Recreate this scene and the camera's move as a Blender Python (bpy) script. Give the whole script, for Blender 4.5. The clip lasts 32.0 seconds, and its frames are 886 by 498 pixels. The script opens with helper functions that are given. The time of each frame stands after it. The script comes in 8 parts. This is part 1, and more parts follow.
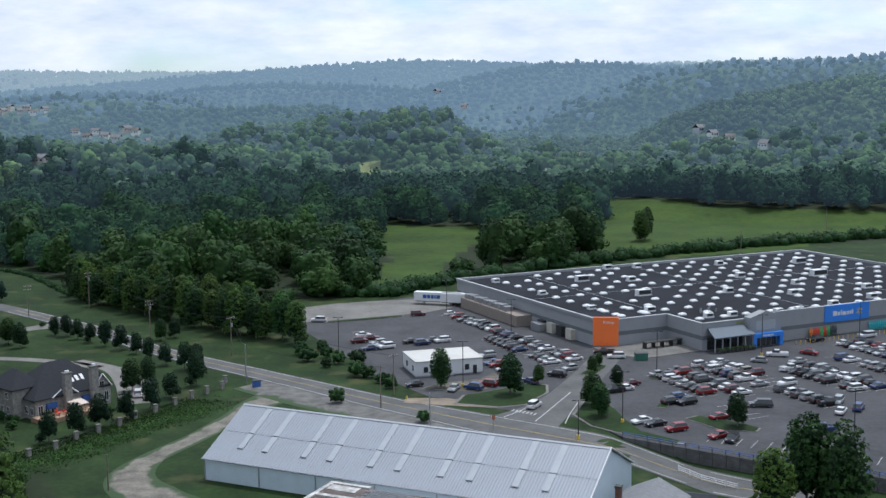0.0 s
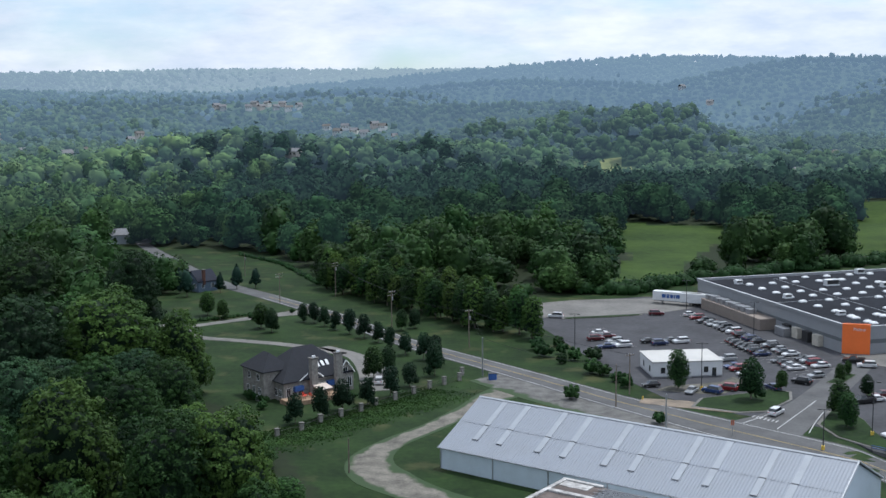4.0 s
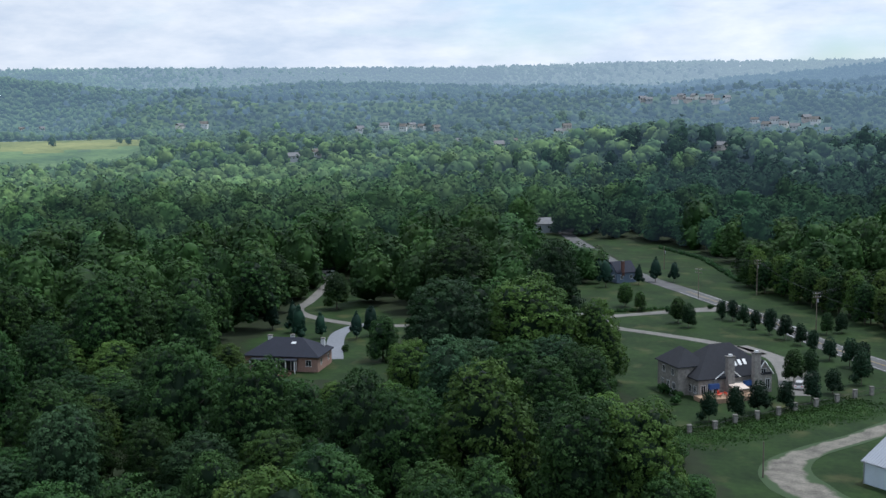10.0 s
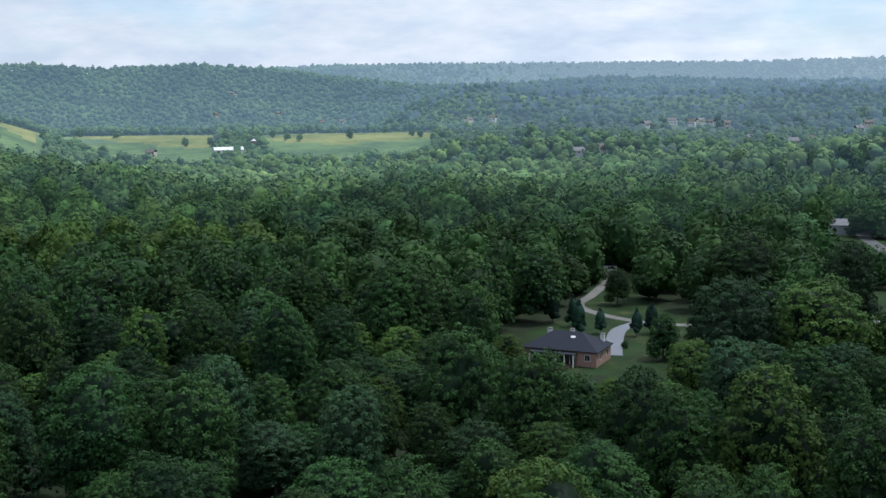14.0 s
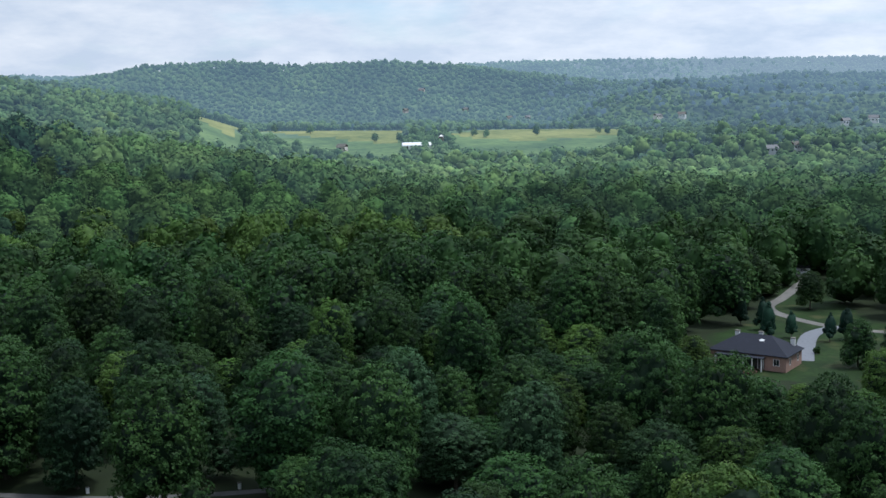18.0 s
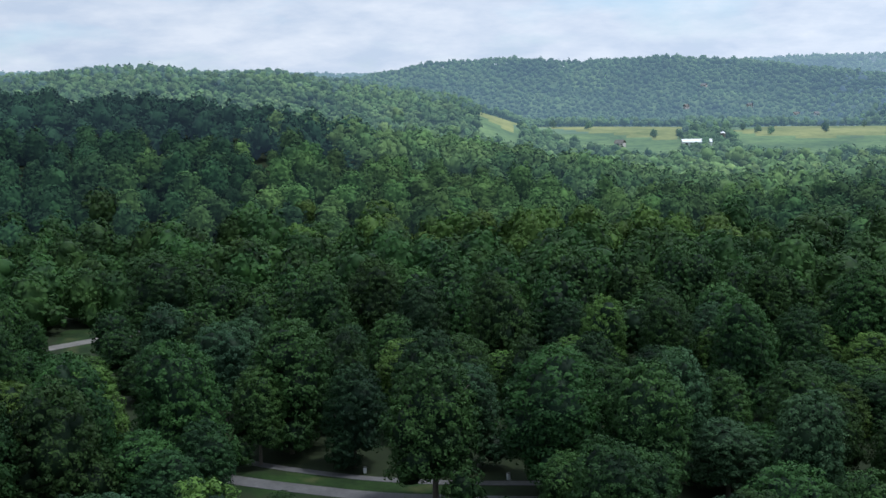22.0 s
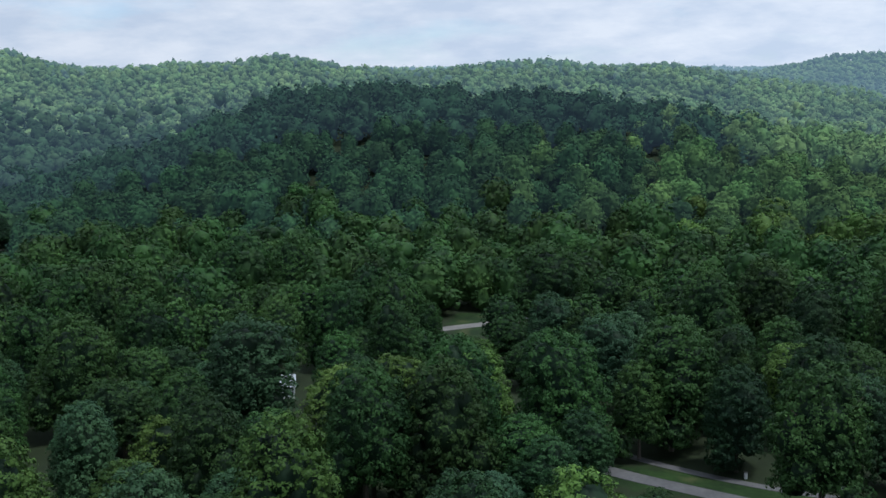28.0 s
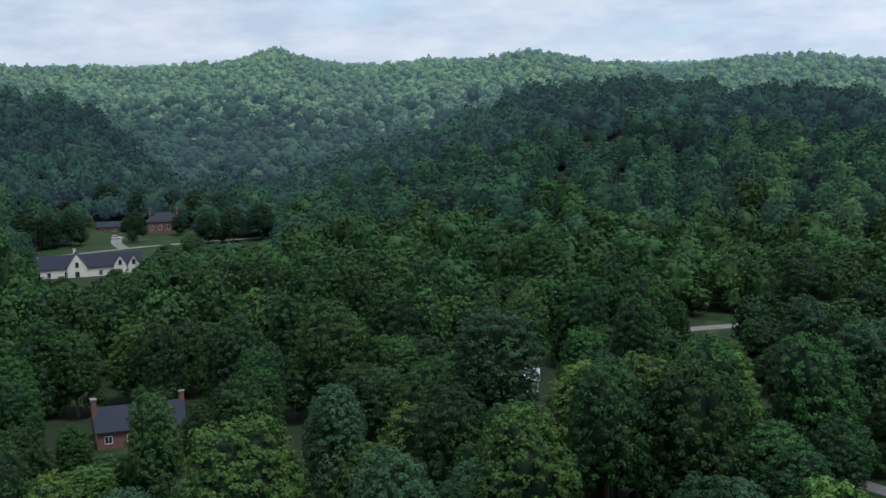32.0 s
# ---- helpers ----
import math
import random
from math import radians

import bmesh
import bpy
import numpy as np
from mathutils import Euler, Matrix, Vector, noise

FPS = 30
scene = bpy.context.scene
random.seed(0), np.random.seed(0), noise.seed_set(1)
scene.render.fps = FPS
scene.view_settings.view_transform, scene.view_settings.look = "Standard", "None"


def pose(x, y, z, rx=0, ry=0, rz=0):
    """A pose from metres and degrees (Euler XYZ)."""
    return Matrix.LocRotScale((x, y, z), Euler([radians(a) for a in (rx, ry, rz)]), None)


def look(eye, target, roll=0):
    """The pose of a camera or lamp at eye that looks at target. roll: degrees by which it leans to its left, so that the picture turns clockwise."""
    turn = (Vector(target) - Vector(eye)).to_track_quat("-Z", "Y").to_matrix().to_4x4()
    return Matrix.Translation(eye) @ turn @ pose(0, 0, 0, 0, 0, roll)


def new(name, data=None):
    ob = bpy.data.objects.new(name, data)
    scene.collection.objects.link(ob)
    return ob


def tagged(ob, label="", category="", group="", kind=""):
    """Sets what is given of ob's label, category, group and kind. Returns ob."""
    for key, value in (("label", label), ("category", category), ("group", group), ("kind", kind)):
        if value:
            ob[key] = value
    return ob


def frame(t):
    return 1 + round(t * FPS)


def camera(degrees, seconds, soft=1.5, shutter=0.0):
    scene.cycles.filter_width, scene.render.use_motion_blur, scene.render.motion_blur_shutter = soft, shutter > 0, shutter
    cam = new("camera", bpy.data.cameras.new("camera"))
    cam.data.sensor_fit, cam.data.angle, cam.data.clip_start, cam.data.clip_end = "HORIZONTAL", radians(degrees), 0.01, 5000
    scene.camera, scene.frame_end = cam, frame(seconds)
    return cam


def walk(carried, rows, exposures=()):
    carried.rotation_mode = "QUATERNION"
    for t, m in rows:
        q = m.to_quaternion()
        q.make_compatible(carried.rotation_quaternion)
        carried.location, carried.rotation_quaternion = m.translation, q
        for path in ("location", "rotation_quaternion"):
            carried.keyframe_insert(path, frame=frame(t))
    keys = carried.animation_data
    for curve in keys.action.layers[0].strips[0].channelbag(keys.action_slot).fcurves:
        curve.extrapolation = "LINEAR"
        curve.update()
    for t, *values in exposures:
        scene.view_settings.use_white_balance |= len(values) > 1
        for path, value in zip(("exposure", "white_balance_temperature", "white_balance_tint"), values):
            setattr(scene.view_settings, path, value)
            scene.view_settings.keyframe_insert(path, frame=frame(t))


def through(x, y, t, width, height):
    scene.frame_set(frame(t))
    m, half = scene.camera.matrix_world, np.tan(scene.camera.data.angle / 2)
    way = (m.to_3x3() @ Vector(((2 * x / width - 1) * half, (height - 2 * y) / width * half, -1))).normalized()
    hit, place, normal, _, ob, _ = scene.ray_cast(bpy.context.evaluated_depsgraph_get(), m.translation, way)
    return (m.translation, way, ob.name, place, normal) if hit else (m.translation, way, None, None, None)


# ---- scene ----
cam = camera(41.25, 32.0, soft=1.5)
EYE = (0.0, 0.0, 68.0)
# seconds, turn to the left, look up, lean (degrees): the camera hovers and pans
ROWS = [
    (0.0, 0.00, -7.43, 0.57), (0.5, 1.24, -7.44, 0.59), (1.0, 2.92, -7.45, 0.63),
    (1.5, 4.42, -7.46, 0.65), (2.0, 5.75, -7.47, 0.66), (2.5, 7.06, -7.49, 0.67),
    (4.5, 13.63, -7.49, 0.71), (5.0, 15.67, -7.50, 0.74), (5.5, 17.09, -7.50, 0.74),
    (6.0, 18.44, -7.52, 0.73), (6.5, 19.81, -7.53, 0.74), (7.0, 21.50, -7.53, 0.77),
    (7.5, 23.44, -7.53, 0.79), (8.0, 25.54, -7.52, 0.82), (8.5, 27.58, -7.52, 0.85),
    (9.0, 29.41, -7.53, 0.88), (9.5, 30.78, -7.54, 0.91), (10.0, 32.07, -7.55, 0.92),
    (10.5, 33.38, -7.57, 0.93), (11.0, 34.79, -7.58, 0.93), (11.5, 36.77, -7.58, 0.92),
    (12.0, 39.25, -7.58, 0.92), (12.5, 41.02, -7.58, 0.91), (13.0, 43.23, -7.59, 0.89),
    (13.5, 44.74, -7.59, 0.87), (14.0, 45.87, -7.60, 0.86), (14.5, 46.85, -7.62, 0.87),
    (15.0, 48.29, -7.62, 0.89), (15.5, 50.05, -7.63, 0.91), (17.5, 53.95, -7.64, 0.90),
    (18.0, 54.89, -7.65, 0.88), (18.5, 55.40, -7.65, 0.91), (19.0, 56.67, -7.64, 0.96),
    (19.5, 58.94, -7.63, 0.97), (20.0, 60.62, -7.63, 0.96), (20.5, 62.81, -7.63, 0.98),
    (21.0, 64.95, -7.63, 1.01), (21.5, 66.70, -7.63, 1.02), (22.0, 68.32, -7.63, 1.04),
    (22.5, 69.92, -7.63, 1.05), (23.0, 71.92, -7.62, 1.04), (23.5, 73.72, -7.61, 1.01),
    (24.0, 75.20, -7.59, 0.99), (24.5, 77.25, -7.58, 0.98), (25.0, 79.41, -7.58, 0.98),
    (25.5, 81.14, -7.59, 0.98), (27.5, 85.88, -7.59, 0.99), (28.0, 87.19, -7.60, 0.97),
    (28.5, 89.15, -7.59, 0.96), (29.0, 91.23, -7.59, 0.99), (29.5, 92.78, -7.59, 1.02),
    (30.0, 94.35, -7.60, 1.04), (30.5, 95.77, -7.61, 1.05), (31.0, 97.02, -7.61, 1.05),
    (31.5, 98.22, -7.61, 1.07), (32.0, 99.28, -7.62, 1.09),
]


def aim(turn, up):
    a, b = radians(turn), radians(up)
    return (EYE[0] - math.sin(a) * math.cos(b), EYE[1] + math.cos(a) * math.cos(b), EYE[2] + math.sin(b))


walk(cam, [(t, look(EYE, aim(turn, up), -lean)) for t, turn, up, lean in ROWS], exposures=[(0.0, 0.0, 6050, 10), (32.0, 0.0, 5850, 10)])

# ---- sky and sun ----
SUN_TURN, SUN_UP = 35.0, 68.0          # degrees clockwise from +y, and above the horizon
world = bpy.data.worlds.new("sky")
scene.world = world
world.use_nodes = True
wt = world.node_tree
wt.nodes.clear()


def wnode(kind, **values):
    n = wt.nodes.new(kind)
    for key, value in values.items():
        n.inputs[key].default_value = value
    return n


w_out = wnode("ShaderNodeOutputWorld")
w_bg = wnode("ShaderNodeBackground", Strength=1.0)
w_sky = wnode("ShaderNodeTexSky")
w_sky.sky_type, w_sky.sun_disc = "NISHITA", False
w_sky.sun_elevation, w_sky.sun_rotation = radians(SUN_UP), radians(SUN_TURN)
w_sky.air_density, w_sky.dust_density = 1.0, 0.4
w_dim = wnode("ShaderNodeVectorMath")
w_dim.operation = "MULTIPLY"
w_dim.inputs[1].default_value = (0.098, 0.118, 0.142)
wt.links.new(w_sky.outputs[0], w_dim.inputs[0])
w_co = wnode("ShaderNodeTexCoord")
w_map = wnode("ShaderNodeMapping")
w_map.inputs["Scale"].default_value = (5.0, 5.0, 17.0)
wt.links.new(w_co.outputs["Generated"], w_map.inputs[0])
w_n1 = wnode("ShaderNodeTexNoise", Scale=1.0, Detail=6.0, Roughness=0.55)
w_n2 = wnode("ShaderNodeTexNoise", Scale=2.3, Detail=5.0, Roughness=0.6)
wt.links.new(w_map.outputs[0], w_n1.inputs[0])
wt.links.new(w_map.outputs[0], w_n2.inputs[0])
w_cover = wnode("ShaderNodeValToRGB")
w_cover.color_ramp.elements[0].position, w_cover.color_ramp.elements[1].position = 0.22, 0.50
wt.links.new(w_n1.outputs[0], w_cover.inputs[0])
w_tone = wnode("ShaderNodeValToRGB")
w_tone.color_ramp.elements[0].position, w_tone.color_ramp.elements[0].color = 0.36, (0.70, 0.785, 0.90, 1)
w_tone.color_ramp.elements[1].position, w_tone.color_ramp.elements[1].color = 0.66, (0.95, 0.985, 1.03, 1)
wt.links.new(w_n2.outputs[0], w_tone.inputs[0])
w_mix = wnode("ShaderNodeMix")
w_mix.data_type = "RGBA"
wt.links.new(w_cover.outputs[0], w_mix.inputs[0])
wt.links.new(w_dim.outputs[0], w_mix.inputs[6])
# the cloud is brighter on the sun's side
w_dot = wnode("ShaderNodeVectorMath")
w_dot.operation = "DOT_PRODUCT"
w_dot.inputs[1].default_value = (math.sin(radians(SUN_TURN)), math.cos(radians(SUN_TURN)), 0.0)
wt.links.new(w_co.outputs["Generated"], w_dot.inputs[0])
w_side = wnode("ShaderNodeMapRange")
w_side.inputs["From Min"].default_value, w_side.inputs["From Max"].default_value = -0.8, 0.8
w_side.inputs["To Min"].default_value, w_side.inputs["To Max"].default_value = 0.78, 1.02
wt.links.new(w_dot.outputs["Value"], w_side.inputs[0])
w_lit = wnode("ShaderNodeVectorMath")
w_lit.operation = "SCALE"
wt.links.new(w_tone.outputs[0], w_lit.inputs[0])
wt.links.new(w_side.outputs[0], w_lit.inputs["Scale"])
wt.links.new(w_lit.outputs[0], w_mix.inputs[7])
# a clouded sky grows brighter overhead
w_part = wnode("ShaderNodeSeparateXYZ")
wt.links.new(w_co.outputs["Generated"], w_part.inputs[0])
w_high = wnode("ShaderNodeMapRange")
w_high.inputs["From Min"].default_value, w_high.inputs["From Max"].default_value = 0.08, 0.95
w_high.inputs["To Min"].default_value, w_high.inputs["To Max"].default_value = 1.0, 1.5
wt.links.new(w_part.outputs["Z"], w_high.inputs[0])
w_dome = wnode("ShaderNodeVectorMath")
w_dome.operation = "SCALE"
wt.links.new(w_mix.outputs[2], w_dome.inputs[0])
wt.links.new(w_high.outputs[0], w_dome.inputs["Scale"])
wt.links.new(w_dome.outputs[0], w_bg.inputs[0])
wt.links.new(w_bg.outputs[0], w_out.inputs[0])

sun_data = bpy.data.lights.new("sun", "SUN")
sun_data.energy, sun_data.angle, sun_data.color = 3.0, radians(7), (1.0, 0.97, 0.90)
sun = new("sun", sun_data)
_a, _e = radians(SUN_TURN), radians(SUN_UP)
sun.matrix_world = look((400 * math.sin(_a) * math.cos(_e), 400 * math.cos(_a) * math.cos(_e), 400 * math.sin(_e)), (0, 0, 0))
scene.view_settings.exposure = 0.0

# ---- materials ----


def mat(name, colour, rough=0.8, metal=0.0, vary=0.15, scale=1.0, fine=0.0, bump=0.0, island=0.0, other=None, share=1.0, spec=0.5, glow=None, hue=0.0):
    """A surface with two scales of noise in its colour, and relief. scale: noise cells a metre. other: a second colour for the stains."""
    m = bpy.data.materials.new(name)
    m.use_nodes = True
    nt = m.node_tree
    b = nt.nodes["Principled BSDF"]
    b.inputs["Roughness"].default_value, b.inputs["Metallic"].default_value = rough, metal
    b.inputs["Specular IOR Level"].default_value = spec

    def node(kind, **kw):
        n = nt.nodes.new(kind)
        for k, v in kw.items():
            n.inputs[k].default_value = v
        return n

    geo = node("ShaderNodeNewGeometry")
    n1 = node("ShaderNodeTexNoise", Scale=scale, Detail=5.0, Roughness=0.6)
    n2 = node("ShaderNodeTexNoise", Scale=scale * 9.0, Detail=3.0, Roughness=0.6)
    nt.links.new(geo.outputs["Position"], n1.inputs["Vector"])
    nt.links.new(geo.outputs["Position"], n2.inputs["Vector"])
    add = node("ShaderNodeMath")
    add.operation = "MULTIPLY_ADD"
    nt.links.new(n1.outputs[0], add.inputs[0])
    add.inputs[1].default_value = 0.65
    half = node("ShaderNodeMath")
    half.operation = "MULTIPLY"
    half.inputs[1].default_value = 0.35
    nt.links.new(n2.outputs[0], half.inputs[0])
    nt.links.new(half.outputs[0], add.inputs[2])
    ramp = node("ShaderNodeValToRGB")
    second = other or colour
    ramp.color_ramp.elements[0].position, ramp.color_ramp.elements[1].position = 0.34, 0.66
    ramp.color_ramp.elements[0].color = (*[c * (1 - vary) for c in second], 1)
    ramp.color_ramp.elements[1].color = (*[min(1, c * (1 + vary)) for c in colour], 1)
    nt.links.new(add.outputs[0], ramp.inputs[0])
    out = ramp.outputs[0]
    if island:
        info = node("ShaderNodeObjectInfo")
        tone = node("ShaderNodeAttribute")
        tone.attribute_name = "tone"
        own = node("ShaderNodeMath")
        own.operation = "ADD"
        nt.links.new(info.outputs["Random"], own.inputs[0])
        nt.links.new(tone.outputs["Fac"], own.inputs[1])
        each = node("ShaderNodeMath")
        each.operation = "FRACT"
        nt.links.new(own.outputs[0], each.inputs[0])
        rnd = node("ShaderNodeMath")
        rnd.operation = "MULTIPLY_ADD"
        rnd.inputs[1].default_value = share
        nt.links.new(geo.outputs["Random Per Island"], rnd.inputs[0])
        nt.links.new(each.outputs[0], rnd.inputs[2])
        rng = node("ShaderNodeMapRange")
        rng.inputs["From Max"].default_value = 1.0 + share
        rng.inputs["To Min"].default_value, rng.inputs["To Max"].default_value = 1 - island, 1 + island
        nt.links.new(rnd.outputs[0], rng.inputs[0])
        hsv = node("ShaderNodeHueSaturation")
        nt.links.new(out, hsv.inputs["Color"])
        nt.links.new(rng.outputs[0], hsv.inputs["Value"])
        if hue:
            wide = node("ShaderNodeMath")
            wide.operation = "MULTIPLY"
            wide.inputs[1].default_value = 7.31
            nt.links.new(each.outputs[0], wide.inputs[0])
            again = node("ShaderNodeMath")
            again.operation = "FRACT"
            nt.links.new(wide.outputs[0], again.inputs[0])
            tint = node("ShaderNodeMapRange")
            tint.inputs["To Min"].default_value, tint.inputs["To Max"].default_value = 0.5 - hue, 0.5 + hue
            nt.links.new(again.outputs[0], tint.inputs[0])
            nt.links.new(tint.outputs[0], hsv.inputs["Hue"])
        out = hsv.outputs[0]
    nt.links.new(out, b.inputs["Base Color"])
    if bump:
        bm_ = node("ShaderNodeBump", Strength=min(1.0, bump), Distance=fine or 0.02)
        nt.links.new(add.outputs[0], bm_.inputs["Height"])
        nt.links.new(bm_.outputs[0], b.inputs["Normal"])
    if glow:
        b.inputs["Emission Color"].default_value = (*glow[0], 1)
        b.inputs["Emission Strength"].default_value = glow[1]
    return m


def leaf_mat(name, dark, light, scale=0.07, island=0.42, through=0.16, bump=0.0):
    """Foliage: colour drifts from tree to tree and from leaf clump to leaf clump, and some light shines through."""
    m = mat(name, light, rough=0.6, vary=0.1, scale=scale, island=island, share=0.5, other=dark, spec=0.1, bump=bump, fine=0.3, hue=0.012)
    nt = m.node_tree
    b = nt.nodes["Principled BSDF"]
    t = nt.nodes.new("ShaderNodeBsdfTranslucent")
    mix = nt.nodes.new("ShaderNodeMixShader")
    mix.inputs[0].default_value = through
    link = b.inputs["Base Color"].links[0].from_socket
    nt.links.new(link, t.inputs[0])
    nt.links.new(b.outputs[0], mix.inputs[1])
    nt.links.new(t.outputs[0], mix.inputs[2])
    nt.links.new(mix.outputs[0], nt.nodes["Material Output"].inputs[0])
    return m


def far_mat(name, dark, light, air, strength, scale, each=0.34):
    """Woods at a distance, with the air's haze painted in as a glow."""
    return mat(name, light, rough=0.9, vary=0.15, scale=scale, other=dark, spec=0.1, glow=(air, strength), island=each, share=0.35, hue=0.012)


LEAF = leaf_mat("broad_leaves", (0.008, 0.025, 0.010), (0.037, 0.083, 0.020), island=0.42)
LEAF_PALE = leaf_mat("pale_leaves", (0.019, 0.047, 0.024), (0.040, 0.086, 0.035), island=0.42)
LEAF_DARK = leaf_mat("dark_leaves", (0.006, 0.019, 0.010), (0.014, 0.038, 0.018))
LEAF_DEEP = leaf_mat("deep_green_leaves", (0.006, 0.019, 0.010), (0.021, 0.049, 0.016), island=0.42)
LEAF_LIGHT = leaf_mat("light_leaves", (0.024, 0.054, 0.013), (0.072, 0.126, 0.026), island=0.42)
# near-black green that paints the shade deep inside the crowns
SHADE_HULL = leaf_mat("crown_shade", (0.005, 0.015, 0.008), (0.012, 0.027, 0.012), scale=0.4, island=0.3, through=0.1)
NEEDLE = leaf_mat("needles", (0.006, 0.020, 0.014), (0.014, 0.040, 0.025), through=0.1)
WEEDS = leaf_mat("weeds", (0.014, 0.036, 0.010), (0.036, 0.076, 0.018), scale=0.25)
HEDGE = leaf_mat("undergrowth", (0.010, 0.030, 0.011), (0.034, 0.080, 0.022), scale=0.3)
# colour of the haze that is painted as a glow into distant woods
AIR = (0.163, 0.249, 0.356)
# sunlit and cloud-shaded stretches are painted as lighter and darker greens of one wood
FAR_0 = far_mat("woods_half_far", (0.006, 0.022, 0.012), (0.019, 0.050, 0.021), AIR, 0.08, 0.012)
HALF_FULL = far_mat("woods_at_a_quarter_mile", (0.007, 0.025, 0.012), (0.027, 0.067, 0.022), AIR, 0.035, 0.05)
HALF_PART_SUNLIT = far_mat("part_sunlit_woods_at_a_quarter_mile", (0.014, 0.040, 0.015), (0.052, 0.100, 0.028), AIR, 0.035, 0.05)
HALF_SUNLIT = far_mat("sunlit_woods_at_a_quarter_mile", (0.022, 0.054, 0.016), (0.066, 0.124, 0.031), AIR, 0.035, 0.05)
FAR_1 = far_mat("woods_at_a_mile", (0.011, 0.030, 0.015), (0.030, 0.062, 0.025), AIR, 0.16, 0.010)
FAR_SUNLIT = [far_mat("sunlit_woods_half_far", (0.020, 0.052, 0.020), (0.080, 0.142, 0.044), AIR, 0.08, 0.012), far_mat("sunlit_woods_at_a_mile", (0.024, 0.060, 0.025), (0.108, 0.172, 0.052), AIR, 0.16, 0.010)]
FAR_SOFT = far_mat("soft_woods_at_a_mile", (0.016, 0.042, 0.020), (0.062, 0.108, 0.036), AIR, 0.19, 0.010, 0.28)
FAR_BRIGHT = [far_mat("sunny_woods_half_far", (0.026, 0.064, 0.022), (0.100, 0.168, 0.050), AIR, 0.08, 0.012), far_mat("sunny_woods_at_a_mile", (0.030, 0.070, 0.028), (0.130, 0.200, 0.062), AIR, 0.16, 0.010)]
WOODS = ((0.024, 0.058, 0.026), (0.100, 0.158, 0.052))


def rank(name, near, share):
    """One rank of far woods: the haze is painted in as a glow, brighter towards the sun, and dims the colour."""
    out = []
    # greens are raised off the sun, painting sunlight on those slopes
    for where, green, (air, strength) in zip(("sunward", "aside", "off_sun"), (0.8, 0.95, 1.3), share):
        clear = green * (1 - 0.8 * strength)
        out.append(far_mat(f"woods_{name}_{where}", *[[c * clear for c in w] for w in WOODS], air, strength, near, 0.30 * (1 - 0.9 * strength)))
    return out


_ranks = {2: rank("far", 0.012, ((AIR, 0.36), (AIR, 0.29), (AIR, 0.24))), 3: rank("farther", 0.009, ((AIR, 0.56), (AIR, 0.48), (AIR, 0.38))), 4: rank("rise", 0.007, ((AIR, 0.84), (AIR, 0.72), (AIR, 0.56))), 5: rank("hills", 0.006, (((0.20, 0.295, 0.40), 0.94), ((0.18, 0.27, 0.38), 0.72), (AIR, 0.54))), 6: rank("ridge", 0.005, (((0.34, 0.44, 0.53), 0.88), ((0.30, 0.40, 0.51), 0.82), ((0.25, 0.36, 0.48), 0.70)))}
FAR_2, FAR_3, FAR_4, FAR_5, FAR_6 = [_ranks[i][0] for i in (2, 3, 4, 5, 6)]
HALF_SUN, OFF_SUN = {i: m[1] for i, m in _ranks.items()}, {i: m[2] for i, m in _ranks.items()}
BARK = mat("bark", (0.10, 0.085, 0.07), 0.95, vary=0.3, scale=2.0, bump=0.6, fine=0.05)
GRASS = mat("grass", (0.017, 0.036, 0.009), 0.9, vary=0.3, scale=0.09, other=(0.009, 0.021, 0.007), bump=0.5, fine=0.1, spec=0.15)
MEADOW = mat("meadow", (0.042, 0.070, 0.016), 0.9, vary=0.2, scale=0.035, other=(0.025, 0.049, 0.013), bump=0.4, fine=0.1, spec=0.1)
# the blue glow paints distant haze over the hay
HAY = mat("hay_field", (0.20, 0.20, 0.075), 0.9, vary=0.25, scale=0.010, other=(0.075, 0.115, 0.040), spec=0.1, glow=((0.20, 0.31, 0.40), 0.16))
ASPHALT = mat("asphalt", (0.056, 0.057, 0.063), 0.9, vary=0.16, scale=0.08, other=(0.038, 0.038, 0.043), bump=0.3, fine=0.01, spec=0.25)
ROAD = mat("worn_road", (0.082, 0.082, 0.083), 0.9, vary=0.18, scale=0.15, other=(0.056, 0.056, 0.058), bump=0.3, fine=0.01)
CONCRETE = mat("concrete", (0.145, 0.139, 0.128), 0.9, vary=0.18, scale=0.1, other=(0.092, 0.088, 0.083), bump=0.3, fine=0.01)
GRAVEL = mat("gravel", (0.118, 0.108, 0.090), 0.95, vary=0.4, scale=0.3, other=(0.030, 0.036, 0.020), bump=0.6, fine=0.05)


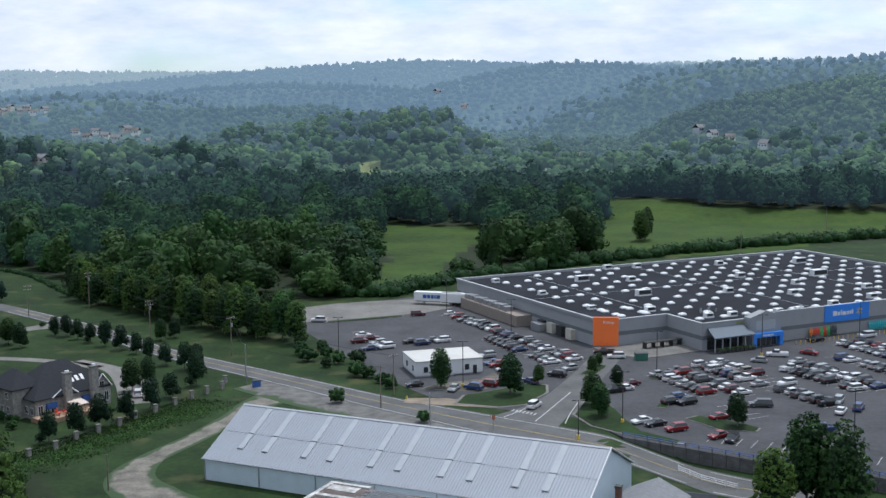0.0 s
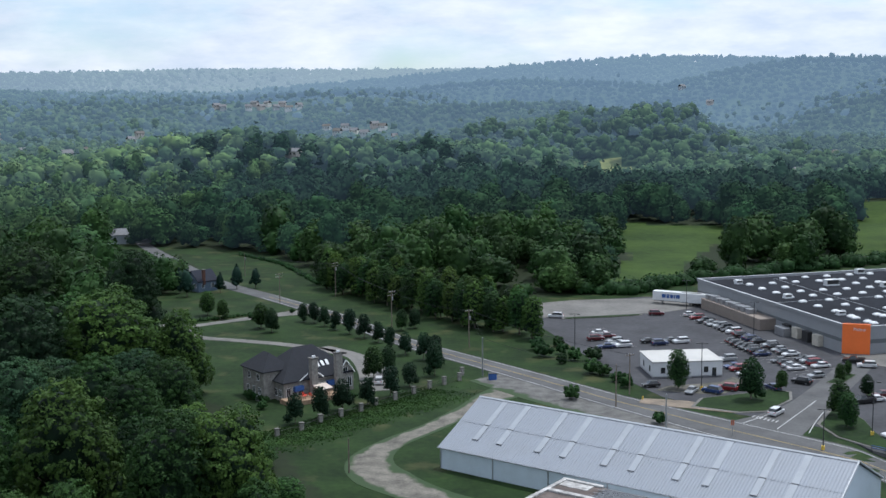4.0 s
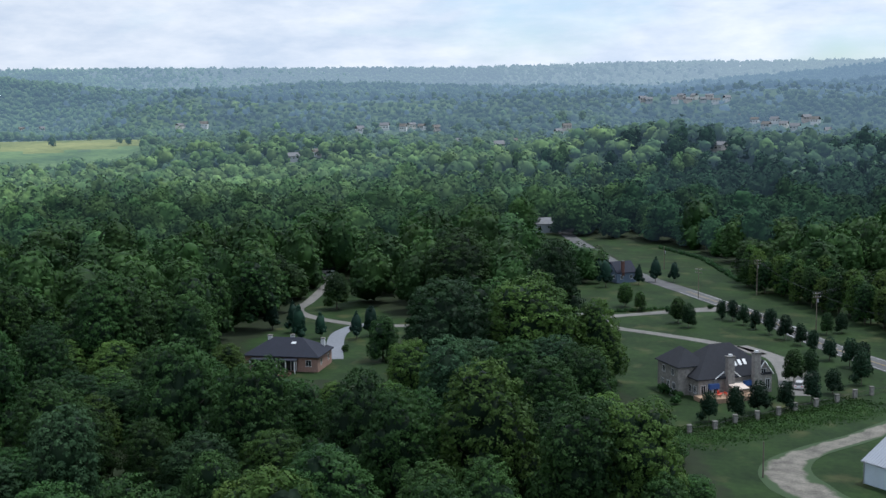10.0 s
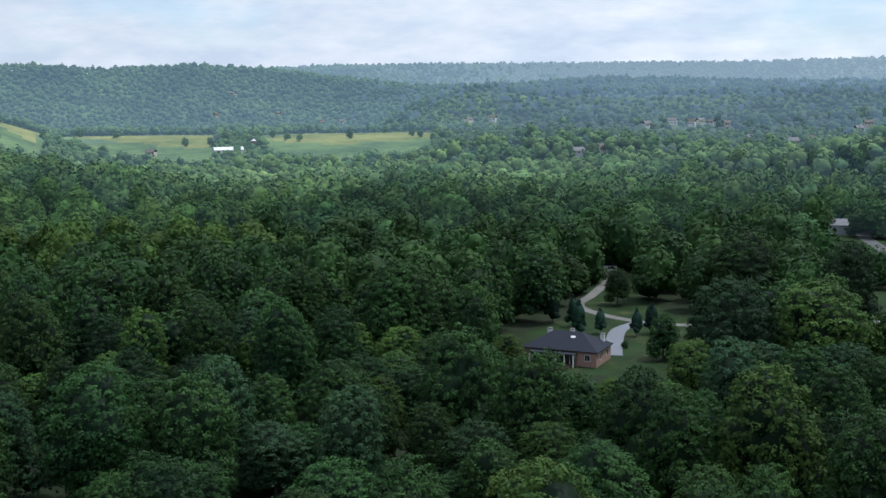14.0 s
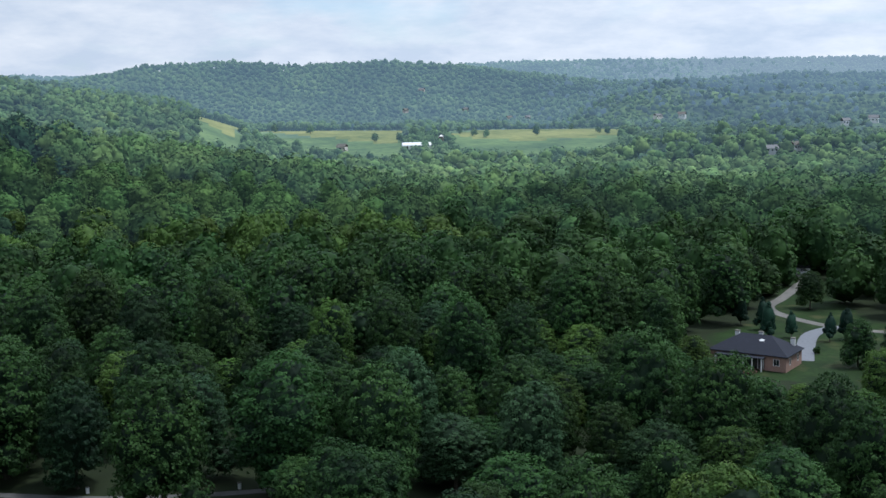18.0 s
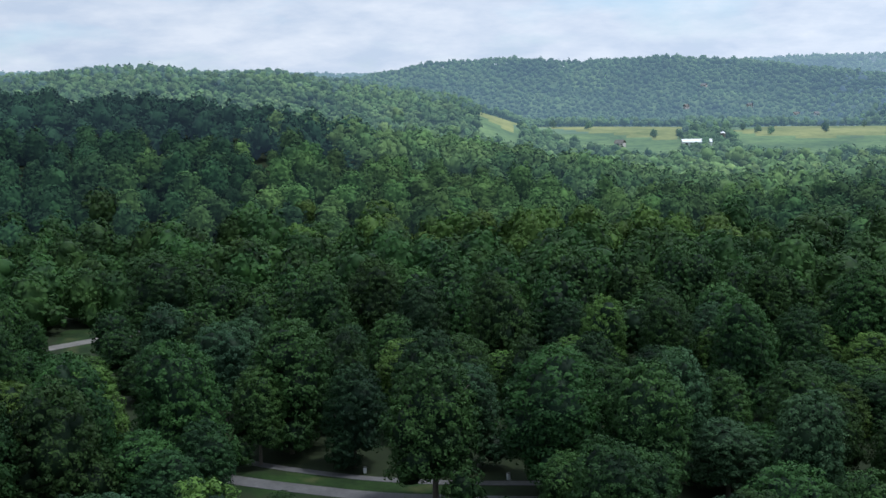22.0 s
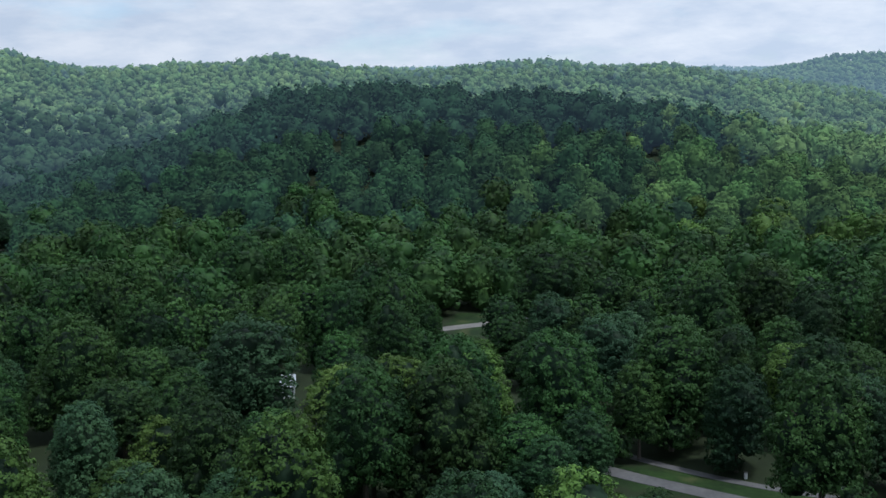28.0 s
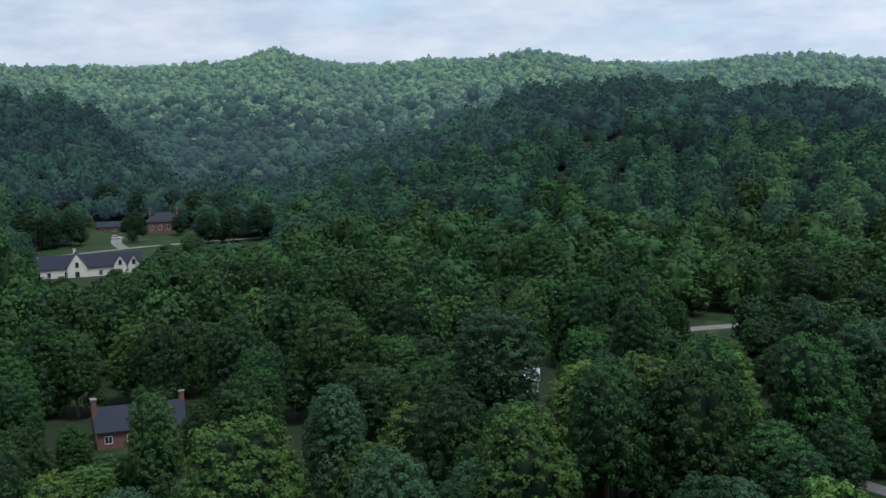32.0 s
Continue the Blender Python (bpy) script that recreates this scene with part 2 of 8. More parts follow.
def ground_mat():
    """Turf and forest floor in one, parted along a ragged line."""
    m = mat("turf_and_forest_floor", (0.017, 0.036, 0.009), 0.9, vary=0.3, scale=0.09, other=(0.009, 0.021, 0.007), bump=0.5, fine=0.1, spec=0.15)
    nt = m.node_tree
    b = nt.nodes["Principled BSDF"]
    turf = b.inputs["Base Color"].links[0].from_socket
    att = nt.nodes.new("ShaderNodeAttribute")
    att.attribute_name = "turf"
    geo = nt.nodes.new("ShaderNodeNewGeometry")
    n = nt.nodes.new("ShaderNodeTexNoise")
    n.inputs["Scale"].default_value, n.inputs["Detail"].default_value = 0.35, 4.0
    nt.links.new(geo.outputs["Position"], n.inputs["Vector"])
    add = nt.nodes.new("ShaderNodeMath")
    add.operation = "ADD"
    nt.links.new(att.outputs["Fac"], add.inputs[0])
    nt.links.new(n.outputs[0], add.inputs[1])
    ramp = nt.nodes.new("ShaderNodeMapRange")
    ramp.inputs["From Min"].default_value, ramp.inputs["From Max"].default_value = 0.85, 1.15
    nt.links.new(add.outputs[0], ramp.inputs[0])
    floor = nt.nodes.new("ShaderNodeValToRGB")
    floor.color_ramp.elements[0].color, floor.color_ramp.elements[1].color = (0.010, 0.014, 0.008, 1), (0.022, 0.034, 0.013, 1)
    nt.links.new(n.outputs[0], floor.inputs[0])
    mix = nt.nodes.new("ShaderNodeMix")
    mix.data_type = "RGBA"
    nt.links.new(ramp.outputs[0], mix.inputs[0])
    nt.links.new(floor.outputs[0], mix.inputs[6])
    dry = nt.nodes.new("ShaderNodeTexNoise")
    dry.inputs["Scale"].default_value, dry.inputs["Detail"].default_value = 0.11, 6.0
    nt.links.new(geo.outputs["Position"], dry.inputs["Vector"])
    bare = nt.nodes.new("ShaderNodeMapRange")
    bare.inputs["From Min"].default_value, bare.inputs["From Max"].default_value = 0.56, 0.70
    bare.inputs["To Max"].default_value = 0.75
    nt.links.new(dry.outputs[0], bare.inputs[0])
    worn = nt.nodes.new("ShaderNodeMix")
    worn.data_type = "RGBA"
    worn.inputs[7].default_value = (0.060, 0.062, 0.026, 1)
    nt.links.new(bare.outputs[0], worn.inputs[0])
    nt.links.new(turf, worn.inputs[6])
    nt.links.new(worn.outputs[2], mix.inputs[7])
    nt.links.new(mix.outputs[2], b.inputs["Base Color"])
    return m


GROUND = ground_mat()

# ---- the lie of the land ----


def bearing(a, r):
    """A place r metres from the origin, a degrees to the left of +y."""
    return -r * np.sin(np.radians(a)), r * np.cos(np.radians(a))


# each ridge: distance, breadth before and behind its crest, and (bearing, rise of its wooded crest above the eye in degrees)
RIDGES = [
    (4350, 700, 600, [(-60, 1.2), (-21, 1.5), (-10, 1.4), (0, 1.3), (5, 1.17), (16, 1.18), (22, 1.26), (31, 1.16), (36, 1.25), (43.6, 1.3), (51, 1.33), (58, 1.1), (66, 1.0), (72, 0.9), (80, 1.1), (91, 1.2), (105, 1.3), (120, 1.4), (200, 1.0)]),
    (3000, 420, 500, [(-60, 1.5), (-20, 1.2), (-8, 1.4), (-4.4, 1.5), (-2, 1.65), (1.6, 1.74), (5, 1.52), (7.8, 1.36), (11, 1.1), (14, 0.85), (18, 0.55), (22, 0.2), (30, 0.35), (38, 0.65), (44, 0.35), (47, 0.4), (50, 0.75), (54, 1.22), (58, 1.45), (62, 1.28), (65, 1.52), (69, 1.35), (72, 0.8), (76, 0.2), (90, 0.0), (200, 0.5)]),
    (2300, 260, 300, [(-60, -9), (-20, -9), (-16, 0.2), (-13.5, 0.57), (-10.9, 1.31), (-8.3, 1.53), (-5.7, 1.6), (-3, 1.32), (-0.3, 0.74), (2, 0.2), (4, -1.0), (6, -9), (200, -9)]),
    (2450, 200, 300, [(-60, -9), (-2, -9), (0, -0.3), (1, 0.35), (3.2, 0.59), (7.8, 0.77), (12.1, 0.6), (13.2, 0.34), (16, -0.5), (19, -9), (200, -9)]),
    (1950, 150, 400, [(-60, 2.0), (-20.5, 1.82), (-17.6, 1.6), (-13.5, 1.65), (-10.9, 1.25), (-8.4, 0.58), (-6.2, -0.14), (-4, -1.2), (-1, -9), (8, -9), (10, -0.6), (11.9, 0.1), (14.3, 0.4), (17.1, 0.43), (19, 0.25), (22, 0.14), (28.9, 0.11), (34.3, 0.12), (38.4, 0.23), (41, 0.15), (43.6, 0.45), (44.9, 0.2), (46.3, -0.21), (47.4, -0.6), (49.5, -2), (53, -9), (66, -9), (70, 0.4), (73, 0.85), (200, 1.0)]),
    (2620, 260, 400, [(-60, -9), (40, -9), (43, -0.6), (50, -0.55), (55, -0.5), (58, -0.15), (61, 0.05), (64, 0.2), (67, 0.5), (70, 0.6), (75, -1), (80, -9), (200, -9)]),
    (1620, 110, 160, [(-60, -9), (1, -9), (3, -1.2), (4, -0.62), (5.7, -0.28), (10, -0.31), (14.8, -0.44), (15.8, -0.69), (17, -1.1), (20, -1.4), (24, -1.1), (26, -0.87), (30, -1.08), (36.8, -1.11), (40, -1.0), (43, -1.6), (46, -9), (200, -9)]),
    (1550, 430, 400, [(-60, -2), (64, -1.6), (68, 0.0), (72, 0.55), (77, 1.36), (79.4, 1.2), (82, 1.55), (84.2, 1.5), (88, 1.2), (91.5, 1.35), (94.8, 2.02), (97, 1.68), (99.7, 1.65), (102, 1.5), (104.6, 1.55), (107, 2.3), (109.4, 1.72), (113.3, 1.5), (119.5, 1.6), (125, 1.8), (200, 1.2)]),
    (1400, 200, 260, [(-60, 0.8), (-20, 0.9), (-17.6, 0.68), (-16, 0.35), (-14, 0.0), (-12.2, -0.46), (-10, -1.4), (-8, -2.6), (-5, -9), (200, -9)]),
    (1240, 130, 170, [(-60, -9), (-30, -2.2), (-12, -2.4), (-7, -2.7), (-3, -2.2), (-1.1, -1.3), (-0.3, -0.55), (1.6, -0.38), (5.1, -0.83), (7.9, -1.17), (10.5, -1.3), (12, -2.2), (24, -2.2), (28.6, -2.47), (34.6, -2.23), (37.3, -1.78), (39.2, -1.6), (41.1, -1.7), (43.7, -1.77), (46.3, -2.1), (48, -2.8), (49.5, -3.4), (52, -9), (200, -9)]),
    (960, 110, 140, [(-60, -9), (2, -9), (4, -3.8), (5.2, -3.14), (7.9, -2.42), (11.1, -2.02), (15.4, -1.89), (17.2, -1.8), (21, -1.44), (23.4, -1.34), (26, -2.0), (30, -2.6), (34, -2.9), (37, -9), (200, -9)]),
    (690, 90, 140, [(-60, -9), (-30, -3.6), (-13.6, -3.6), (-9.7, -3.41), (-5.7, -3.63), (-0.3, -3.83), (5.2, -3.55), (9.3, -3.62), (18, -4.3), (22, -4.1), (24.8, -4.29), (27.5, -4.04), (31.4, -3.93), (34.4, -4.09), (36.9, -4.23), (40.7, -4.4), (43.7, -4.2), (47.5, -3.95), (50.5, -4.09), (53, -4.7), (56, -9), (200, -9)]),
    (760, 250, 260, [(-60, -9), (52, -5.5), (58.5, -3.85), (62, -3.1), (66, -2.4), (70, -1.75), (73.4, -1.21), (74.6, -0.85), (77.5, -0.6), (78.6, -0.3), (81.6, 0.1), (85.5, 0.33), (88.6, 0.5), (89.5, 0.7), (92.2, 0.55), (94.8, 0.3), (96, -0.13), (97.4, -0.63), (98.7, -1.17), (99.9, -1.85), (101.5, -2.2), (104, -2.8), (108, -4.8), (110, -9), (200, -9)]),
    (900, 240, 260, [(-60, -9), (109, -9), (111, -4.2), (112.8, -3.1), (114.7, -0.9), (117, 0.2), (119.6, 0.69), (126, 1.2), (200, 0.0)]),
]


def hash_noise(x, y, cell, seed):
    """Smooth value noise, vectorised."""
    u, v = np.asarray(x, float) / cell, np.asarray(y, float) / cell
    i, j = np.floor(u), np.floor(v)
    f, g = u - i, v - j
    f, g = f * f * (3 - 2 * f), g * g * (3 - 2 * g)

    def corner(a, b):
        s = np.sin(a * 127.1 + b * 311.7 + seed * 74.7) * 43758.5453
        return s - np.floor(s)
    return (corner(i, j) * (1 - f) + corner(i + 1, j) * f) * (1 - g) + (corner(i, j + 1) * (1 - f) + corner(i + 1, j + 1) * f) * g - 0.5


def land(x, y):
    """Height of the ground."""
    x, y = np.asarray(x, float), np.asarray(y, float)
    r = np.hypot(x, y) + 1e-6
    a = np.degrees(np.arctan2(-x, y))
    a = np.where(a < -60, a + 360, a)
    open_land = np.clip((r - 480) / 300, 0, 1)
    z = open_land * (10 * hash_noise(x, y, 420, 1) + 4 * hash_noise(x, y, 150, 2)) - 16 * np.clip((r - 720) / 160, 0, 1) + 8 * np.clip((r - 1300) / 300, 0, 1)
    for dist, before, behind, crest in RIDGES:
        top = EYE[2] + dist * np.tan(np.radians(np.interp(a, [c[0] for c in crest], [c[1] for c in crest]))) - (19 if dist < 1000 else 15)
        d = r - dist * (1 + 0.05 * hash_noise(a, a * 0, 9, dist % 97))
        s = np.where(d < 0, np.exp(-(d / before) ** 2), np.exp(-(d / behind) ** 2))
        fold = 1 + 0.22 * (1 - s) * hash_noise(x, y, 230, 5) * 2
        z = np.maximum(z, (top + 18) * s * fold - 18)
    # the hay valley lies a little higher than the woods before it
    vale = np.clip((a - 42) / 4, 0, 1) * np.clip((69 - a) / 4, 0, 1)
    z = z + vale * (8 * np.exp(-((r - 1850) / 420) ** 2) - 8 * np.exp(-((r - 1120) / 200) ** 2))
    # the road runs below the car park on this side
    edge = np.where(x < 46, 220 - (x - 46) * 1.22, 220 - (x - 46) * 0.56)
    z = z - 2.6 * np.clip((x - 33) / 14, 0, 1) * ((y < edge + 5) & (y > 80) & (x > 33) & (x < 320))
    return z


def inside(x, y, ring):
    """Which of the places lie in the polygon."""
    x, y = np.asarray(x, float), np.asarray(y, float)
    hit = np.zeros(x.shape, bool)
    for (x0, y0), (x1, y1) in zip(ring, ring[1:] + ring[:1]):
        cross = (y0 > y) != (y1 > y)
        with np.errstate(divide="ignore", invalid="ignore"):
            hit ^= cross & (x < (x1 - x0) * (y - y0) / (y1 - y0 + 1e-12) + x0)
    return hit


CLEARINGS = {
    "town": [(-44, 150), (-58, 182), (-78, 214), (-98, 239), (-109, 244), (-133, 294), (-146, 316), (-158, 328), (-176, 350), (-178, 392), (-190, 439), (-222, 480), (-250, 486), (-272, 512), (-240, 506), (-180, 488), (-156, 457), (-125, 412), (-92, 384), (-70, 398), (-50, 390), (-28, 396), (3, 430), (60, 470), (140, 520), (300, 560), (420, 420), (420, 120), (120, 90)],
    "field_west": [(-28, 420), (-22, 485), (-34, 608), (17, 603), (16, 542), (4, 495), (-2, 440)],
    "field_east": [(66, 508), (93, 675), (114, 680), (161, 646), (235, 621), (330, 620), (330, 560), (214, 556), (188, 550), (149, 506), (101, 490)],
    "villa": [(-271, 340), (-276, 355), (-252, 341), (-225, 309), (-199, 292), (-176, 290), (-184, 269), (-160, 233), (-158, 219), (-170, 220), (-178, 216), (-186, 214), (-197, 220), (-218, 242), (-221, 260), (-233, 283), (-243, 301)],
    "lane": [(-206, 40), (-201, 54), (-190, 66), (-178, 82), (-172, 80), (-184, 58), (-196, 36)],
    "drive": [(-358, 19), (-359, 31), (-322, 27), (-320, 18)],
    "estate": [(-500, -268), (-533, -262), (-580, -284), (-588, -262), (-584, -225), (-558, -222), (-540, -205), (-552, -178), (-525, -176), (-501, -212), (-445, -200), (-412, -204), (-416, -226), (-464, -256)],
    "brick_house": [(-224, -112), (-230, -90), (-214, -84), (-204, -104)],
    "white_house": [(-270, -29), (-270, -25), (-262, -24), (-262, -28)],
    "hay_a": [bearing(*p) for p in ((64.3, 1750), (60, 1800), (56.6, 1830), (56.8, 1380), (59.5, 1450), (62, 1560))],
    "hay_b": [bearing(*p) for p in ((54.7, 1500), (53, 1640), (51.3, 1850), (49, 1830), (46.2, 1600), (46.5, 1460), (50.5, 1410), (53, 1430))],
    "hay_c": [bearing(*p) for p in ((66.6, 1500), (66.3, 1680), (64.4, 1620), (64.7, 1430))],
    "bald": [bearing(*p) for p in ((5.8, 1078), (4.6, 1125), (3.2, 1118), (2.2, 1068), (4.0, 1040))],
}


def in_clearing(x, y):
    hit = np.zeros(np.shape(x), bool)
    for ring in CLEARINGS.values():
        hit |= inside(x, y, ring)
    return hit


def room_for(x, y, most=24.0):
    """How tall a tree is let stand so that the camera still sees the open ground behind it."""
    x, y = np.asarray(x, float), np.asarray(y, float)
    tall = np.full(x.shape, most)
    near = np.hypot(x, y) < 720
    d = np.hypot(x, y) + 1e-6
    for h in (24.0, 20.0, 17.0, 14.0, 11.0, 8.0, 5.0, 2.0):
        bad = np.zeros(x.shape, bool)
        for k in np.linspace(1.0, EYE[2] / (EYE[2] - h), 7):
            for side in (-2.0, 0.0, 2.0):
                bad |= in_clearing((x - y / d * side) * k, (y + x / d * side) * k)
        tall = np.where(near & bad, np.minimum(tall, h - 2.0), tall)
    return tall


def mesh_of(name, verts, faces, materials, which=None, smooth=True):
    """A mesh from arrays of vertices and of triangles or quads."""
    verts, faces = np.asarray(verts, np.float32), np.asarray(faces, np.int32)
    me = bpy.data.meshes.new(name)
    n, k = faces.shape
    me.vertices.add(len(verts))
    me.vertices.foreach_set("co", verts.ravel())
    me.loops.add(n * k)
    me.loops.foreach_set("vertex_index", faces.ravel())
    me.polygons.add(n)
    me.polygons.foreach_set("loop_start", np.arange(0, n * k, k, dtype=np.int32))
    if which is not None:
        me.polygons.foreach_set("material_index", np.asarray(which, np.int32))
    if smooth:
        me.polygons.foreach_set("use_smooth", np.ones(n, bool))
    for m in materials if isinstance(materials, (list, tuple)) else [materials]:
        me.materials.append(m)
    me.update(calc_edges=True)
    me.validate()
    return me


def part(name, bm, material, parent, label=""):
    me = bpy.data.meshes.new(name)
    bm.to_mesh(me)
    bm.free()
    me.materials.append(material)
    ob = new(name, me)
    ob.parent = parent
    return tagged(ob, label)


def empty(name, x, y, z=0.0, turn=0.0):
    ob = new(name)
    ob.matrix_basis = pose(x, y, z, 0, 0, turn)
    return ob


# one sheet of ground out to the horizon
_az = np.concatenate([np.arange(-30, 130, 0.6), np.arange(130, 330, 4.0)])
_rad = np.concatenate([[0, 60, 100], np.arange(130, 600, 5.0), 600 * 1.022 ** np.arange(0, 96)])
_A, _R = np.meshgrid(_az, _rad, indexing="ij")
_X, _Y = bearing(_A, _R)
_Z = land(_X, _Y)
_na, _nr = _A.shape
_i, _j = np.meshgrid(np.arange(_na), np.arange(_nr - 1), indexing="ij")
_k = (_i + 1) % _na
_F = np.stack([_i * _nr + _j, _i * _nr + _j + 1, _k * _nr + _j + 1, _k * _nr + _j], -1).reshape(-1, 4)[:, ::-1]
_V = np.stack([_X, _Y, _Z], -1).reshape(-1, 3)
_C = _V[_F].mean(1)
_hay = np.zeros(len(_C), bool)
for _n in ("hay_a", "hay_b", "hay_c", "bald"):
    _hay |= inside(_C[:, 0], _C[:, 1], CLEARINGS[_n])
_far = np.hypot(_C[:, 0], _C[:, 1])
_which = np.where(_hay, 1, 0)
# ground far off wears the woods' colours with their painted haze
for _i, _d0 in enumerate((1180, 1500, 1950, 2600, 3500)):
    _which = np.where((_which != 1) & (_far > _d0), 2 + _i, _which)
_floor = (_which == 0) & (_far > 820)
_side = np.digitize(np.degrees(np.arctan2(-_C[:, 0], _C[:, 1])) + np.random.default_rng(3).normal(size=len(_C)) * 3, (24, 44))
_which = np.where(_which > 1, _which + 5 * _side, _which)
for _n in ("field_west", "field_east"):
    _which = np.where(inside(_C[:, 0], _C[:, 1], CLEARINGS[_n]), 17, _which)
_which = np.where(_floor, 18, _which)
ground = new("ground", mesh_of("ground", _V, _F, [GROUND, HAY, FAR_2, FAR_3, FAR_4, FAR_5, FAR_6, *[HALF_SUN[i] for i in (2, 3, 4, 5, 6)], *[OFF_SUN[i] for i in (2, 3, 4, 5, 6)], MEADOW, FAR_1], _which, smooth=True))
# where turf grows, and where the floor of the woods begins
_turf = np.zeros(len(_V))
for _dx, _dy in ((0, 0), (3, 0), (-3, 0), (0, 3), (0, -3), (2, 2), (-2, -2), (2, -2), (-2, 2)):
    _turf += in_clearing(_V[:, 0] + _dx, _V[:, 1] + _dy) / 9.0
ground.data.attributes.new("turf", "FLOAT", "POINT").data.foreach_set("value", _turf.astype(np.float32))
tagged(ground, "rolling grass and forest floor with mown fields", "ground", kind="structure")

FAR_HOUSES = [
    (-15.3, 1215), (-13.7, 1245), (-12.9, 1265), (-12.3, 1075), (-12.3, 1290), (-7.5, 1240), (-6.9, 1285), (-6.6, 1265), (-5.7, 1135), (-5.2, 1120), (-4.9, 1355), (-4.7, 1095), (-1.1, 2055), (0.2, 2185),
    (13.9, 1550), (14.5, 1580), (14.9, 1590), (15.4, 1570), (15.9, 1585), (16.3, 1610), (16.7, 1600), (17.2, 1640), (17.8, 1835), (18.5, 1900), (18.8, 925), (19.0, 1895), (19.3, 1915), (19.6, 1900), (20.0, 1915), (20.3, 1900), (20.6, 1915), (20.9, 1895), (22.1, 1890), (22.4, 1895),
    (24.3, 1535), (26.0, 1535), (26.4, 1515), (27.7, 1420), (28.6, 1395), (29.3, 1360), (31.2, 1420), (31.7, 1325), (32.3, 1555), (33.0, 1565), (33.5, 1575), (33.9, 1560), (34.8, 1570), (36.0, 1555), (38.2, 1150), (39.3, 1140), (43.4, 1820), (44.5, 1815), (50.7, 2410), (51.6, 2415), (53.7, 2480), (55.8, 2630), (56.5, 2320), (56.6, 2450), (59.7, 1345)]


def house_before(x, y):
    """Far trees that would stand close before a far house."""
    hit = np.zeros(np.shape(x), bool)
    d, a = np.hypot(x, y), np.degrees(np.arctan2(-x, y))
    for b, r in FAR_HOUSES + [(56.1, 1330), (54.9, 1380)]:
        hit |= (np.abs(np.radians(a - b)) * r < 8) & (d > r - 34) & (d < r + 9)
    for n in ("hay_a", "hay_b", "hay_c"):
        for k in (1.03, 1.06, 1.10, 1.14):
            hit |= inside(x * k, y * k, CLEARINGS[n])
    return hit

# ---- trees ----
rng = np.random.default_rng(7)


def ico(level):
    bm = bmesh.new()
    bmesh.ops.create_icosphere(bm, subdivisions=level, radius=1.0)
    v = np.array([w.co[:] for w in bm.verts])
    f = np.array([[w.index for w in face.verts] for face in bm.faces])
    bm.free()
    return v, f


ICO = {1: ico(1), 2: ico(2)}


def lumpy(level, centre, radii, rough, r):
    """One lump of foliage: a ball pushed in and out."""
    v, f = ICO[level]
    q, _ = np.linalg.qr(r.normal(size=(3, 3)))
    q[:, 0] *= np.sign(np.linalg.det(q))
    v = v @ q.T
    k = 1 + rough * r.normal(size=(len(v), 1)).clip(-1.8, 1.8)
    return v * k * radii + centre, f


def leaf_faces(centre, radii, count, size, r, low=-0.35):
    """Leaf clumps standing off a lump: small crooked triangles."""
    d = r.normal(size=(count * 2, 3))
    d /= np.linalg.norm(d, axis=1, keepdims=True)
    d = d[d[:, 2] > low][:count]
    n = len(d)
    p = centre + d * radii * r.uniform(0.90, 1.16, (n, 1))
    nrm = d + r.normal(size=(n, 3)) * 0.26 + np.array([0, 0, 0.18])
    nrm /= np.linalg.norm(nrm, axis=1, keepdims=True)
    t1 = np.cross(nrm, r.normal(size=(n, 3)))
    t1 /= np.linalg.norm(t1, axis=1, keepdims=True) + 1e-9
    t2 = np.cross(nrm, t1)
    s = size * r.uniform(0.6, 1.35, (n, 1))
    v = np.stack([p + t1 * s, p - t1 * 0.5 * s + t2 * 0.85 * s, p - t1 * 0.5 * s - t2 * 0.85 * s], 1).reshape(-1, 3)
    return v, np.arange(3 * n).reshape(n, 3)


def gather(pieces):
    vs, fs, n = [], [], 0
    for v, f in pieces:
        vs.append(v)
        fs.append(f + n)
        n += len(v)
    return np.concatenate(vs), np.concatenate(fs)


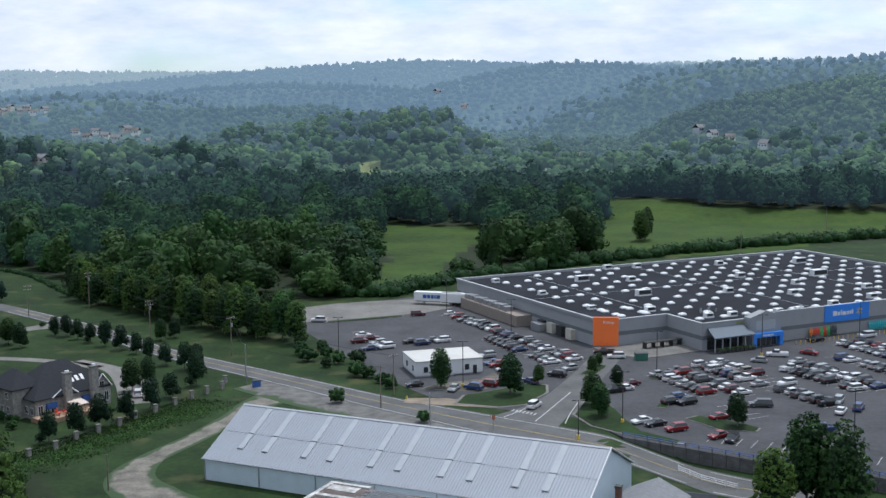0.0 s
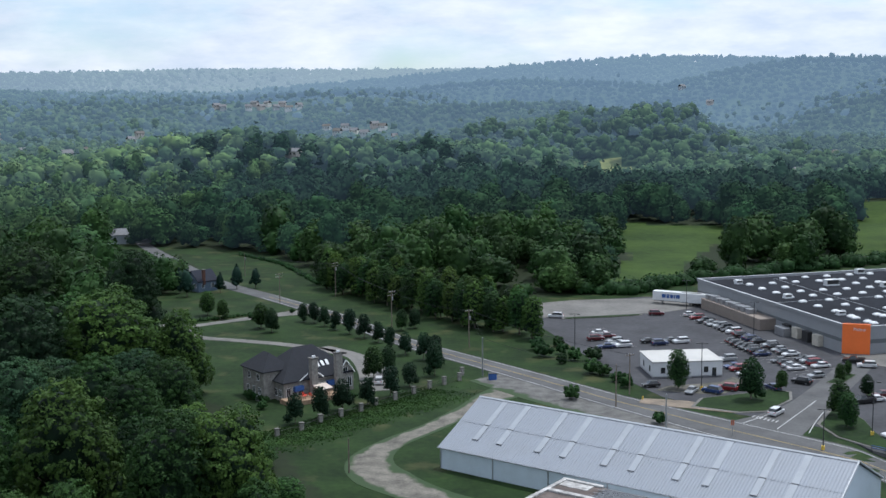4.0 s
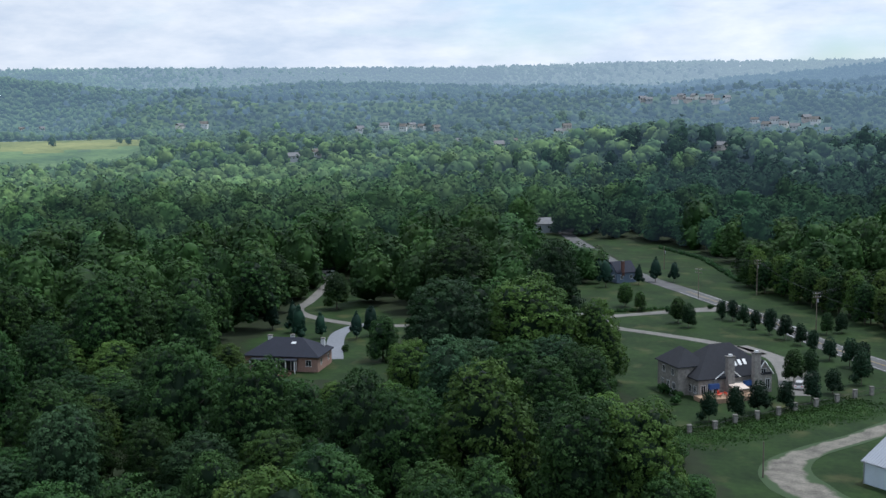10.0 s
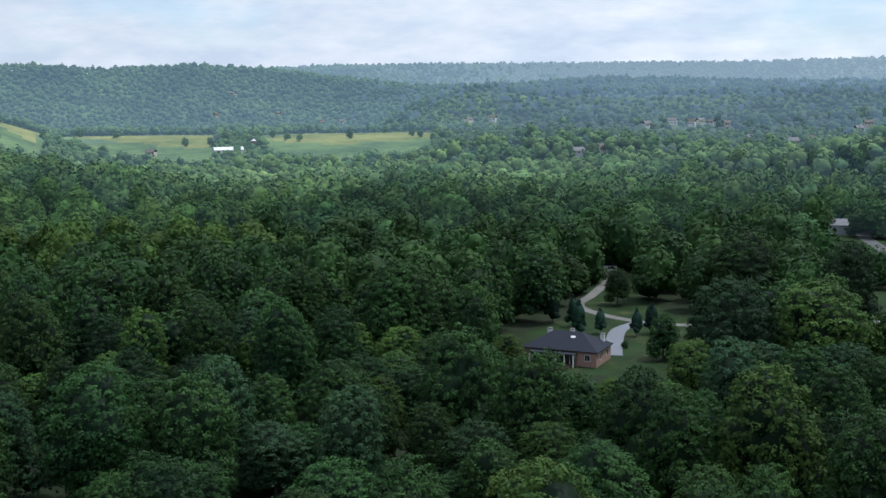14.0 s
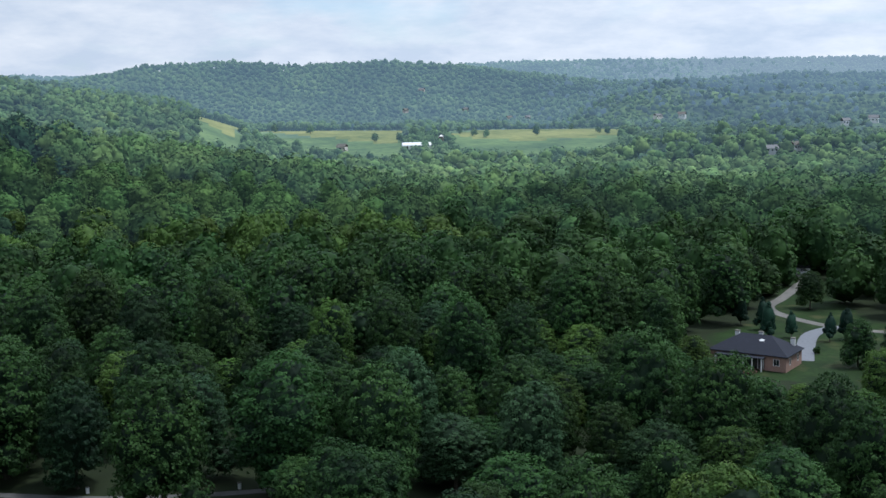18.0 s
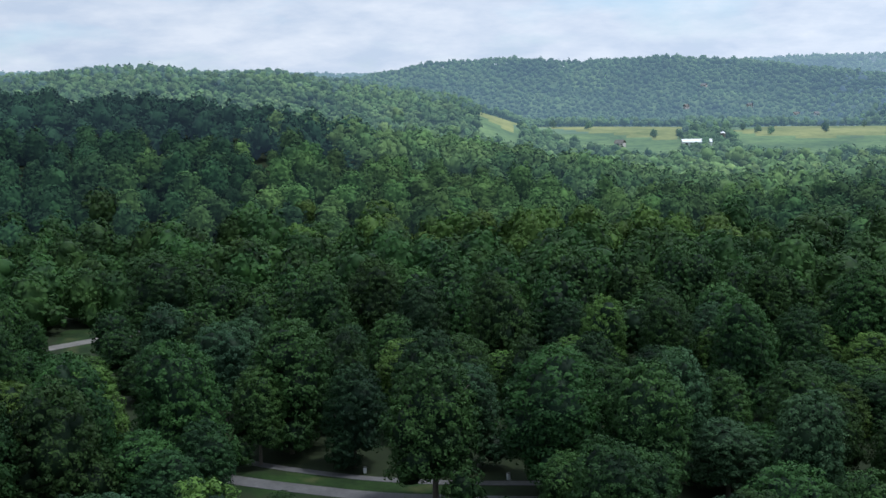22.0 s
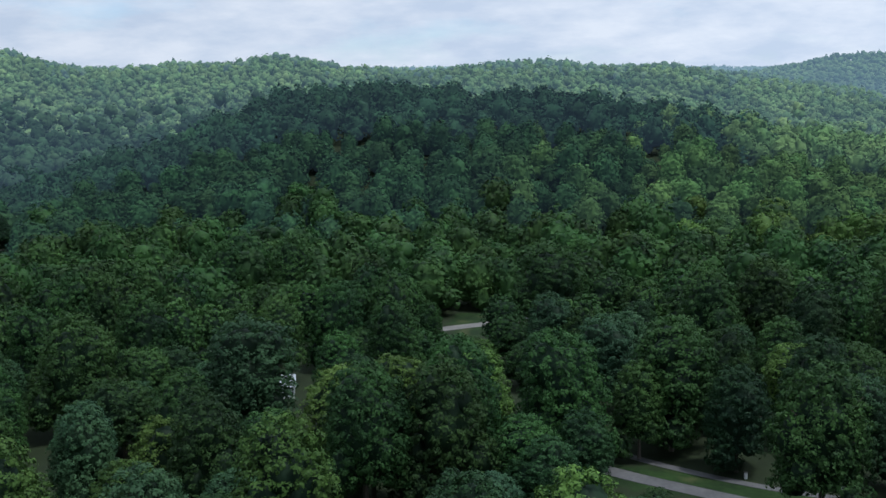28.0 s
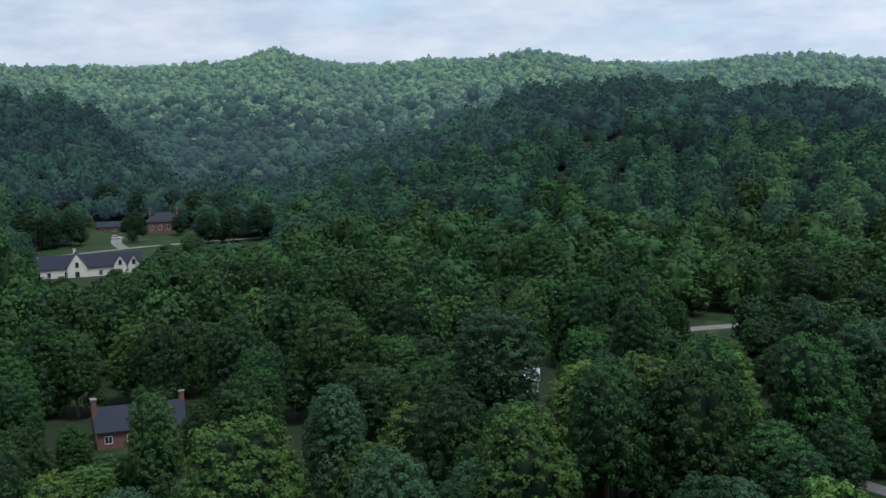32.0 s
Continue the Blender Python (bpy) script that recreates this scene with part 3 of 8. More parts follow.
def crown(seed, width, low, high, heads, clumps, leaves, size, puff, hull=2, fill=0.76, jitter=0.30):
    """A crown: a main dome with shoulders and heads round it, over a hull that takes painted inner shade, clad in
    clumps of leaves.
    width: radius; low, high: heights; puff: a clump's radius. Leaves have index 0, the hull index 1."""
    r = np.random.default_rng(seed)
    tall = high - low
    lean = r.normal(size=2) * 0.06 * width
    domes = [(np.array([0, 0, low + 0.50 * tall]), np.array([0.70 * width, 0.70 * width, 0.44 * tall]))]
    for i in range(heads):
        u = (i + r.uniform(0.2, 0.8)) / heads
        ang = i * 2.39996 + r.uniform(-0.5, 0.5)
        rad = width * r.uniform(0.27, 0.47)
        up = rad * r.uniform(1.0, 1.6)
        z = min(low + tall * (0.80 - 0.66 * u), high - up * r.uniform(0.92, 1.15))
        reach = width * (0.20 + 0.46 * u) * r.uniform(0.8, 1.2)
        domes.append((np.array([math.cos(ang) * reach, math.sin(ang) * reach, z]), np.array([rad, rad * r.uniform(0.85, 1.15), up])))
    domes = [(c + np.array([*(lean * (c[2] - low) / tall), 0]), q) for c, q in domes]
    share = np.array([q[0] * q[2] for c, q in domes])
    pick = r.choice(len(domes), clumps * 14, p=share / share.sum())
    d = r.normal(size=(len(pick), 3))
    d /= np.linalg.norm(d, axis=1, keepdims=True)
    keep = d[:, 2] > -0.6
    pick, d = pick[keep], d[keep]
    C, Q = np.array([c for c, q in domes]), np.array([q for c, q in domes])
    p = C[pick] + d * Q[pick] * r.uniform(0.84, 1.08, (len(d), 1))
    deep = np.linalg.norm((p[:, None] - C[None]) / Q[None], axis=2)
    deep[np.arange(len(p)), pick] = 9
    ok = deep.min(1) > 0.9
    p, n = p[ok], (d / Q[pick])[ok]
    n /= np.linalg.norm(n, axis=1, keepdims=True)
    chosen, gap = [], puff * 1.02
    for i in range(len(p)):
        if len(chosen) >= clumps:
            break
        if not chosen or np.min(np.sum((p[chosen] - p[i]) ** 2, 1)) > gap * gap:
            chosen.append(i)
    p, n = p[chosen], n[chosen]
    k = len(p)
    big = puff * r.uniform(0.7, 1.25, (k, 1, 1))
    e = r.normal(size=(k, leaves, 3)) + 0.8 * n[:, None] + np.array([0, 0, 0.7])
    e /= np.linalg.norm(e, axis=2, keepdims=True)
    at = (p[:, None] + e * big * r.uniform(0.70, 1.1, (k, leaves, 1)) * np.array([1, 1, 0.8])).reshape(-1, 3)
    nrm = (e * 0.9 + 0.2 * n[:, None] + r.normal(size=e.shape) * jitter).reshape(-1, 3)
    nrm /= np.linalg.norm(nrm, axis=1, keepdims=True)
    t1 = np.cross(nrm, r.normal(size=nrm.shape))
    t1 /= np.linalg.norm(t1, axis=1, keepdims=True) + 1e-9
    t2 = np.cross(nrm, t1)
    s = size * r.uniform(0.6, 1.4, (len(at), 1))
    lv = np.stack([at + t1 * s, at - t1 * 0.5 * s + t2 * 0.8 * s, at - t1 * 0.5 * s - t2 * 0.8 * s], 1).reshape(-1, 3)
    pieces = [(lv, np.arange(len(lv)).reshape(-1, 3))]
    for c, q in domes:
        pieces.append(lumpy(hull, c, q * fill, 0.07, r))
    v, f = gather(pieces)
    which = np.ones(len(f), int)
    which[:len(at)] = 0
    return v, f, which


def small_crown(seed, width, low, high, lumps, level, leaves, size, shape="round", rough=0.10):
    """The crown of a small tree or shrub: lumps on an envelope, with leaf clumps over them. width: radius; low, high: heights."""
    r = np.random.default_rng(seed)
    pieces = []
    mid, half = (low + high) / 2, (high - low) / 2
    lean = r.normal(size=2) * 0.08 * width
    bulge = 1 + 0.22 * np.sin(np.arange(3) * 2.1 + r.uniform(0, 6, 3))
    for i in range(lumps):
        u = (i + 0.5) / lumps
        zz = 1 - 1.72 * u                      # from the top down
        ang = i * 2.39996 + r.uniform(-0.5, 0.5)
        ring = math.sqrt(max(0.0, 1 - abs(zz) ** 2.2))
        if shape == "cone":
            ring = (1 - (zz + 1) / 2) * 1.15 + 0.05
        ring *= 1 + 0.16 * math.sin(ang * 2 + bulge[0] * 5) + 0.10 * math.sin(ang * 3 + bulge[1] * 7)
        reach = r.uniform(0.62, 0.92) if shape != "cone" else 0.75
        top = r.uniform(0.66, 0.94)
        c = np.array([math.cos(ang) * ring * width * reach + lean[0] * zz, math.sin(ang) * ring * width * reach + lean[1] * zz, mid + zz * half * top])
        s = width * r.uniform(0.19, 0.34) * (46 / max(46, lumps)) ** 0.5 * (1.0 if shape != "cone" else 0.45 + 0.65 * ring)
        radii = np.array([s, s, s * r.uniform(1.0, 1.35)])
        pieces.append(lumpy(level, c, radii * (0.90 if leaves > 30 else 0.86), rough, r))
        if leaves:
            pieces.append(leaf_faces(c, radii, leaves, size, r))
    core = np.array([width * 0.70, width * 0.70, half * 0.80])
    pieces.append(lumpy(2, np.array([0, 0, mid]), core, 0.08, r))
    return gather(pieces)


def stem(seed, height, thick, limbs, reach):
    """Trunk and limbs, tapered, six-sided."""
    r = np.random.default_rng(seed)
    pieces = []

    def rod(a, b, ra, rb):
        a, b = np.array(a, float), np.array(b, float)
        d = (b - a) / np.linalg.norm(b - a)
        s = np.cross(d, [0.31, 0.95, 0.1])
        s /= np.linalg.norm(s)
        q = np.cross(d, s)
        ang = np.linspace(0, 2 * np.pi, 7)[:-1]
        ring = np.outer(np.cos(ang), s) + np.outer(np.sin(ang), q)
        v = np.concatenate([a + ring * ra, b + ring * rb])
        f = []
        for i in range(6):
            j = (i + 1) % 6
            f += [(i, j, 6 + j), (i, 6 + j, 6 + i)]
        pieces.append((v, np.array(f)))
    bend = r.normal(size=2) * 0.03 * height
    top = (bend[0], bend[1], height)
    rod((0, 0, -0.5), (bend[0] * 0.5, bend[1] * 0.5, height * 0.5), thick, thick * 0.7)
    rod((bend[0] * 0.5, bend[1] * 0.5, height * 0.5), top, thick * 0.7, thick * 0.25)
    for i in range(limbs):
        h = height * r.uniform(0.35, 0.8)
        a = i * 2.4 + r.uniform(-0.5, 0.5)
        k = h / height
        rod((bend[0] * k, bend[1] * k, h), (math.cos(a) * reach, math.sin(a) * reach, h + reach * r.uniform(0.5, 1.1)), thick * 0.4, thick * 0.12)
    return gather(pieces)


# tree models: crowns 7 m in radius and 20 m high, each with its trunk
BROAD = {}
for _kind, _ma, _many in (("full", LEAF, 7), ("light", LEAF_LIGHT, 2), ("pale", LEAF_PALE, 2), ("dark", LEAF_DEEP, 2)):
    BROAD[_kind] = []
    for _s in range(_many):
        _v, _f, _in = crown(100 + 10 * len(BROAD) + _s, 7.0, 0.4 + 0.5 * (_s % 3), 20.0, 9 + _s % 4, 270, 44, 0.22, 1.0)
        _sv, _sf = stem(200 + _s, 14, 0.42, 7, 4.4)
        BROAD[_kind].append((mesh_of("crown", _v, _f, [_ma, SHADE_HULL], _in, smooth=True), mesh_of("trunk", _sv, _sf, BARK)))
TREE_LABEL = {"full": "broad-leaved tree with a full green crown", "light": "light green broad-leaved tree with a billowing crown", "pale": "pale grey-green broad-leaved tree in the wood", "dark": "dark green broad-leaved tree with a dense crown"}


def tree(model, x, y, size, turn, tall=1.0, name="tree", label="broad-leaved tree with a full green crown", group="wood trees", category="tree"):
    t = empty(name, x, y, float(land(x, y)), turn)
    t.scale = (size, size, size * tall)
    for nm, me in zip(("crown", "trunk"), model):
        o = new(nm, me)
        o.parent = t
    return tagged(t, label, category, group)


def scatter(r0, r1, step, a0=-27.0, a1=127.0, seed=1, jitter=0.42):
    """Places of wood trees between two distances, on a jittered grid, clear of the clearings."""
    r = np.random.default_rng(seed)
    g = np.arange(-r1, r1 + step, step)
    x, y = np.meshgrid(g, g)
    x = x + (np.arange(len(g))[:, None] % 2) * step * 0.5
    x, y = x.ravel() + r.uniform(-jitter, jitter, x.size) * step, y.ravel() + r.uniform(-jitter, jitter, y.size) * step
    d = np.hypot(x, y)
    a = np.degrees(np.arctan2(-x, y))
    keep = (d >= r0) & (d < r1) & (a > a0) & (a < a1) & ~in_clearing(x, y)
    return x[keep], y[keep]


# what the eye can see over the ridges before it
_ga, _gr = np.arange(-30, 131, 0.5), np.concatenate([np.arange(130, 1000, 15.0), np.arange(1000, 4900, 40.0)])
_GA, _GR = np.meshgrid(_ga, _gr, indexing="ij")
_el = (land(*bearing(_GA, _GR)) + 4 - EYE[2]) / _GR
_run = np.maximum.accumulate(_el, axis=1)


def seen(x, y, height):
    d, a = np.hypot(x, y), np.degrees(np.arctan2(-x, y))
    i = np.clip(np.searchsorted(_ga, a), 0, len(_ga) - 1)
    j = np.clip(np.searchsorted(_gr, d) - 2, 0, len(_gr) - 1)
    return (land(x, y) + height + 3 - EYE[2]) / d > _run[i, j]


def plant(name, models, x, y, materials, size, label, seed, tall=(0.72, 1.25), smooth=False, limit=None):
    """Many trees joined in one mesh. models: vertex and face arrays; each place takes one, turned and sized."""
    r = np.random.default_rng(seed)
    pick = r.integers(0, len(models), len(x))
    z = land(x, y)
    vs, fs, ws, tones, n = [], [], [], [], 0
    for k, (v, f, *inner) in enumerate(models):
        at = np.where(pick == k)[0]
        if not len(at):
            continue
        a = r.uniform(0, 2 * np.pi, len(at))
        s = r.uniform(size[0], size[1], len(at))
        h = s * r.uniform(tall[0], tall[1], len(at))
        if limit is not None:
            squeeze = np.minimum(1.0, limit[at] / (v[:, 2].max() * h))
            h, s = h * squeeze, s * np.sqrt(squeeze)
        c, q = np.cos(a)[:, None], np.sin(a)[:, None]
        w = np.stack([(v[None, :, 0] * c - v[None, :, 1] * q) * s[:, None] + x[at, None], (v[None, :, 0] * q + v[None, :, 1] * c) * s[:, None] + y[at, None], v[None, :, 2] * h[:, None] + z[at, None]], -1)
        vs.append(w.reshape(-1, 3))
        tones.append(np.repeat(r.uniform(0, 1, len(at)), len(v)))
        fs.append((f[None] + (np.arange(len(at)) * len(v))[:, None, None]).reshape(-1, f.shape[1]) + n)
        n += len(at) * len(v)
        if inner and isinstance(materials, list):
            ws.append(np.tile(inner[0], len(at)))
    ob = new(name, mesh_of(name, np.concatenate(vs), np.concatenate(fs), materials, np.concatenate(ws) if ws else None, smooth=smooth))
    ob.data.attributes.new("tone", "FLOAT", "POINT").data.foreach_set("value", np.concatenate(tones).astype(np.float32))
    return tagged(ob, label, "woods", kind="stuff")


# the great trees of the near woods: place, height and radius of the crown
GREAT = [
    ("full", [(-149, 149, 25, 8.8), (-152, 130, 16, 5.5), (-134, 151, 22, 7.5), (-115, 156, 21, 7.2), (-108, 165, 17, 5.9), (-72, 154, 23, 8.0), (-98, 117, 18, 6.2), (-59, 152, 14, 5.0), (-205, 210, 19, 6.4), (-215, 195, 25, 10.6), (-187, 309, 25, 13.1), (-170, 87, 25, 10.4), (-160, 98, 24, 8.3), (-173, 123, 17, 5.8), (-103, 151, 21, 7.2), (-194, 198, 22, 7.4), (-214, 190, 25, 9.0), (-200, 146, 24, 8.4), (-223, 142, 22, 7.7), (-219, 56, 24, 8.3), (-174, 67, 25, 9.2), (-176, 90, 24, 8.3), (-257, 196, 20, 7.1), (-203, 163, 20, 7.0)]),
    ("full", [(-221, 106, 16, 5.4), (-213, 53, 25, 9.7), (-204, 31, 25, 8.6), (-201, 12, 25, 8.9), (-182, -4, 25, 8.5), (-324, 45, 25, 11.9), (-394, 66, 17, 5.8), (-393, 91, 13, 4.4), (-285, 94, 25, 8.7), (-274, 77, 25, 9.0), (-247, 112, 25, 8.6), (-304, 11, 13, 4.5), (-305, -10, 19, 6.7), (-209, 46, 18, 6.3), (-185, 9, 25, 8.7), (-188, -3, 23, 7.9), (-178, -28, 22, 7.6), (-257, 1, 22, 7.5), (-278, -26, 20, 6.8), (-360, -49, 23, 7.9), (-357, -28, 25, 8.7), (-286, -12, 22, 7.6), (-296, -78, 24, 8.2), (-265, -79, 21, 7.4)]),
    ("full", [(-269, -56, 23, 8.0), (-187, -66, 20, 6.9), (-177, -77.5, 20, 5.2), (-151, -89, 18, 5.6), (-233, -100, 20, 6.8), (-234, -63, 25, 8.9), (-297, -73, 24, 8.2), (-232, -127, 21, 7.1), (-231, -118, 18, 6.3), (-198, -114, 16, 6.0), (-191, -99, 10, 4.0), (-228, -77, 16, 5.5), (-238, -88, 19, 6.5), (-212, -122, 17, 6.2), (-204, -80, 11, 4.2), (-218, -72, 14, 5.0)]),
    ("light", [(-91, 158, 25, 9.5), (-126, 239, 25, 12.5), (-113, 248, 19, 6.6), (-65, 158, 22, 7.6), (-85, 98, 25, 9.2), (-95, 107, 21, 7.2), (-153, -14, 25, 8.8), (-144, -51, 25, 9.5), (-144, -78, 17, 5.8)]),
    ("full", [(-388, -213, 6, 3.4), (-382, -198, 6, 3.6), (-394, -184, 7, 4.0), (-408, -172, 9, 4.6), (-423, -176, 12, 6.0), (-452, -178, 12, 6.0)]),
    ("pale", [(-144, 118, 20, 6.9), (-194, -51, 17, 6.0), (-224, -27, 25, 11.0), (-189, -50, 18, 6.3)]),
    ("dark", [(-142, 228, 25, 11.7), (-150, 299, 25, 8.9), (-234, -82, 22, 7.6), (-532, -236, 15, 5.0), (-528, -199, 14, 6.0), (-530, -187, 16, 7.0), (-540, -176, 17, 8.0), (-516, -262, 17, 7.5), (-505, -268, 16, 7.0), (-500, -276, 18, 8.0), (-588, -215, 18, 8.5), (-596, -230, 19, 8.5), (-600, -248, 19, 9.0), (-556, -252, 9, 4.0), (-560, -226, 10, 4.4), (-603, -265, 19, 9.0), (-598, -282, 18, 9.0)]),
]
# near woods: trees of their own
NEAR_X, NEAR_Y = scatter(122, 345, 14.6, seed=11)
_room = room_for(NEAR_X, NEAR_Y)
_nd, _na = np.hypot(NEAR_X, NEAR_Y), np.arctan2(-NEAR_X, NEAR_Y)
_ok = np.ones(len(NEAR_X), bool)
for _kind, _list in GREAT:
    for _i, (_x, _y, _h, _w) in enumerate(_list):
        _m = BROAD[_kind][_i % len(BROAD[_kind])]
        tree(_m, _x, _y, _w / 7.0, float(rng.uniform(0, 360)), _h / 19.0 * 7.0 / _w, label=TREE_LABEL[_kind])
        _d, _a = math.hypot(_x, _y), math.atan2(-_x, _y)
        _ok &= np.hypot(NEAR_X - _x, NEAR_Y - _y) > _w + 3.0
        _before = (np.abs(_na - _a) * _d < _w * 0.9 + 3) & (_nd < _d) & (_nd > _d - 110)
        _top, _low = (_h - EYE[2]) / _d, (2.0 - EYE[2]) / _d
        _room = np.where(_before, np.minimum(_room, EYE[2] + _nd * (_top * 0.42 + _low * 0.58)), _room)
_ok &= _room > 5
NEAR_X, NEAR_Y, _room = NEAR_X[_ok], NEAR_Y[_ok], _room[_ok]
_order = np.argsort(np.hypot(NEAR_X, NEAR_Y))
_many = 288 - sum(len(g[1]) for g in GREAT)
for _n in _order[:_many]:
    _kind = ("full", "full", "full", "full", "light", "dark", "dark", "light", "full", "pale")[int(rng.integers(0, 10))]
    _m = BROAD[_kind][int(rng.integers(0, len(BROAD[_kind])))]
    _sz, _ta = float(rng.uniform(0.78, 1.26)), float(rng.uniform(0.62, 1.12))
    _q = min(1.0, float(_room[_n]) / (20.0 * _sz * _ta))
    tree(_m, float(NEAR_X[_n]), float(NEAR_Y[_n]), _sz * math.sqrt(_q), float(rng.uniform(0, 360)), _ta * math.sqrt(_q), label=TREE_LABEL[_kind])
_rest = _order[_many:]
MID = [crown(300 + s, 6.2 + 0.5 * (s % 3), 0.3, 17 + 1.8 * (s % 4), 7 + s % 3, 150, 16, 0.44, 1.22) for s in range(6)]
plant("near_woods", MID, NEAR_X[_rest], NEAR_Y[_rest], [LEAF, SHADE_HULL], (0.8, 1.35), "dense broad-leaved wood of full green crowns", 21, limit=_room[_rest], smooth=True)
_x, _y = scatter(345, 640, 13.6, seed=12)
_room = room_for(_x, _y)
_k = seen(_x, _y, 18) & (_room > 4)
HALF = [crown(320 + s, 7.0 + 0.6 * (s % 2), 0.0, 16 + 1.8 * (s % 4), 6 + s % 3, 84, 9, 0.70, 1.5, hull=2, fill=0.90, jitter=0.2) for s in range(8)]
# bearings that lie in sunlight take lighter copies of the woods' green
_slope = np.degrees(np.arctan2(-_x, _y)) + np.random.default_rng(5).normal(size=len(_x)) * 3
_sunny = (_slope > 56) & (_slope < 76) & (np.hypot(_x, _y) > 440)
_part_sunlit = ~_sunny & (_slope > 26) & (_slope < 80) & (np.hypot(_x, _y) > 380)
for _kind, _part, _what in (("light", _sunny, "sunlit green wood of rounded crowns"), ("mixed", _part_sunlit, "partly sunlit green wood of rounded crowns"), ("full", ~_sunny & ~_part_sunlit, "dense green wood of rounded crowns")):
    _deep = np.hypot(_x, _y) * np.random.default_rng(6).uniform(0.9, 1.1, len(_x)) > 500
    for _in, _ma in ((~_deep, LEAF_LIGHT if _kind == "light" else LEAF), (_deep, {"light": HALF_SUNLIT, "mixed": HALF_PART_SUNLIT, "full": HALF_FULL}[_kind])):
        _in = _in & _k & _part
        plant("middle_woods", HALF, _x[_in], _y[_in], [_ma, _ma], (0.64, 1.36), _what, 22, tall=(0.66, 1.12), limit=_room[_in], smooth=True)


# farther woods stand in ranks, each with a little more haze painted in; the ranks' edges are ragged
LOW = [crown(340 + s, 7.3, 0.5, 15 + 1.2 * (s % 4), 4 + s % 3, 36, 5, 1.05, 1.8, hull=1, fill=0.92, jitter=0.15) for s in range(8)]
DOME_2 = [crown(500 + s, 6.9, 3, 16.5, 3 + s % 2, 12, 2, 1.4, 2.2, hull=1, fill=0.97, jitter=0.1) for s in range(8)]
DOME_1 = [crown(520 + s, 6.6, 4, 17, 2, 4, 1, 2.0, 2.0, hull=1, fill=1.0, jitter=0.1) for s in range(8)]
_fx, _fy = [], []
for _r0, _r1, _st in ((640, 1150, 13.2), (1150, 1900, 11.5), (1900, 3000, 16.0), (3000, 4650, 20.0)):
    _x, _y = scatter(_r0, _r1, _st, seed=int(_st * 10))
    _k = seen(_x, _y, 18) & ~house_before(_x, _y)
    _fx.append(_x[_k])
    _fy.append(_y[_k])
_fx, _fy = np.concatenate(_fx), np.concatenate(_fy)
_fd = np.hypot(_fx, _fy)
_fr = np.random.default_rng(31)
_rank = _fd * _fr.uniform(0.93, 1.07, len(_fd))
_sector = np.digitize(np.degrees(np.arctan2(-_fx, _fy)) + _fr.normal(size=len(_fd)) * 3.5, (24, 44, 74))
# each bearing takes its sunlit or shaded copy of the woods' colours
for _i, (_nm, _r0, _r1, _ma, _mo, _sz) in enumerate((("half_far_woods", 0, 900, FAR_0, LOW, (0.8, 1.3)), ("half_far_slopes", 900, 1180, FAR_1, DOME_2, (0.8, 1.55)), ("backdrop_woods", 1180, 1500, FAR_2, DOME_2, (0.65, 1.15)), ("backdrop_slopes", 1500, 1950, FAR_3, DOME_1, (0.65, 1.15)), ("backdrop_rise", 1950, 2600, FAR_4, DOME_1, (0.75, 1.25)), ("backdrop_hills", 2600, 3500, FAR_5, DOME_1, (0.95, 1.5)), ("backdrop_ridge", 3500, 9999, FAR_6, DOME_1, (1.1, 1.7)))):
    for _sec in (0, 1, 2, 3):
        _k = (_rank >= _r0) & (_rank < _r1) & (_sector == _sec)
        plant(_nm, _mo, _fx[_k], _fy[_k], ((_ma, FAR_SOFT)[_i], FAR_SUNLIT[_i], FAR_BRIGHT[_i], _ma)[_sec] if _i < 2 else (_ma, HALF_SUN[_i], OFF_SUN[_i], OFF_SUN[_i])[_sec], _sz, "wooded slopes of rounded green crowns" if _i < 2 else "hazy wooded hills in the distance", 40 + _i, tall=(0.72, 1.08) if _i < 1 else (0.55, 0.95), smooth=True)

# ---- shapes ----


def box(bm, x0, y0, z0, x1, y1, z1, bevel=0.0):
    v = [bm.verts.new(p) for p in ((x0, y0, z0), (x1, y0, z0), (x1, y1, z0), (x0, y1, z0), (x0, y0, z1), (x1, y0, z1), (x1, y1, z1), (x0, y1, z1))]
    fs = [bm.faces.new([v[i] for i in q]) for q in ((3, 2, 1, 0), (4, 5, 6, 7), (0, 1, 5, 4), (1, 2, 6, 5), (2, 3, 7, 6), (3, 0, 4, 7))]
    if bevel:
        bmesh.ops.bevel(bm, geom=list({e for f in fs for e in f.edges}), offset=bevel, segments=1, affect="EDGES")
    return bm


def boxed(*a, **k):
    return box(bmesh.new(), *a, **k)


def prism(bm, ring, z0, z1, cap=True):
    """An upright block over a polygon; z0 and z1 may be lists, a height a corner."""
    n = len(ring)
    lo = z0 if isinstance(z0, (list, tuple)) else [z0] * n
    hi = z1 if isinstance(z1, (list, tuple)) else [z1] * n
    a = [bm.verts.new((x, y, z)) for (x, y), z in zip(ring, lo)]
    b = [bm.verts.new((x, y, z)) for (x, y), z in zip(ring, hi)]
    for i in range(n):
        j = (i + 1) % n
        bm.faces.new((a[i], a[j], b[j], b[i]))
    if cap:
        bm.faces.new(b)
        bm.faces.new(a[::-1])
    bmesh.ops.recalc_face_normals(bm, faces=bm.faces)
    return bm


def solid(bm, verts, faces):
    v = [bm.verts.new(p) for p in verts]
    for f in faces:
        bm.faces.new([v[i] for i in f])
    bmesh.ops.recalc_face_normals(bm, faces=bm.faces)
    return bm


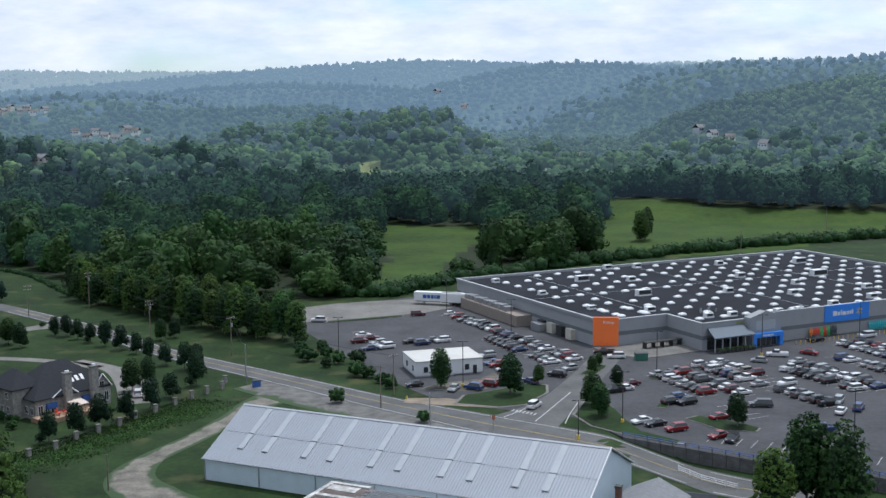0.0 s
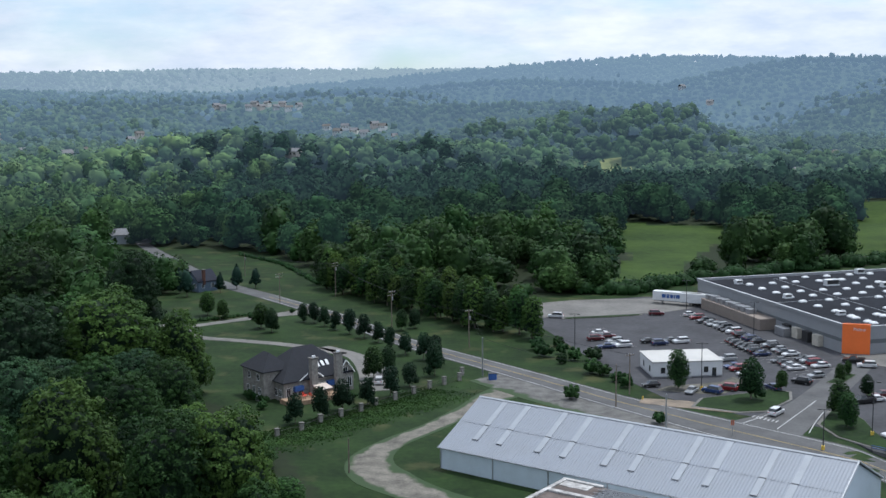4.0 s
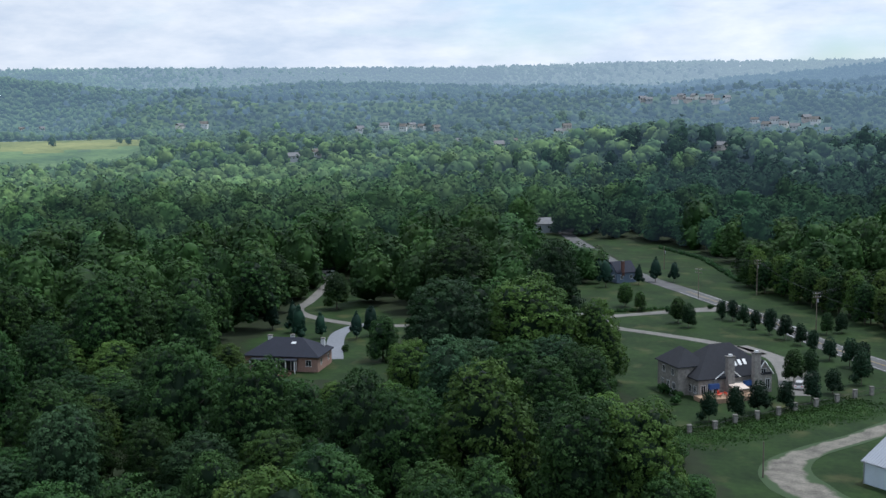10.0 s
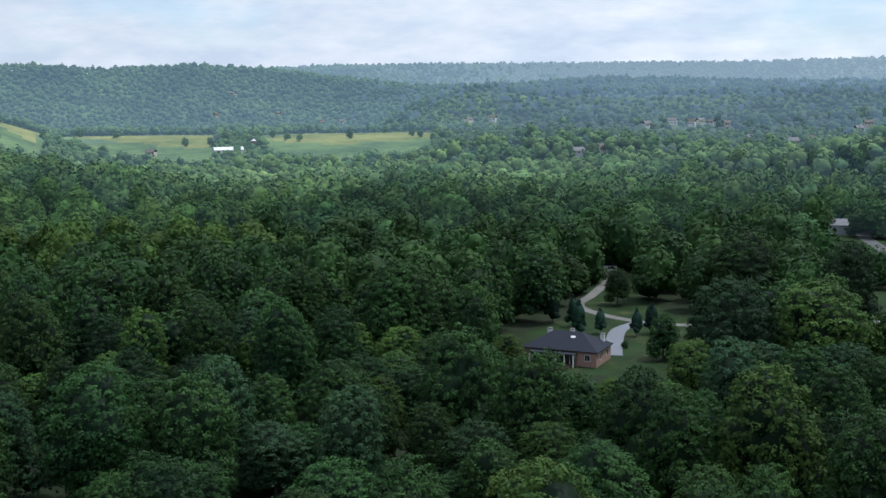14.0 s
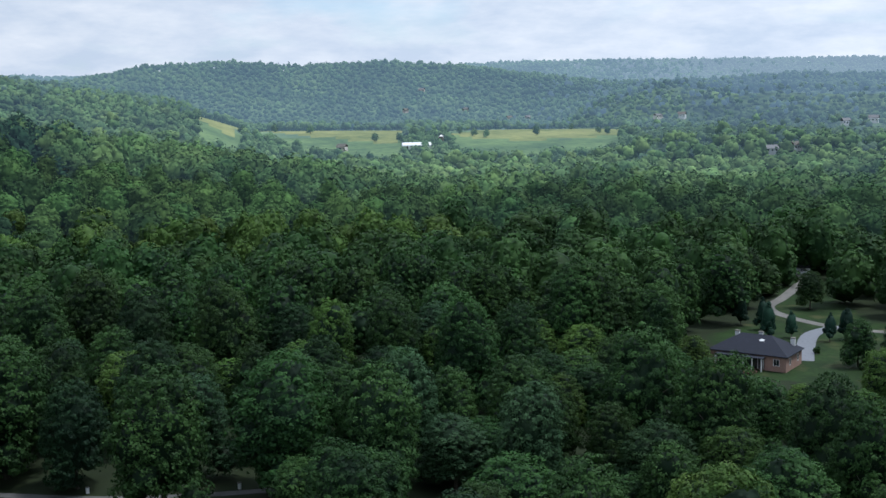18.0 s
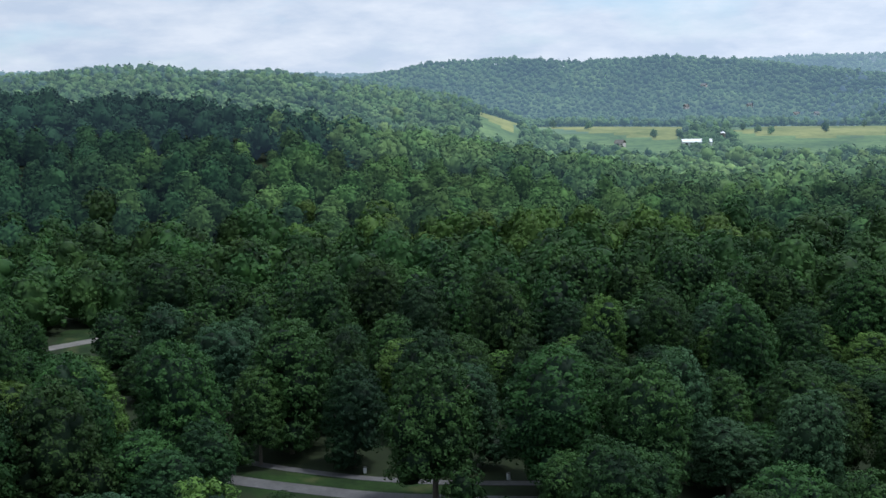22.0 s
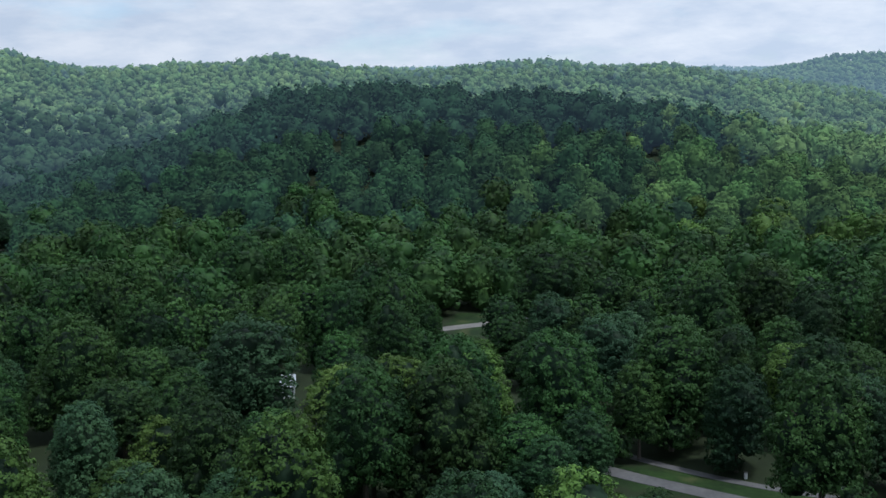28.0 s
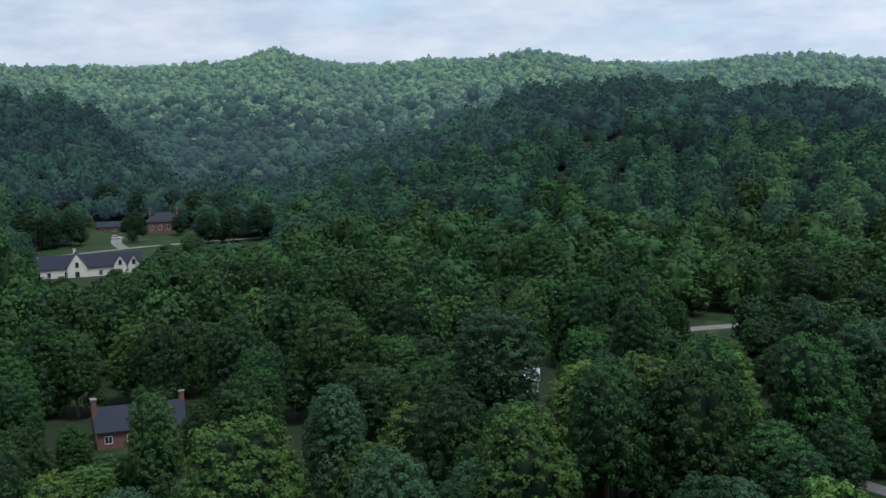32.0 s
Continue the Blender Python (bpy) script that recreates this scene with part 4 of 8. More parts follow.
def tube(bm, a, b, ra, rb=None, n=8):
    a, b = Vector(a), Vector(b)
    rb = ra if rb is None else rb
    q = (b - a).to_track_quat("Z", "Y")
    lo = [bm.verts.new(a + q @ Vector((math.cos(i * 2 * math.pi / n) * ra, math.sin(i * 2 * math.pi / n) * ra, 0))) for i in range(n)]
    hi = [bm.verts.new(b + q @ Vector((math.cos(i * 2 * math.pi / n) * rb, math.sin(i * 2 * math.pi / n) * rb, 0))) for i in range(n)]
    for i in range(n):
        j = (i + 1) % n
        bm.faces.new((lo[i], lo[j], hi[j], hi[i]))
    bm.faces.new(hi)
    bm.faces.new(lo[::-1])
    return bm


def ribbon(bm, points, width, lift, closed=False):
    """A strip along a line of places on the ground, with its edges let down. width: one number or one for each place."""
    pts = [Vector((p[0], p[1], 0)) for p in points]
    fine, wide = [], []
    n = len(pts)
    for i in range(n - 1):
        p0, p1, p2, p3 = pts[max(i - 1, 0)], pts[i], pts[i + 1], pts[min(i + 2, n - 1)]
        w1, w2 = (width[i], width[i + 1]) if isinstance(width, (list, tuple)) else (width, width)
        for k in range(8):
            t = k / 8
            fine.append(0.5 * ((2 * p1) + (p2 - p0) * t + (2 * p0 - 5 * p1 + 4 * p2 - p3) * t * t + (3 * p1 - p0 - 3 * p2 + p3) * t ** 3))
            wide.append(w1 + (w2 - w1) * t)
    fine.append(pts[-1])
    wide.append(width[-1] if isinstance(width, (list, tuple)) else width)
    rows = []
    for i, p in enumerate(fine):
        d = (fine[min(i + 1, len(fine) - 1)] - fine[max(i - 1, 0)]).normalized()
        s = Vector((-d.y, d.x, 0)) * wide[i] / 2
        row = []
        for k, low in ((-1, 0.6), (-1, 0), (0, 0), (1, 0), (1, 0.6)):
            q = p + s * k
            row.append(bm.verts.new((q.x, q.y, float(land(q.x, q.y)) + lift - low)))
        rows.append(row)
    for a, b in zip(rows, rows[1:]):
        for i in range(4):
            bm.faces.new((a[i], b[i], b[i + 1], a[i + 1]))
    bmesh.ops.recalc_face_normals(bm, faces=bm.faces)
    return bm


def slab(name, ring, z0, z1, material, label, category, kind="structure"):
    bm = prism(bmesh.new(), ring, z0, z1)
    me = bpy.data.meshes.new(name)
    bm.to_mesh(me)
    bm.free()
    me.materials.append(material)
    return tagged(new(name, me), label, category, kind=kind)


def alone(name, bm, material, label, category, kind="", group=""):
    me = bpy.data.meshes.new(name)
    bm.to_mesh(me)
    bm.free()
    me.materials.append(material)
    return tagged(new(name, me), label, category, group, kind)


def writing(text, size, material, parent, place, name="lettering"):
    cu = bpy.data.curves.new(name, "FONT")
    cu.body, cu.size, cu.extrude, cu.align_x, cu.align_y = text, size, 0.03, "CENTER", "CENTER"
    ob = bpy.data.objects.new(name, cu)
    scene.collection.objects.link(ob)
    dep = bpy.context.evaluated_depsgraph_get()
    me = bpy.data.meshes.new_from_object(ob.evaluated_get(dep))
    bpy.data.objects.remove(ob)
    me.materials.append(material)
    o = new(name, me)
    o.parent = parent
    o.matrix_basis = place
    return o


def gable(bm, x0, y0, x1, y1, z, rise, over=0.4, thick=0.25, along="x"):
    """A pitched roof with thickness over a rectangle."""
    if along == "x":
        ym = (y0 + y1) / 2
        a = [(x0 - over, y0 - over, z - 0.1), (x1 + over, y0 - over, z - 0.1), (x1 + over, ym, z + rise), (x0 - over, ym, z + rise), (x0 - over, y1 + over, z - 0.1), (x1 + over, y1 + over, z - 0.1)]
    else:
        xm = (x0 + x1) / 2
        a = [(x0 - over, y1 + over, z - 0.1), (x0 - over, y0 - over, z - 0.1), (xm, y0 - over, z + rise), (xm, y1 + over, z + rise), (x1 + over, y1 + over, z - 0.1), (x1 + over, y0 - over, z - 0.1)]
    b = [(p[0], p[1], p[2] + thick) for p in a]
    return solid(bm, a + b, [(6, 7, 8, 9), (9, 8, 11, 10), (1, 0, 3, 2), (2, 3, 4, 5), (0, 1, 7, 6), (5, 4, 10, 11), (0, 6, 9, 3), (3, 9, 10, 4), (1, 2, 8, 7), (2, 5, 11, 8)])


def hip(bm, x0, y0, x1, y1, z, rise, over=0.5):
    """A hipped roof, its ridge along the longer side."""
    x0, y0, x1, y1 = x0 - over, y0 - over, x1 + over, y1 + over
    w, d = x1 - x0, y1 - y0
    if w >= d:
        r0, r1 = (x0 + d / 2, (y0 + y1) / 2, z + rise), (x1 - d / 2, (y0 + y1) / 2, z + rise)
    else:
        r0, r1 = ((x0 + x1) / 2, y0 + w / 2, z + rise), ((x0 + x1) / 2, y1 - w / 2, z + rise)
    base = [(x0, y0, z), (x1, y0, z), (x1, y1, z), (x0, y1, z)]
    fs = [(0, 1, 5, 4), (1, 2, 5), (2, 3, 4, 5), (3, 0, 4)] if w >= d else [(0, 1, 4), (1, 2, 5, 4), (2, 3, 5), (3, 0, 4, 5)]
    under = [(p[0], p[1], z - 0.2) for p in base]
    return solid(bm, base + [r0, r1] + under, fs + [(0, 1, 7, 6), (1, 2, 8, 7), (2, 3, 9, 8), (3, 0, 6, 9), (9, 8, 7, 6)])


def window_at(parent, x, z, w, h, y, frame_mat, pane_mat, face="y", name="window", sign=-1):
    """A window with a frame proud of its wall and a pane in it; face: the axis that it looks along."""
    f = bmesh.new()
    t = 0.09

    def bx(bm, a0, c0, a1, c1, d0, d1):
        if face == "y":
            box(bm, a0, min(y + sign * d0, y + sign * d1), c0, a1, max(y + sign * d0, y + sign * d1), c1)
        else:
            box(bm, min(y + sign * d0, y + sign * d1), a0, c0, max(y + sign * d0, y + sign * d1), a1, c1)
    bx(f, x - w / 2, z, x - w / 2 + t, z + h, -0.02, 0.06)
    bx(f, x + w / 2 - t, z, x + w / 2, z + h, -0.02, 0.06)
    bx(f, x - w / 2 + t, z + h - t, x + w / 2 - t, z + h, -0.02, 0.06)
    bx(f, x - w / 2 - 0.06, z - t, x + w / 2 + 0.06, z, -0.02, 0.10)
    if w > 0.8:
        bx(f, x - 0.03, z, x + 0.03, z + h - t, -0.02, 0.05)
    fr = part(name, f, frame_mat, parent)
    p = bmesh.new()
    bx(p, x - w / 2 + t, z, x + w / 2 - t, z + h - t, -0.01, 0.02)
    part("pane", p, pane_mat, fr)
    return fr


WHITE = mat("white_paint", (0.60, 0.61, 0.62), 0.5, vary=0.06, scale=0.6)
STORE_GREY = mat("store_block", (0.245, 0.255, 0.27), 0.85, vary=0.06, scale=0.4, bump=0.2)
STORE_DARK = mat("store_band", (0.11, 0.12, 0.13), 0.8, vary=0.1, scale=0.4)
ROOF_DARK = mat("roof_membrane", (0.015, 0.017, 0.023), 0.95, vary=0.3, scale=0.05, other=(0.010, 0.011, 0.015), bump=0.2, spec=0.15)
ORANGE = mat("orange_panel", (0.78, 0.16, 0.03), 0.5, vary=0.05, scale=0.5)
BLUE = mat("blue_panel", (0.03, 0.19, 0.62), 0.5, vary=0.05, scale=0.5)
BLUE_DEEP = mat("blue_tarp", (0.03, 0.09, 0.28), 0.7, vary=0.15, scale=1.5)
YELLOW = mat("yellow_paint", (0.62, 0.42, 0.06), 0.6, vary=0.15, scale=1.5)
LINE_WHITE = mat("road_paint", (0.38, 0.38, 0.38), 0.8, vary=0.2, scale=1.0)
LINE_YELLOW = mat("yellow_road_paint", (0.26, 0.20, 0.09), 0.8, vary=0.25, scale=1.0)
TAN = mat("tan_block", (0.22, 0.185, 0.16), 0.9, vary=0.1, scale=0.8, bump=0.3)
BRICK = mat("red_brick", (0.115, 0.055, 0.043), 0.9, vary=0.25, scale=2.2, bump=0.4)
BRICK_PINK = mat("pink_brick", (0.28, 0.175, 0.14), 0.9, vary=0.2, scale=2.2, bump=0.4)
STONE = mat("pale_stone", (0.26, 0.245, 0.225), 0.9, vary=0.28, scale=1.6, other=(0.18, 0.17, 0.155), bump=0.5, fine=0.04)
SHINGLE = mat("dark_shingle", (0.013, 0.015, 0.021), 0.95, vary=0.22, scale=1.2, bump=0.4, fine=0.03)
SHINGLE_BLUE = mat("blue_shingle", (0.011, 0.014, 0.025), 0.95, vary=0.22, scale=1.2, bump=0.4, fine=0.03)
SHINGLE_GREY = mat("grey_shingle", (0.15, 0.155, 0.165), 0.85, vary=0.2, scale=1.2, bump=0.4, fine=0.03)
CREAM = mat("cream_render", (0.50, 0.47, 0.40), 0.8, vary=0.08, scale=0.8)
BLUE_SIDING = mat("blue_siding", (0.10, 0.14, 0.20), 0.8, vary=0.1, scale=0.8)
SHED_WALL = mat("painted_steel_wall", (0.52, 0.60, 0.66), 0.45, vary=0.06, scale=0.4)
SHED_ROOF = mat("galvanised_roof", (0.23, 0.25, 0.285), 0.55, metal=0.15, vary=0.1, scale=0.25, other=(0.265, 0.285, 0.315))
SKY_STRIP = mat("rooflight_strip", (0.285, 0.305, 0.335), 0.5, vary=0.08, scale=0.4)
STEEL = mat("steel", (0.35, 0.36, 0.38), 0.4, metal=0.7, vary=0.1, scale=1.0)
DARK_METAL = mat("dark_metal", (0.035, 0.036, 0.038), 0.5, metal=0.3, vary=0.15, scale=1.0)
POLE_WOOD = mat("pole_wood", (0.16, 0.13, 0.105), 0.9, vary=0.25, scale=1.5)
DECK = mat("deck_wood", (0.30, 0.20, 0.13), 0.8, vary=0.2, scale=1.5)
RUBBER = mat("tyre", (0.018, 0.018, 0.019), 0.85, vary=0.1, scale=3.0)
GLASS = mat("dark_glass", (0.020, 0.025, 0.030), 0.08, vary=0.1, scale=0.5, spec=0.8)
RED_LAMP = mat("tail_lamp", (0.35, 0.02, 0.02), 0.2, vary=0.05)
CLEAR_LAMP = mat("head_lamp", (0.75, 0.76, 0.78), 0.15, vary=0.05)
CONDITIONER = mat("white_metal", (0.66, 0.67, 0.68), 0.45, vary=0.08, scale=1.0)
GREEN_BIN = mat("green_steel", (0.025, 0.12, 0.085), 0.5, vary=0.15, scale=1.0)
RED_CLOTH = mat("red_cloth", (0.60, 0.06, 0.03), 0.8, vary=0.1, scale=1.5)
CANVAS = mat("beige_canvas", (0.52, 0.44, 0.38), 0.85, vary=0.1, scale=1.0)
WALL_STONE = mat("dark_retaining_block", (0.085, 0.085, 0.085), 0.9, vary=0.35, scale=0.7, bump=0.5, fine=0.05)
DIRT = mat("bare_earth", (0.21, 0.165, 0.12), 0.95, vary=0.25, scale=0.3, other=(0.13, 0.11, 0.09), bump=0.5, fine=0.05)

# ---- car park, roads and yards ----
slab("car_park", [(-49, 356), (-38, 332), (-24, 300), (-18, 285), (-4, 262), (12, 250), (22, 246), (27.5, 243), (35.5, 228.5), (46.5, 220.4), (57.5, 212.6), (72.5, 204.6), (100, 188), (190, 140), (250, 330), (140, 345), (62, 322), (47, 314), (40.5, 315), (2, 393), (-12, 394), (-30, 385), (-46, 372)], -0.6, 0.04, ASPHALT, "worn grey asphalt car park with painted bays", "car park")
slab("concrete_apron", [(-48.5, 357), (-50, 366), (-46, 377), (-36, 384), (-24, 388), (-5, 392), (2, 386), (4, 376), (-6, 366), (-20, 360), (-36, 353.5), (-44, 352)], -0.3, 0.055, CONCRETE, "pale concrete turning apron behind the store", "pavement")
slab("store_pavement", [(47.5, 313), (40, 312.6), (43, 303), (52, 298), (62, 303), (69.5, 307), (80, 311), (120, 330), (160, 349), (158, 353), (68, 310.5), (60.5, 322)], 0.0, 0.18, CONCRETE, "concrete pavement along the shop front", "pavement")
slab("office_yard", [(-6, 268), (8, 266), (17, 276), (12, 284), (9, 278), (-3, 272.5)], 0.0, 0.06, GRAVEL, "brown gravel strip before the small office", "pavement")
ROAD_LINE = [(-330, 640), (-262, 530), (-214, 462), (-172, 408), (-139, 377), (-123, 362), (-103, 343), (-77, 313), (-49, 288), (-32, 273), (-16, 258.5), (-3, 248), (9, 238.5), (26, 226), (42, 213), (55, 203), (80, 187), (130, 160), (230, 110)]
ROAD_WIDE = [6, 6, 6.4, 6.6, 7, 7, 7, 7.5, 8, 8.5, 9.5, 11, 13, 13.5, 12.5, 11.5, 11, 11, 11]
alone("road", ribbon(bmesh.new(), ROAD_LINE, ROAD_WIDE, 0.07), ROAD, "worn grey two-lane road winding out of the valley", "road", "structure")
for _o, _m, _l, _w in ((-0.16, LINE_YELLOW, "faded yellow centre line", 0.14), (0.16, LINE_YELLOW, "faded yellow centre line", 0.14)):
    alone("centre_line", ribbon(bmesh.new(), [(x + _o * 0.7, y + _o * 0.7) for x, y in ROAD_LINE[4:]], _w, 0.09), _m, _l + " on the road", "road marking", "structure", "road markings")
for _o in (-0.42, 0.42):
    _pts = []
    for _i in range(4, len(ROAD_LINE) - 1):
        _d = Vector((ROAD_LINE[_i + 1][0] - ROAD_LINE[_i - 1][0], ROAD_LINE[_i + 1][1] - ROAD_LINE[_i - 1][1])).normalized()
        _pts.append((ROAD_LINE[_i][0] - _d.y * ROAD_WIDE[_i] * _o, ROAD_LINE[_i][1] + _d.x * ROAD_WIDE[_i] * _o))
    alone("edge_line", ribbon(bmesh.new(), _pts, 0.16, 0.09), LINE_WHITE, "thin white edge line on the road", "road marking", "structure", "road markings")
alone("entry_road", ribbon(bmesh.new(), [(14, 236), (21, 247), (27, 259), (35, 280), (42, 300)], [19, 12, 9, 8, 8], 0.065), ROAD, "asphalt entry from the road into the car park", "road", "structure")
for _p in ([(12.5, 243.5), (16, 248), (20, 254)], [(25, 238), (27, 246), (30, 256)], [(19, 240), (24, 252), (29, 264)]):
    alone("lane_line", ribbon(bmesh.new(), _p, 0.2, 0.095), LINE_WHITE, "white lane line at the car park entry", "road marking", "structure", "road markings")
for _i in range(7):
    alone("stop_bar", ribbon(bmesh.new(), [(14.5 + _i * 0.75, 248.2 - _i * 0.55), (15.2 + _i * 0.75, 249.6 - _i * 0.55)], 0.3, 0.1), LINE_WHITE, "white painted bar at the car park exit", "road marking", "structure", "road markings")
def ragged(ob, material):
    """Lets a strip's surface break up towards its edges."""
    me = ob.data
    me.attributes.new("across", "FLOAT", "POINT").data.foreach_set("value", np.tile([1.0, 1.0, 0.0, 1.0, 1.0], len(me.vertices) // 5).astype(np.float32))
    me.materials.clear()
    me.materials.append(material)
    return ob


def track_mat(name, stone, other):
    """Gravel that turf eats into from the sides, with turf between the ruts."""
    m = mat(name, stone, 0.95, vary=0.3, scale=0.3, other=other, bump=0.6, fine=0.05)
    nt = m.node_tree
    b = nt.nodes["Principled BSDF"]
    own = b.inputs["Base Color"].links[0].from_socket
    att = nt.nodes.new("ShaderNodeAttribute")
    att.attribute_name = "across"
    geo = nt.nodes.new("ShaderNodeNewGeometry")
    n = nt.nodes.new("ShaderNodeTexNoise")
    n.inputs["Scale"].default_value, n.inputs["Detail"].default_value = 0.22, 5.0
    nt.links.new(geo.outputs["Position"], n.inputs["Vector"])
    add = nt.nodes.new("ShaderNodeMath")
    add.operation = "ADD"
    nt.links.new(att.outputs["Fac"], add.inputs[0])
    nt.links.new(n.outputs[0], add.inputs[1])
    edge = nt.nodes.new("ShaderNodeMapRange")
    edge.inputs["From Min"].default_value, edge.inputs["From Max"].default_value = 1.08, 1.26
    nt.links.new(add.outputs[0], edge.inputs[0])
    mix = nt.nodes.new("ShaderNodeMix")
    mix.data_type = "RGBA"
    mix.inputs[7].default_value = (0.022, 0.046, 0.013, 1)
    nt.links.new(edge.outputs[0], mix.inputs[0])
    nt.links.new(own, mix.inputs[6])
    nt.links.new(mix.outputs[2], b.inputs["Base Color"])
    return m


ragged(alone("gravel_track", ribbon(bmesh.new(), [(-34, 268), (-41, 258), (-45, 246), (-50, 231), (-56, 217), (-57, 206), (-52, 197), (-40, 188), (-20, 178)], [15, 9, 6, 5.4, 6, 9, 11, 8, 8], 0.05), GRAVEL, "rutted pale gravel track round the warehouse", "track", "structure"), track_mat("track_gravel", (0.150, 0.138, 0.116), (0.075, 0.070, 0.058)))
ragged(alone("gravel_yard", ribbon(bmesh.new(), [(-46, 275), (-30, 261.5), (-14, 247.5), (0, 235), (16, 224), (30, 212)], [12, 15, 15, 12, 9, 7], 0.055), GRAVEL, "dark patchy gravel yard beside the road", "yard", "structure"), track_mat("yard_gravel", (0.115, 0.112, 0.106), (0.060, 0.058, 0.055)))
alone("earth_bank", ribbon(bmesh.new(), [(-9, 258), (0, 256.5), (12, 252.5)], [4, 6, 3], 0.12), DIRT, "bare brown earth bank beside the road", "bank", "structure")

# bays: a row of painted lines, and the cars in it
U, V = Vector((math.cos(radians(25.5)), math.sin(radians(25.5)))), Vector((-math.sin(radians(25.5)), math.cos(radians(25.5))))


def island(ring, label="grassed kerbed island in the car park", top=GRASS):
    th = empty("traffic_island", ring[0][0], ring[0][1])
    loc = [(x - ring[0][0], y - ring[0][1]) for x, y in ring]
    cx, cy = sum(p[0] for p in loc) / len(loc), sum(p[1] for p in loc) / len(loc)
    part("kerb", prism(bmesh.new(), loc, -0.2, 0.17), CONCRETE, th)
    part("turf", prism(bmesh.new(), [(cx + (x - cx) * 0.93, cy + (y - cy) * 0.93) for x, y in loc], 0.0, 0.24), top, th)
    return tagged(th, label, "traffic island", "car park islands")


island([(27.2, 245), (30, 236), (36, 229.5), (46, 222), (47, 223.5), (40, 231), (38, 240), (37, 250), (34, 259), (31, 257)], "long grassed island beside the entry road")
island([(2, 254.5), (12, 251), (18, 253), (24, 264), (24.5, 271), (20, 273), (14, 268), (4, 262)], "grassed corner island with trees by the entry road")
island([(46, 250), (51.5, 260), (53, 259.4), (48, 249)])
island([(50.5, 241), (53.5, 243), (62.5, 236), (64.5, 233), (63, 230.5), (56, 232)])
island([(33, 281), (39, 292), (41, 290), (36, 279)])
island([(-36, 352.2), (-20, 358.6), (-12, 361.6), (-12.5, 360), (-22, 355), (-36, 350.4)], "thin grassed strip between car park and apron")
island([(38, 266), (42, 274), (44, 273), (41, 264.5)])
island([(49, 276), (53.5, 284), (55, 283), (51.5, 275.2)])

PAINTS = {}


def paint(name, colour, metal=0.3):
    PAINTS[name] = mat("car_paint_" + name, colour, 0.28, metal=metal, vary=0.04, scale=0.6, spec=0.6)


for _n, _c in (("white", (0.62, 0.62, 0.63)), ("silver", (0.30, 0.31, 0.32)), ("grey", (0.075, 0.078, 0.083)), ("black", (0.018, 0.018, 0.020)), ("navy", (0.025, 0.040, 0.10)), ("red", (0.19, 0.013, 0.017)), ("maroon", (0.085, 0.010, 0.015)), ("blue", (0.025, 0.055, 0.15)), ("tan", (0.20, 0.18, 0.15))):
    paint(_n, _c)

# kind: length, width, waist, height, bonnet end, windscreen top, roof end, tail of the glass (from the front)
CARS = {"sedan": (4.75, 1.82, 0.92, 1.45, 1.25, 2.0, 3.35, 4.15), "suv": (4.7, 1.88, 1.08, 1.75, 1.15, 1.75, 4.1, 4.55), "pickup": (5.6, 1.95, 1.12, 1.85, 1.45, 2.1, 3.2, 3.5), "van": (5.1, 1.98, 1.05, 1.78, 0.95, 1.75, 4.6, 5.0), "hatchback": (4.1, 1.75, 0.92, 1.5, 1.05, 1.7, 3.3, 3.95)}
CAR_MESH = {}


def keep_mesh(name, bm, material):
    me = bpy.data.meshes.new(name)
    bm.to_mesh(me)
    bm.free()
    me.materials.append(material)
    return me


